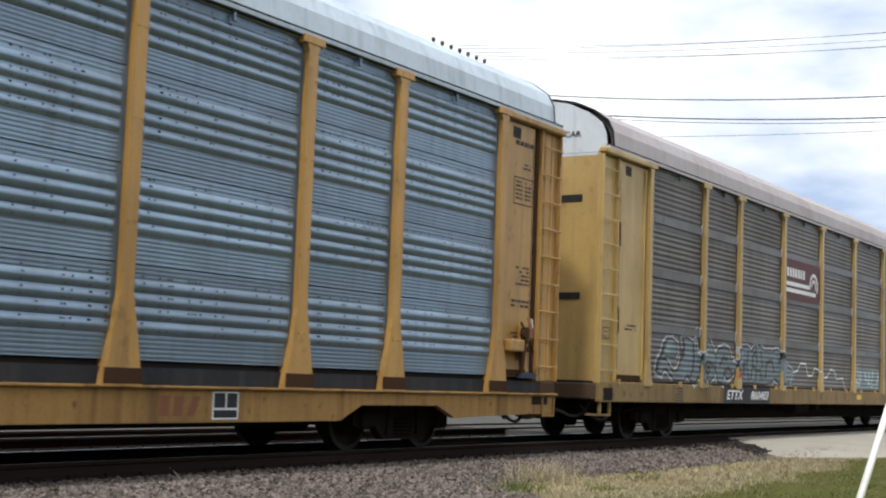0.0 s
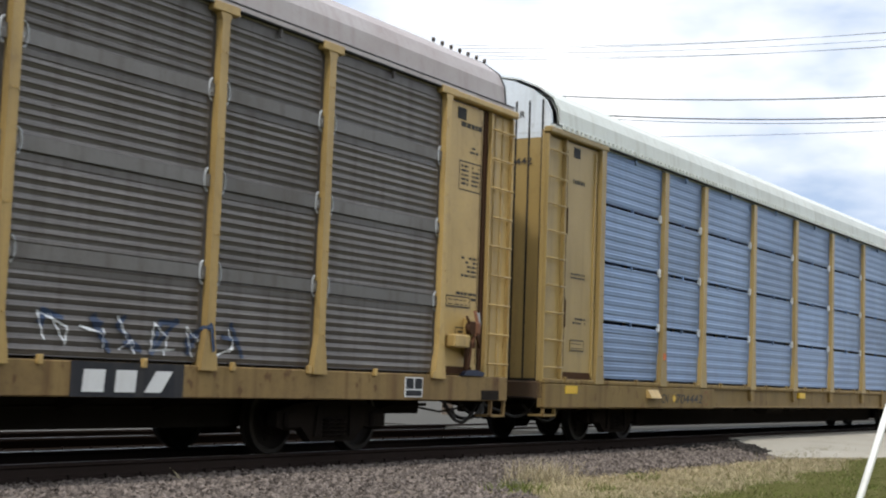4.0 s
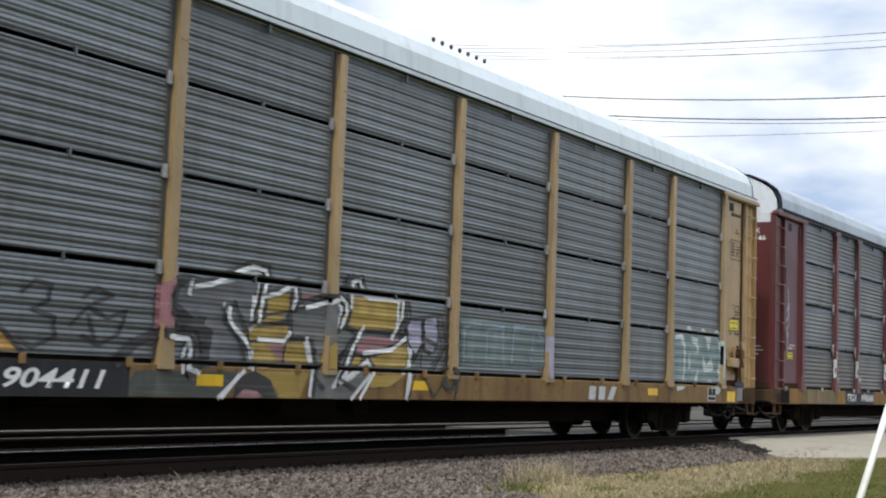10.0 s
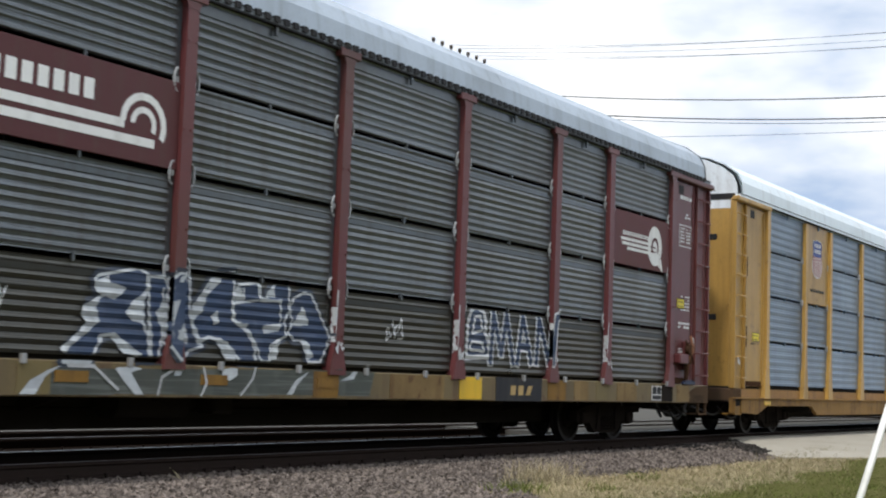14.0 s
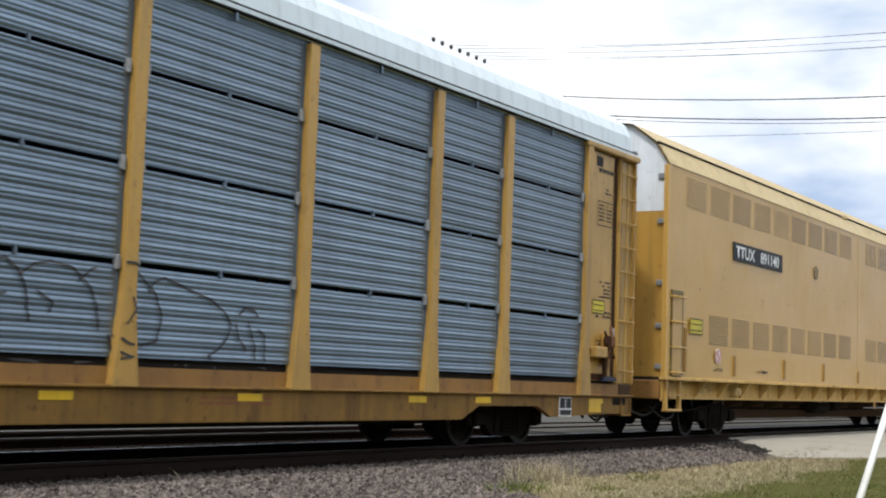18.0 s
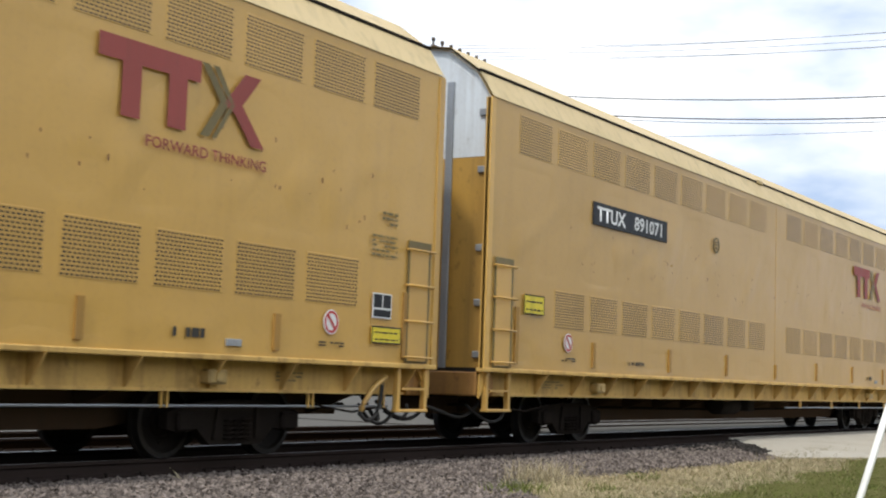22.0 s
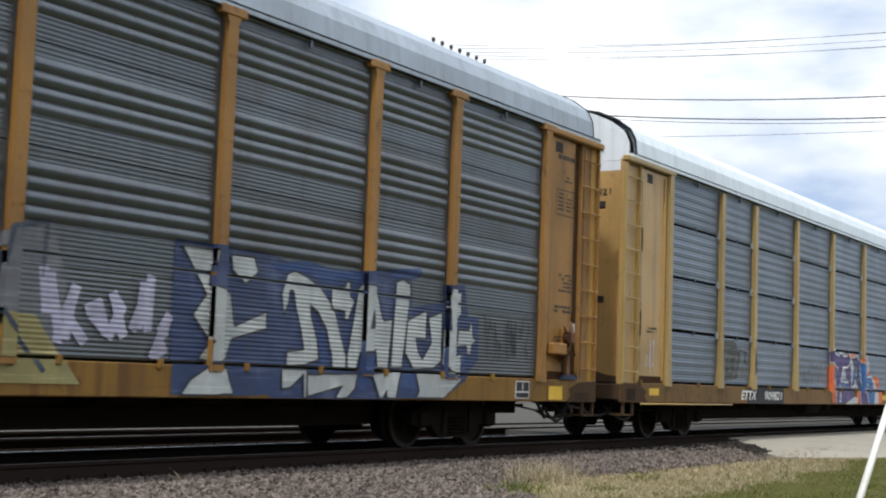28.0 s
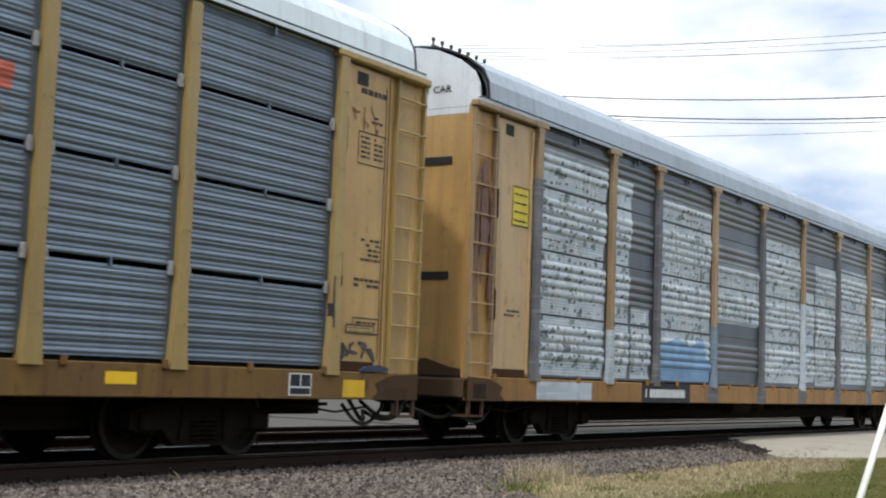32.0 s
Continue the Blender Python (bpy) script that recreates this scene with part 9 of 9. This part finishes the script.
# broken asphalt at the edge of the crossing
rng = random.Random(7)
for k in range(230):
    if k < 110:
        y = -0.98 - 1.7 * rng.random()
        x = road_left(y) - 0.75 * rng.random() ** 1.5 + 0.2
    else:
        y = -0.95 - 1.0 * rng.random() ** 1.4
        x = rng.gauss(25.6, 1.2)
    r = rng.uniform(0.03, 0.1) if k < 110 else rng.uniform(0.025, 0.075)
    m = Mesh()
    n = rng.randint(5, 7)
    ring = [(r * rng.uniform(.7, 1.15) * math.cos(6.283 * i / n), r * rng.uniform(.6, 1.0) * math.sin(6.283 * i / n)) for i in range(n)]
    h = rng.uniform(0.012, 0.04)
    m.add([(a, b, -0.06) for a, b in ring] + [(a * .8, b * .8, h * rng.uniform(.7, 1.1)) for a, b in ring], [tuple(range(n - 1, -1, -1)), tuple(range(n, 2 * n))] + [(i, (i + 1) % n, n + (i + 1) % n, n + i) for i in range(n)])
    c = new("asphalt_chunk", m.data("asphalt_chunk", "asphalt_lump"))
    c.matrix_basis = pose(x, y, ground_z(x, y) + 0.025 + (0.05 * rng.random() if k < 110 else 0.0), rng.uniform(-22, 22), rng.uniform(-22, 22), 0)
    tagged(c, "broken lump of dark asphalt beside the road edge", "asphalt", "broken asphalt lumps")

# leaning white guard pole on the lawn
guard = thing("guard_pole", "leaning white plastic guard pole on the lawn", "pole")
A, B = Vector((15.821, -7.15, -0.201)), Vector((16.932, -7.15, 0.733))
A, B = A - (B - A) * 0.42, A + (B - A) * 2.6
part("tube", Mesh().tube([A, A.lerp(B, .5), B], 0.042, 14), "pole_white", guard)
part("cap", Mesh().tube([B, B + (B - A).normalized() * 0.03], 0.046, 14), "pole_white", guard)

# utility line across the track
POLE = Vector((33.6, 9.6, 0))


def build_pole(name, base, top):
    p = thing(name, "weathered wooden utility pole with a crossarm", "utility pole", "utility poles")
    m = Mesh()
    n = 12
    prof = [(0.17, -0.5), (0.16, 3.0), (0.12, top - 0.32)]
    m.add([(base.x + r * math.cos(6.283 * k / n), base.y + r * math.sin(6.283 * k / n), z) for r, z in prof for k in range(n)], [(i * n + k, i * n + (k + 1) % n, (i + 1) * n + (k + 1) % n, (i + 1) * n + k) for i in range(2) for k in range(n)], True)
    part("shaft", m, "pole_wood", p)
    part("crossarm", Mesh().box(base.x - 1.5, base.x + 1.5, base.y - 0.05, base.y + 0.05, top - 0.40, top - 0.31, 0.01), "pole_wood", p)
    for k in range(7):
        x = base.x - 1.44 + 0.48 * k
        part("insulator", Mesh().tube([(x, base.y, top - 0.31), (x, base.y, top - 0.2)], 0.03, 8).tube([(x, base.y, top - 0.2), (x, base.y, top - 0.1)], 0.055, 8), "insulator", p)
    return p


build_pole("utility_pole", POLE, 10.84)
END = Vector((33.8, -24.0, 0))
build_pole("utility_pole", END, 10.7)


def wire(x0, z0, x1, z1, sag, r, label):
    pts = []
    for k in range(33):
        t = k / 32
        pts.append((x0 + (x1 - x0) * t, POLE.y + (END.y - POLE.y) * t, z0 + (z1 - z0) * t - sag * 4 * t * (1 - t)))
    ob = new("overhead_wire", Mesh().tube(pts, r, 5).data("overhead_wire", "wire"))
    tagged(ob, label, "wire", "overhead wires")


for k in (2, 3, 4, 5, 6):
    wire(POLE.x - 1.44 + 0.48 * k, 10.74, END.x - 1.44 + 0.48 * k, 10.74, 0.9 + 0.07 * (k % 3), 0.0055, "thin dark overhead power wire")
wire(POLE.x, 9.52, END.x, 9.78, 1.42, 0.016, "dark sagging overhead cable")
wire(POLE.x, 9.08, END.x, 9.34, 1.52, 0.018, "thick dark overhead cable")
wire(POLE.x, 9.0, END.x, 9.26, 1.55, 0.009, "dark sagging overhead cable")
wire(POLE.x, 8.14, END.x, 8.14, 0.76, 0.006, "thin dark overhead wire")

# ---------- movement ----------
# Way of the train along the track at every fourth second (metres); it gathers speed slowly. The hold near 13 s is a
# timing jump, fitted to the camera's view.
WAY = (52.882, 22.743, -7.660, -38.742, -70.250, -102.788, -135.611, -168.682, -202.140)
VIEW_STEP = 0.251


def way_curve():
    k, h = len(WAY), 4.0
    a, b = np.zeros((k, k)), np.zeros(k)
    a[0, 0] = a[-1, -1] = 1
    for i in range(1, k - 1):
        a[i, i - 1:i + 2] = (1, 4, 1)
        b[i] = 6 * (WAY[i - 1] - 2 * WAY[i] + WAY[i + 1]) / h / h
    return np.linalg.solve(a, b)


BEND = way_curve()


def way(t):
    h = 4.0
    i = min(int(t // h), len(WAY) - 2)
    u = t - i * h
    a, b = (BEND[i + 1] - BEND[i]) / 6 / h, BEND[i] / 2
    c = (WAY[i + 1] - WAY[i]) / h - h * (2 * BEND[i] + BEND[i + 1]) / 6
    return float(((a * u + b) * u + c) * u + WAY[i]) + VIEW_STEP * max(0.0, min(1.0, (t - 13.0) / 0.2))


def motions():
    times = [float(t) for t in range(33)] + [12.8, 13.1, 13.2, 13.4]
    times.sort()
    place = {}
    for car, x in TRAIN:
        place[car] = x
        walk(car, [(t, Matrix.Translation((x + way(t), 0, 0))) for t in times])
    for w, car, x in WHEELSETS:
        spot = w.location.copy()
        rows = []
        for f in range(0, 961, 2):
            t = f / 30
            at = place[car] + x + way(t)
            if f in (0, 960) or 4 < at < 70:
                rows.append((t, Matrix.Translation(spot) @ Matrix.Rotation(math.fmod(way(t) / WHEEL, 2 * math.pi), 4, "Y")))
        walk(w, rows)


motions()
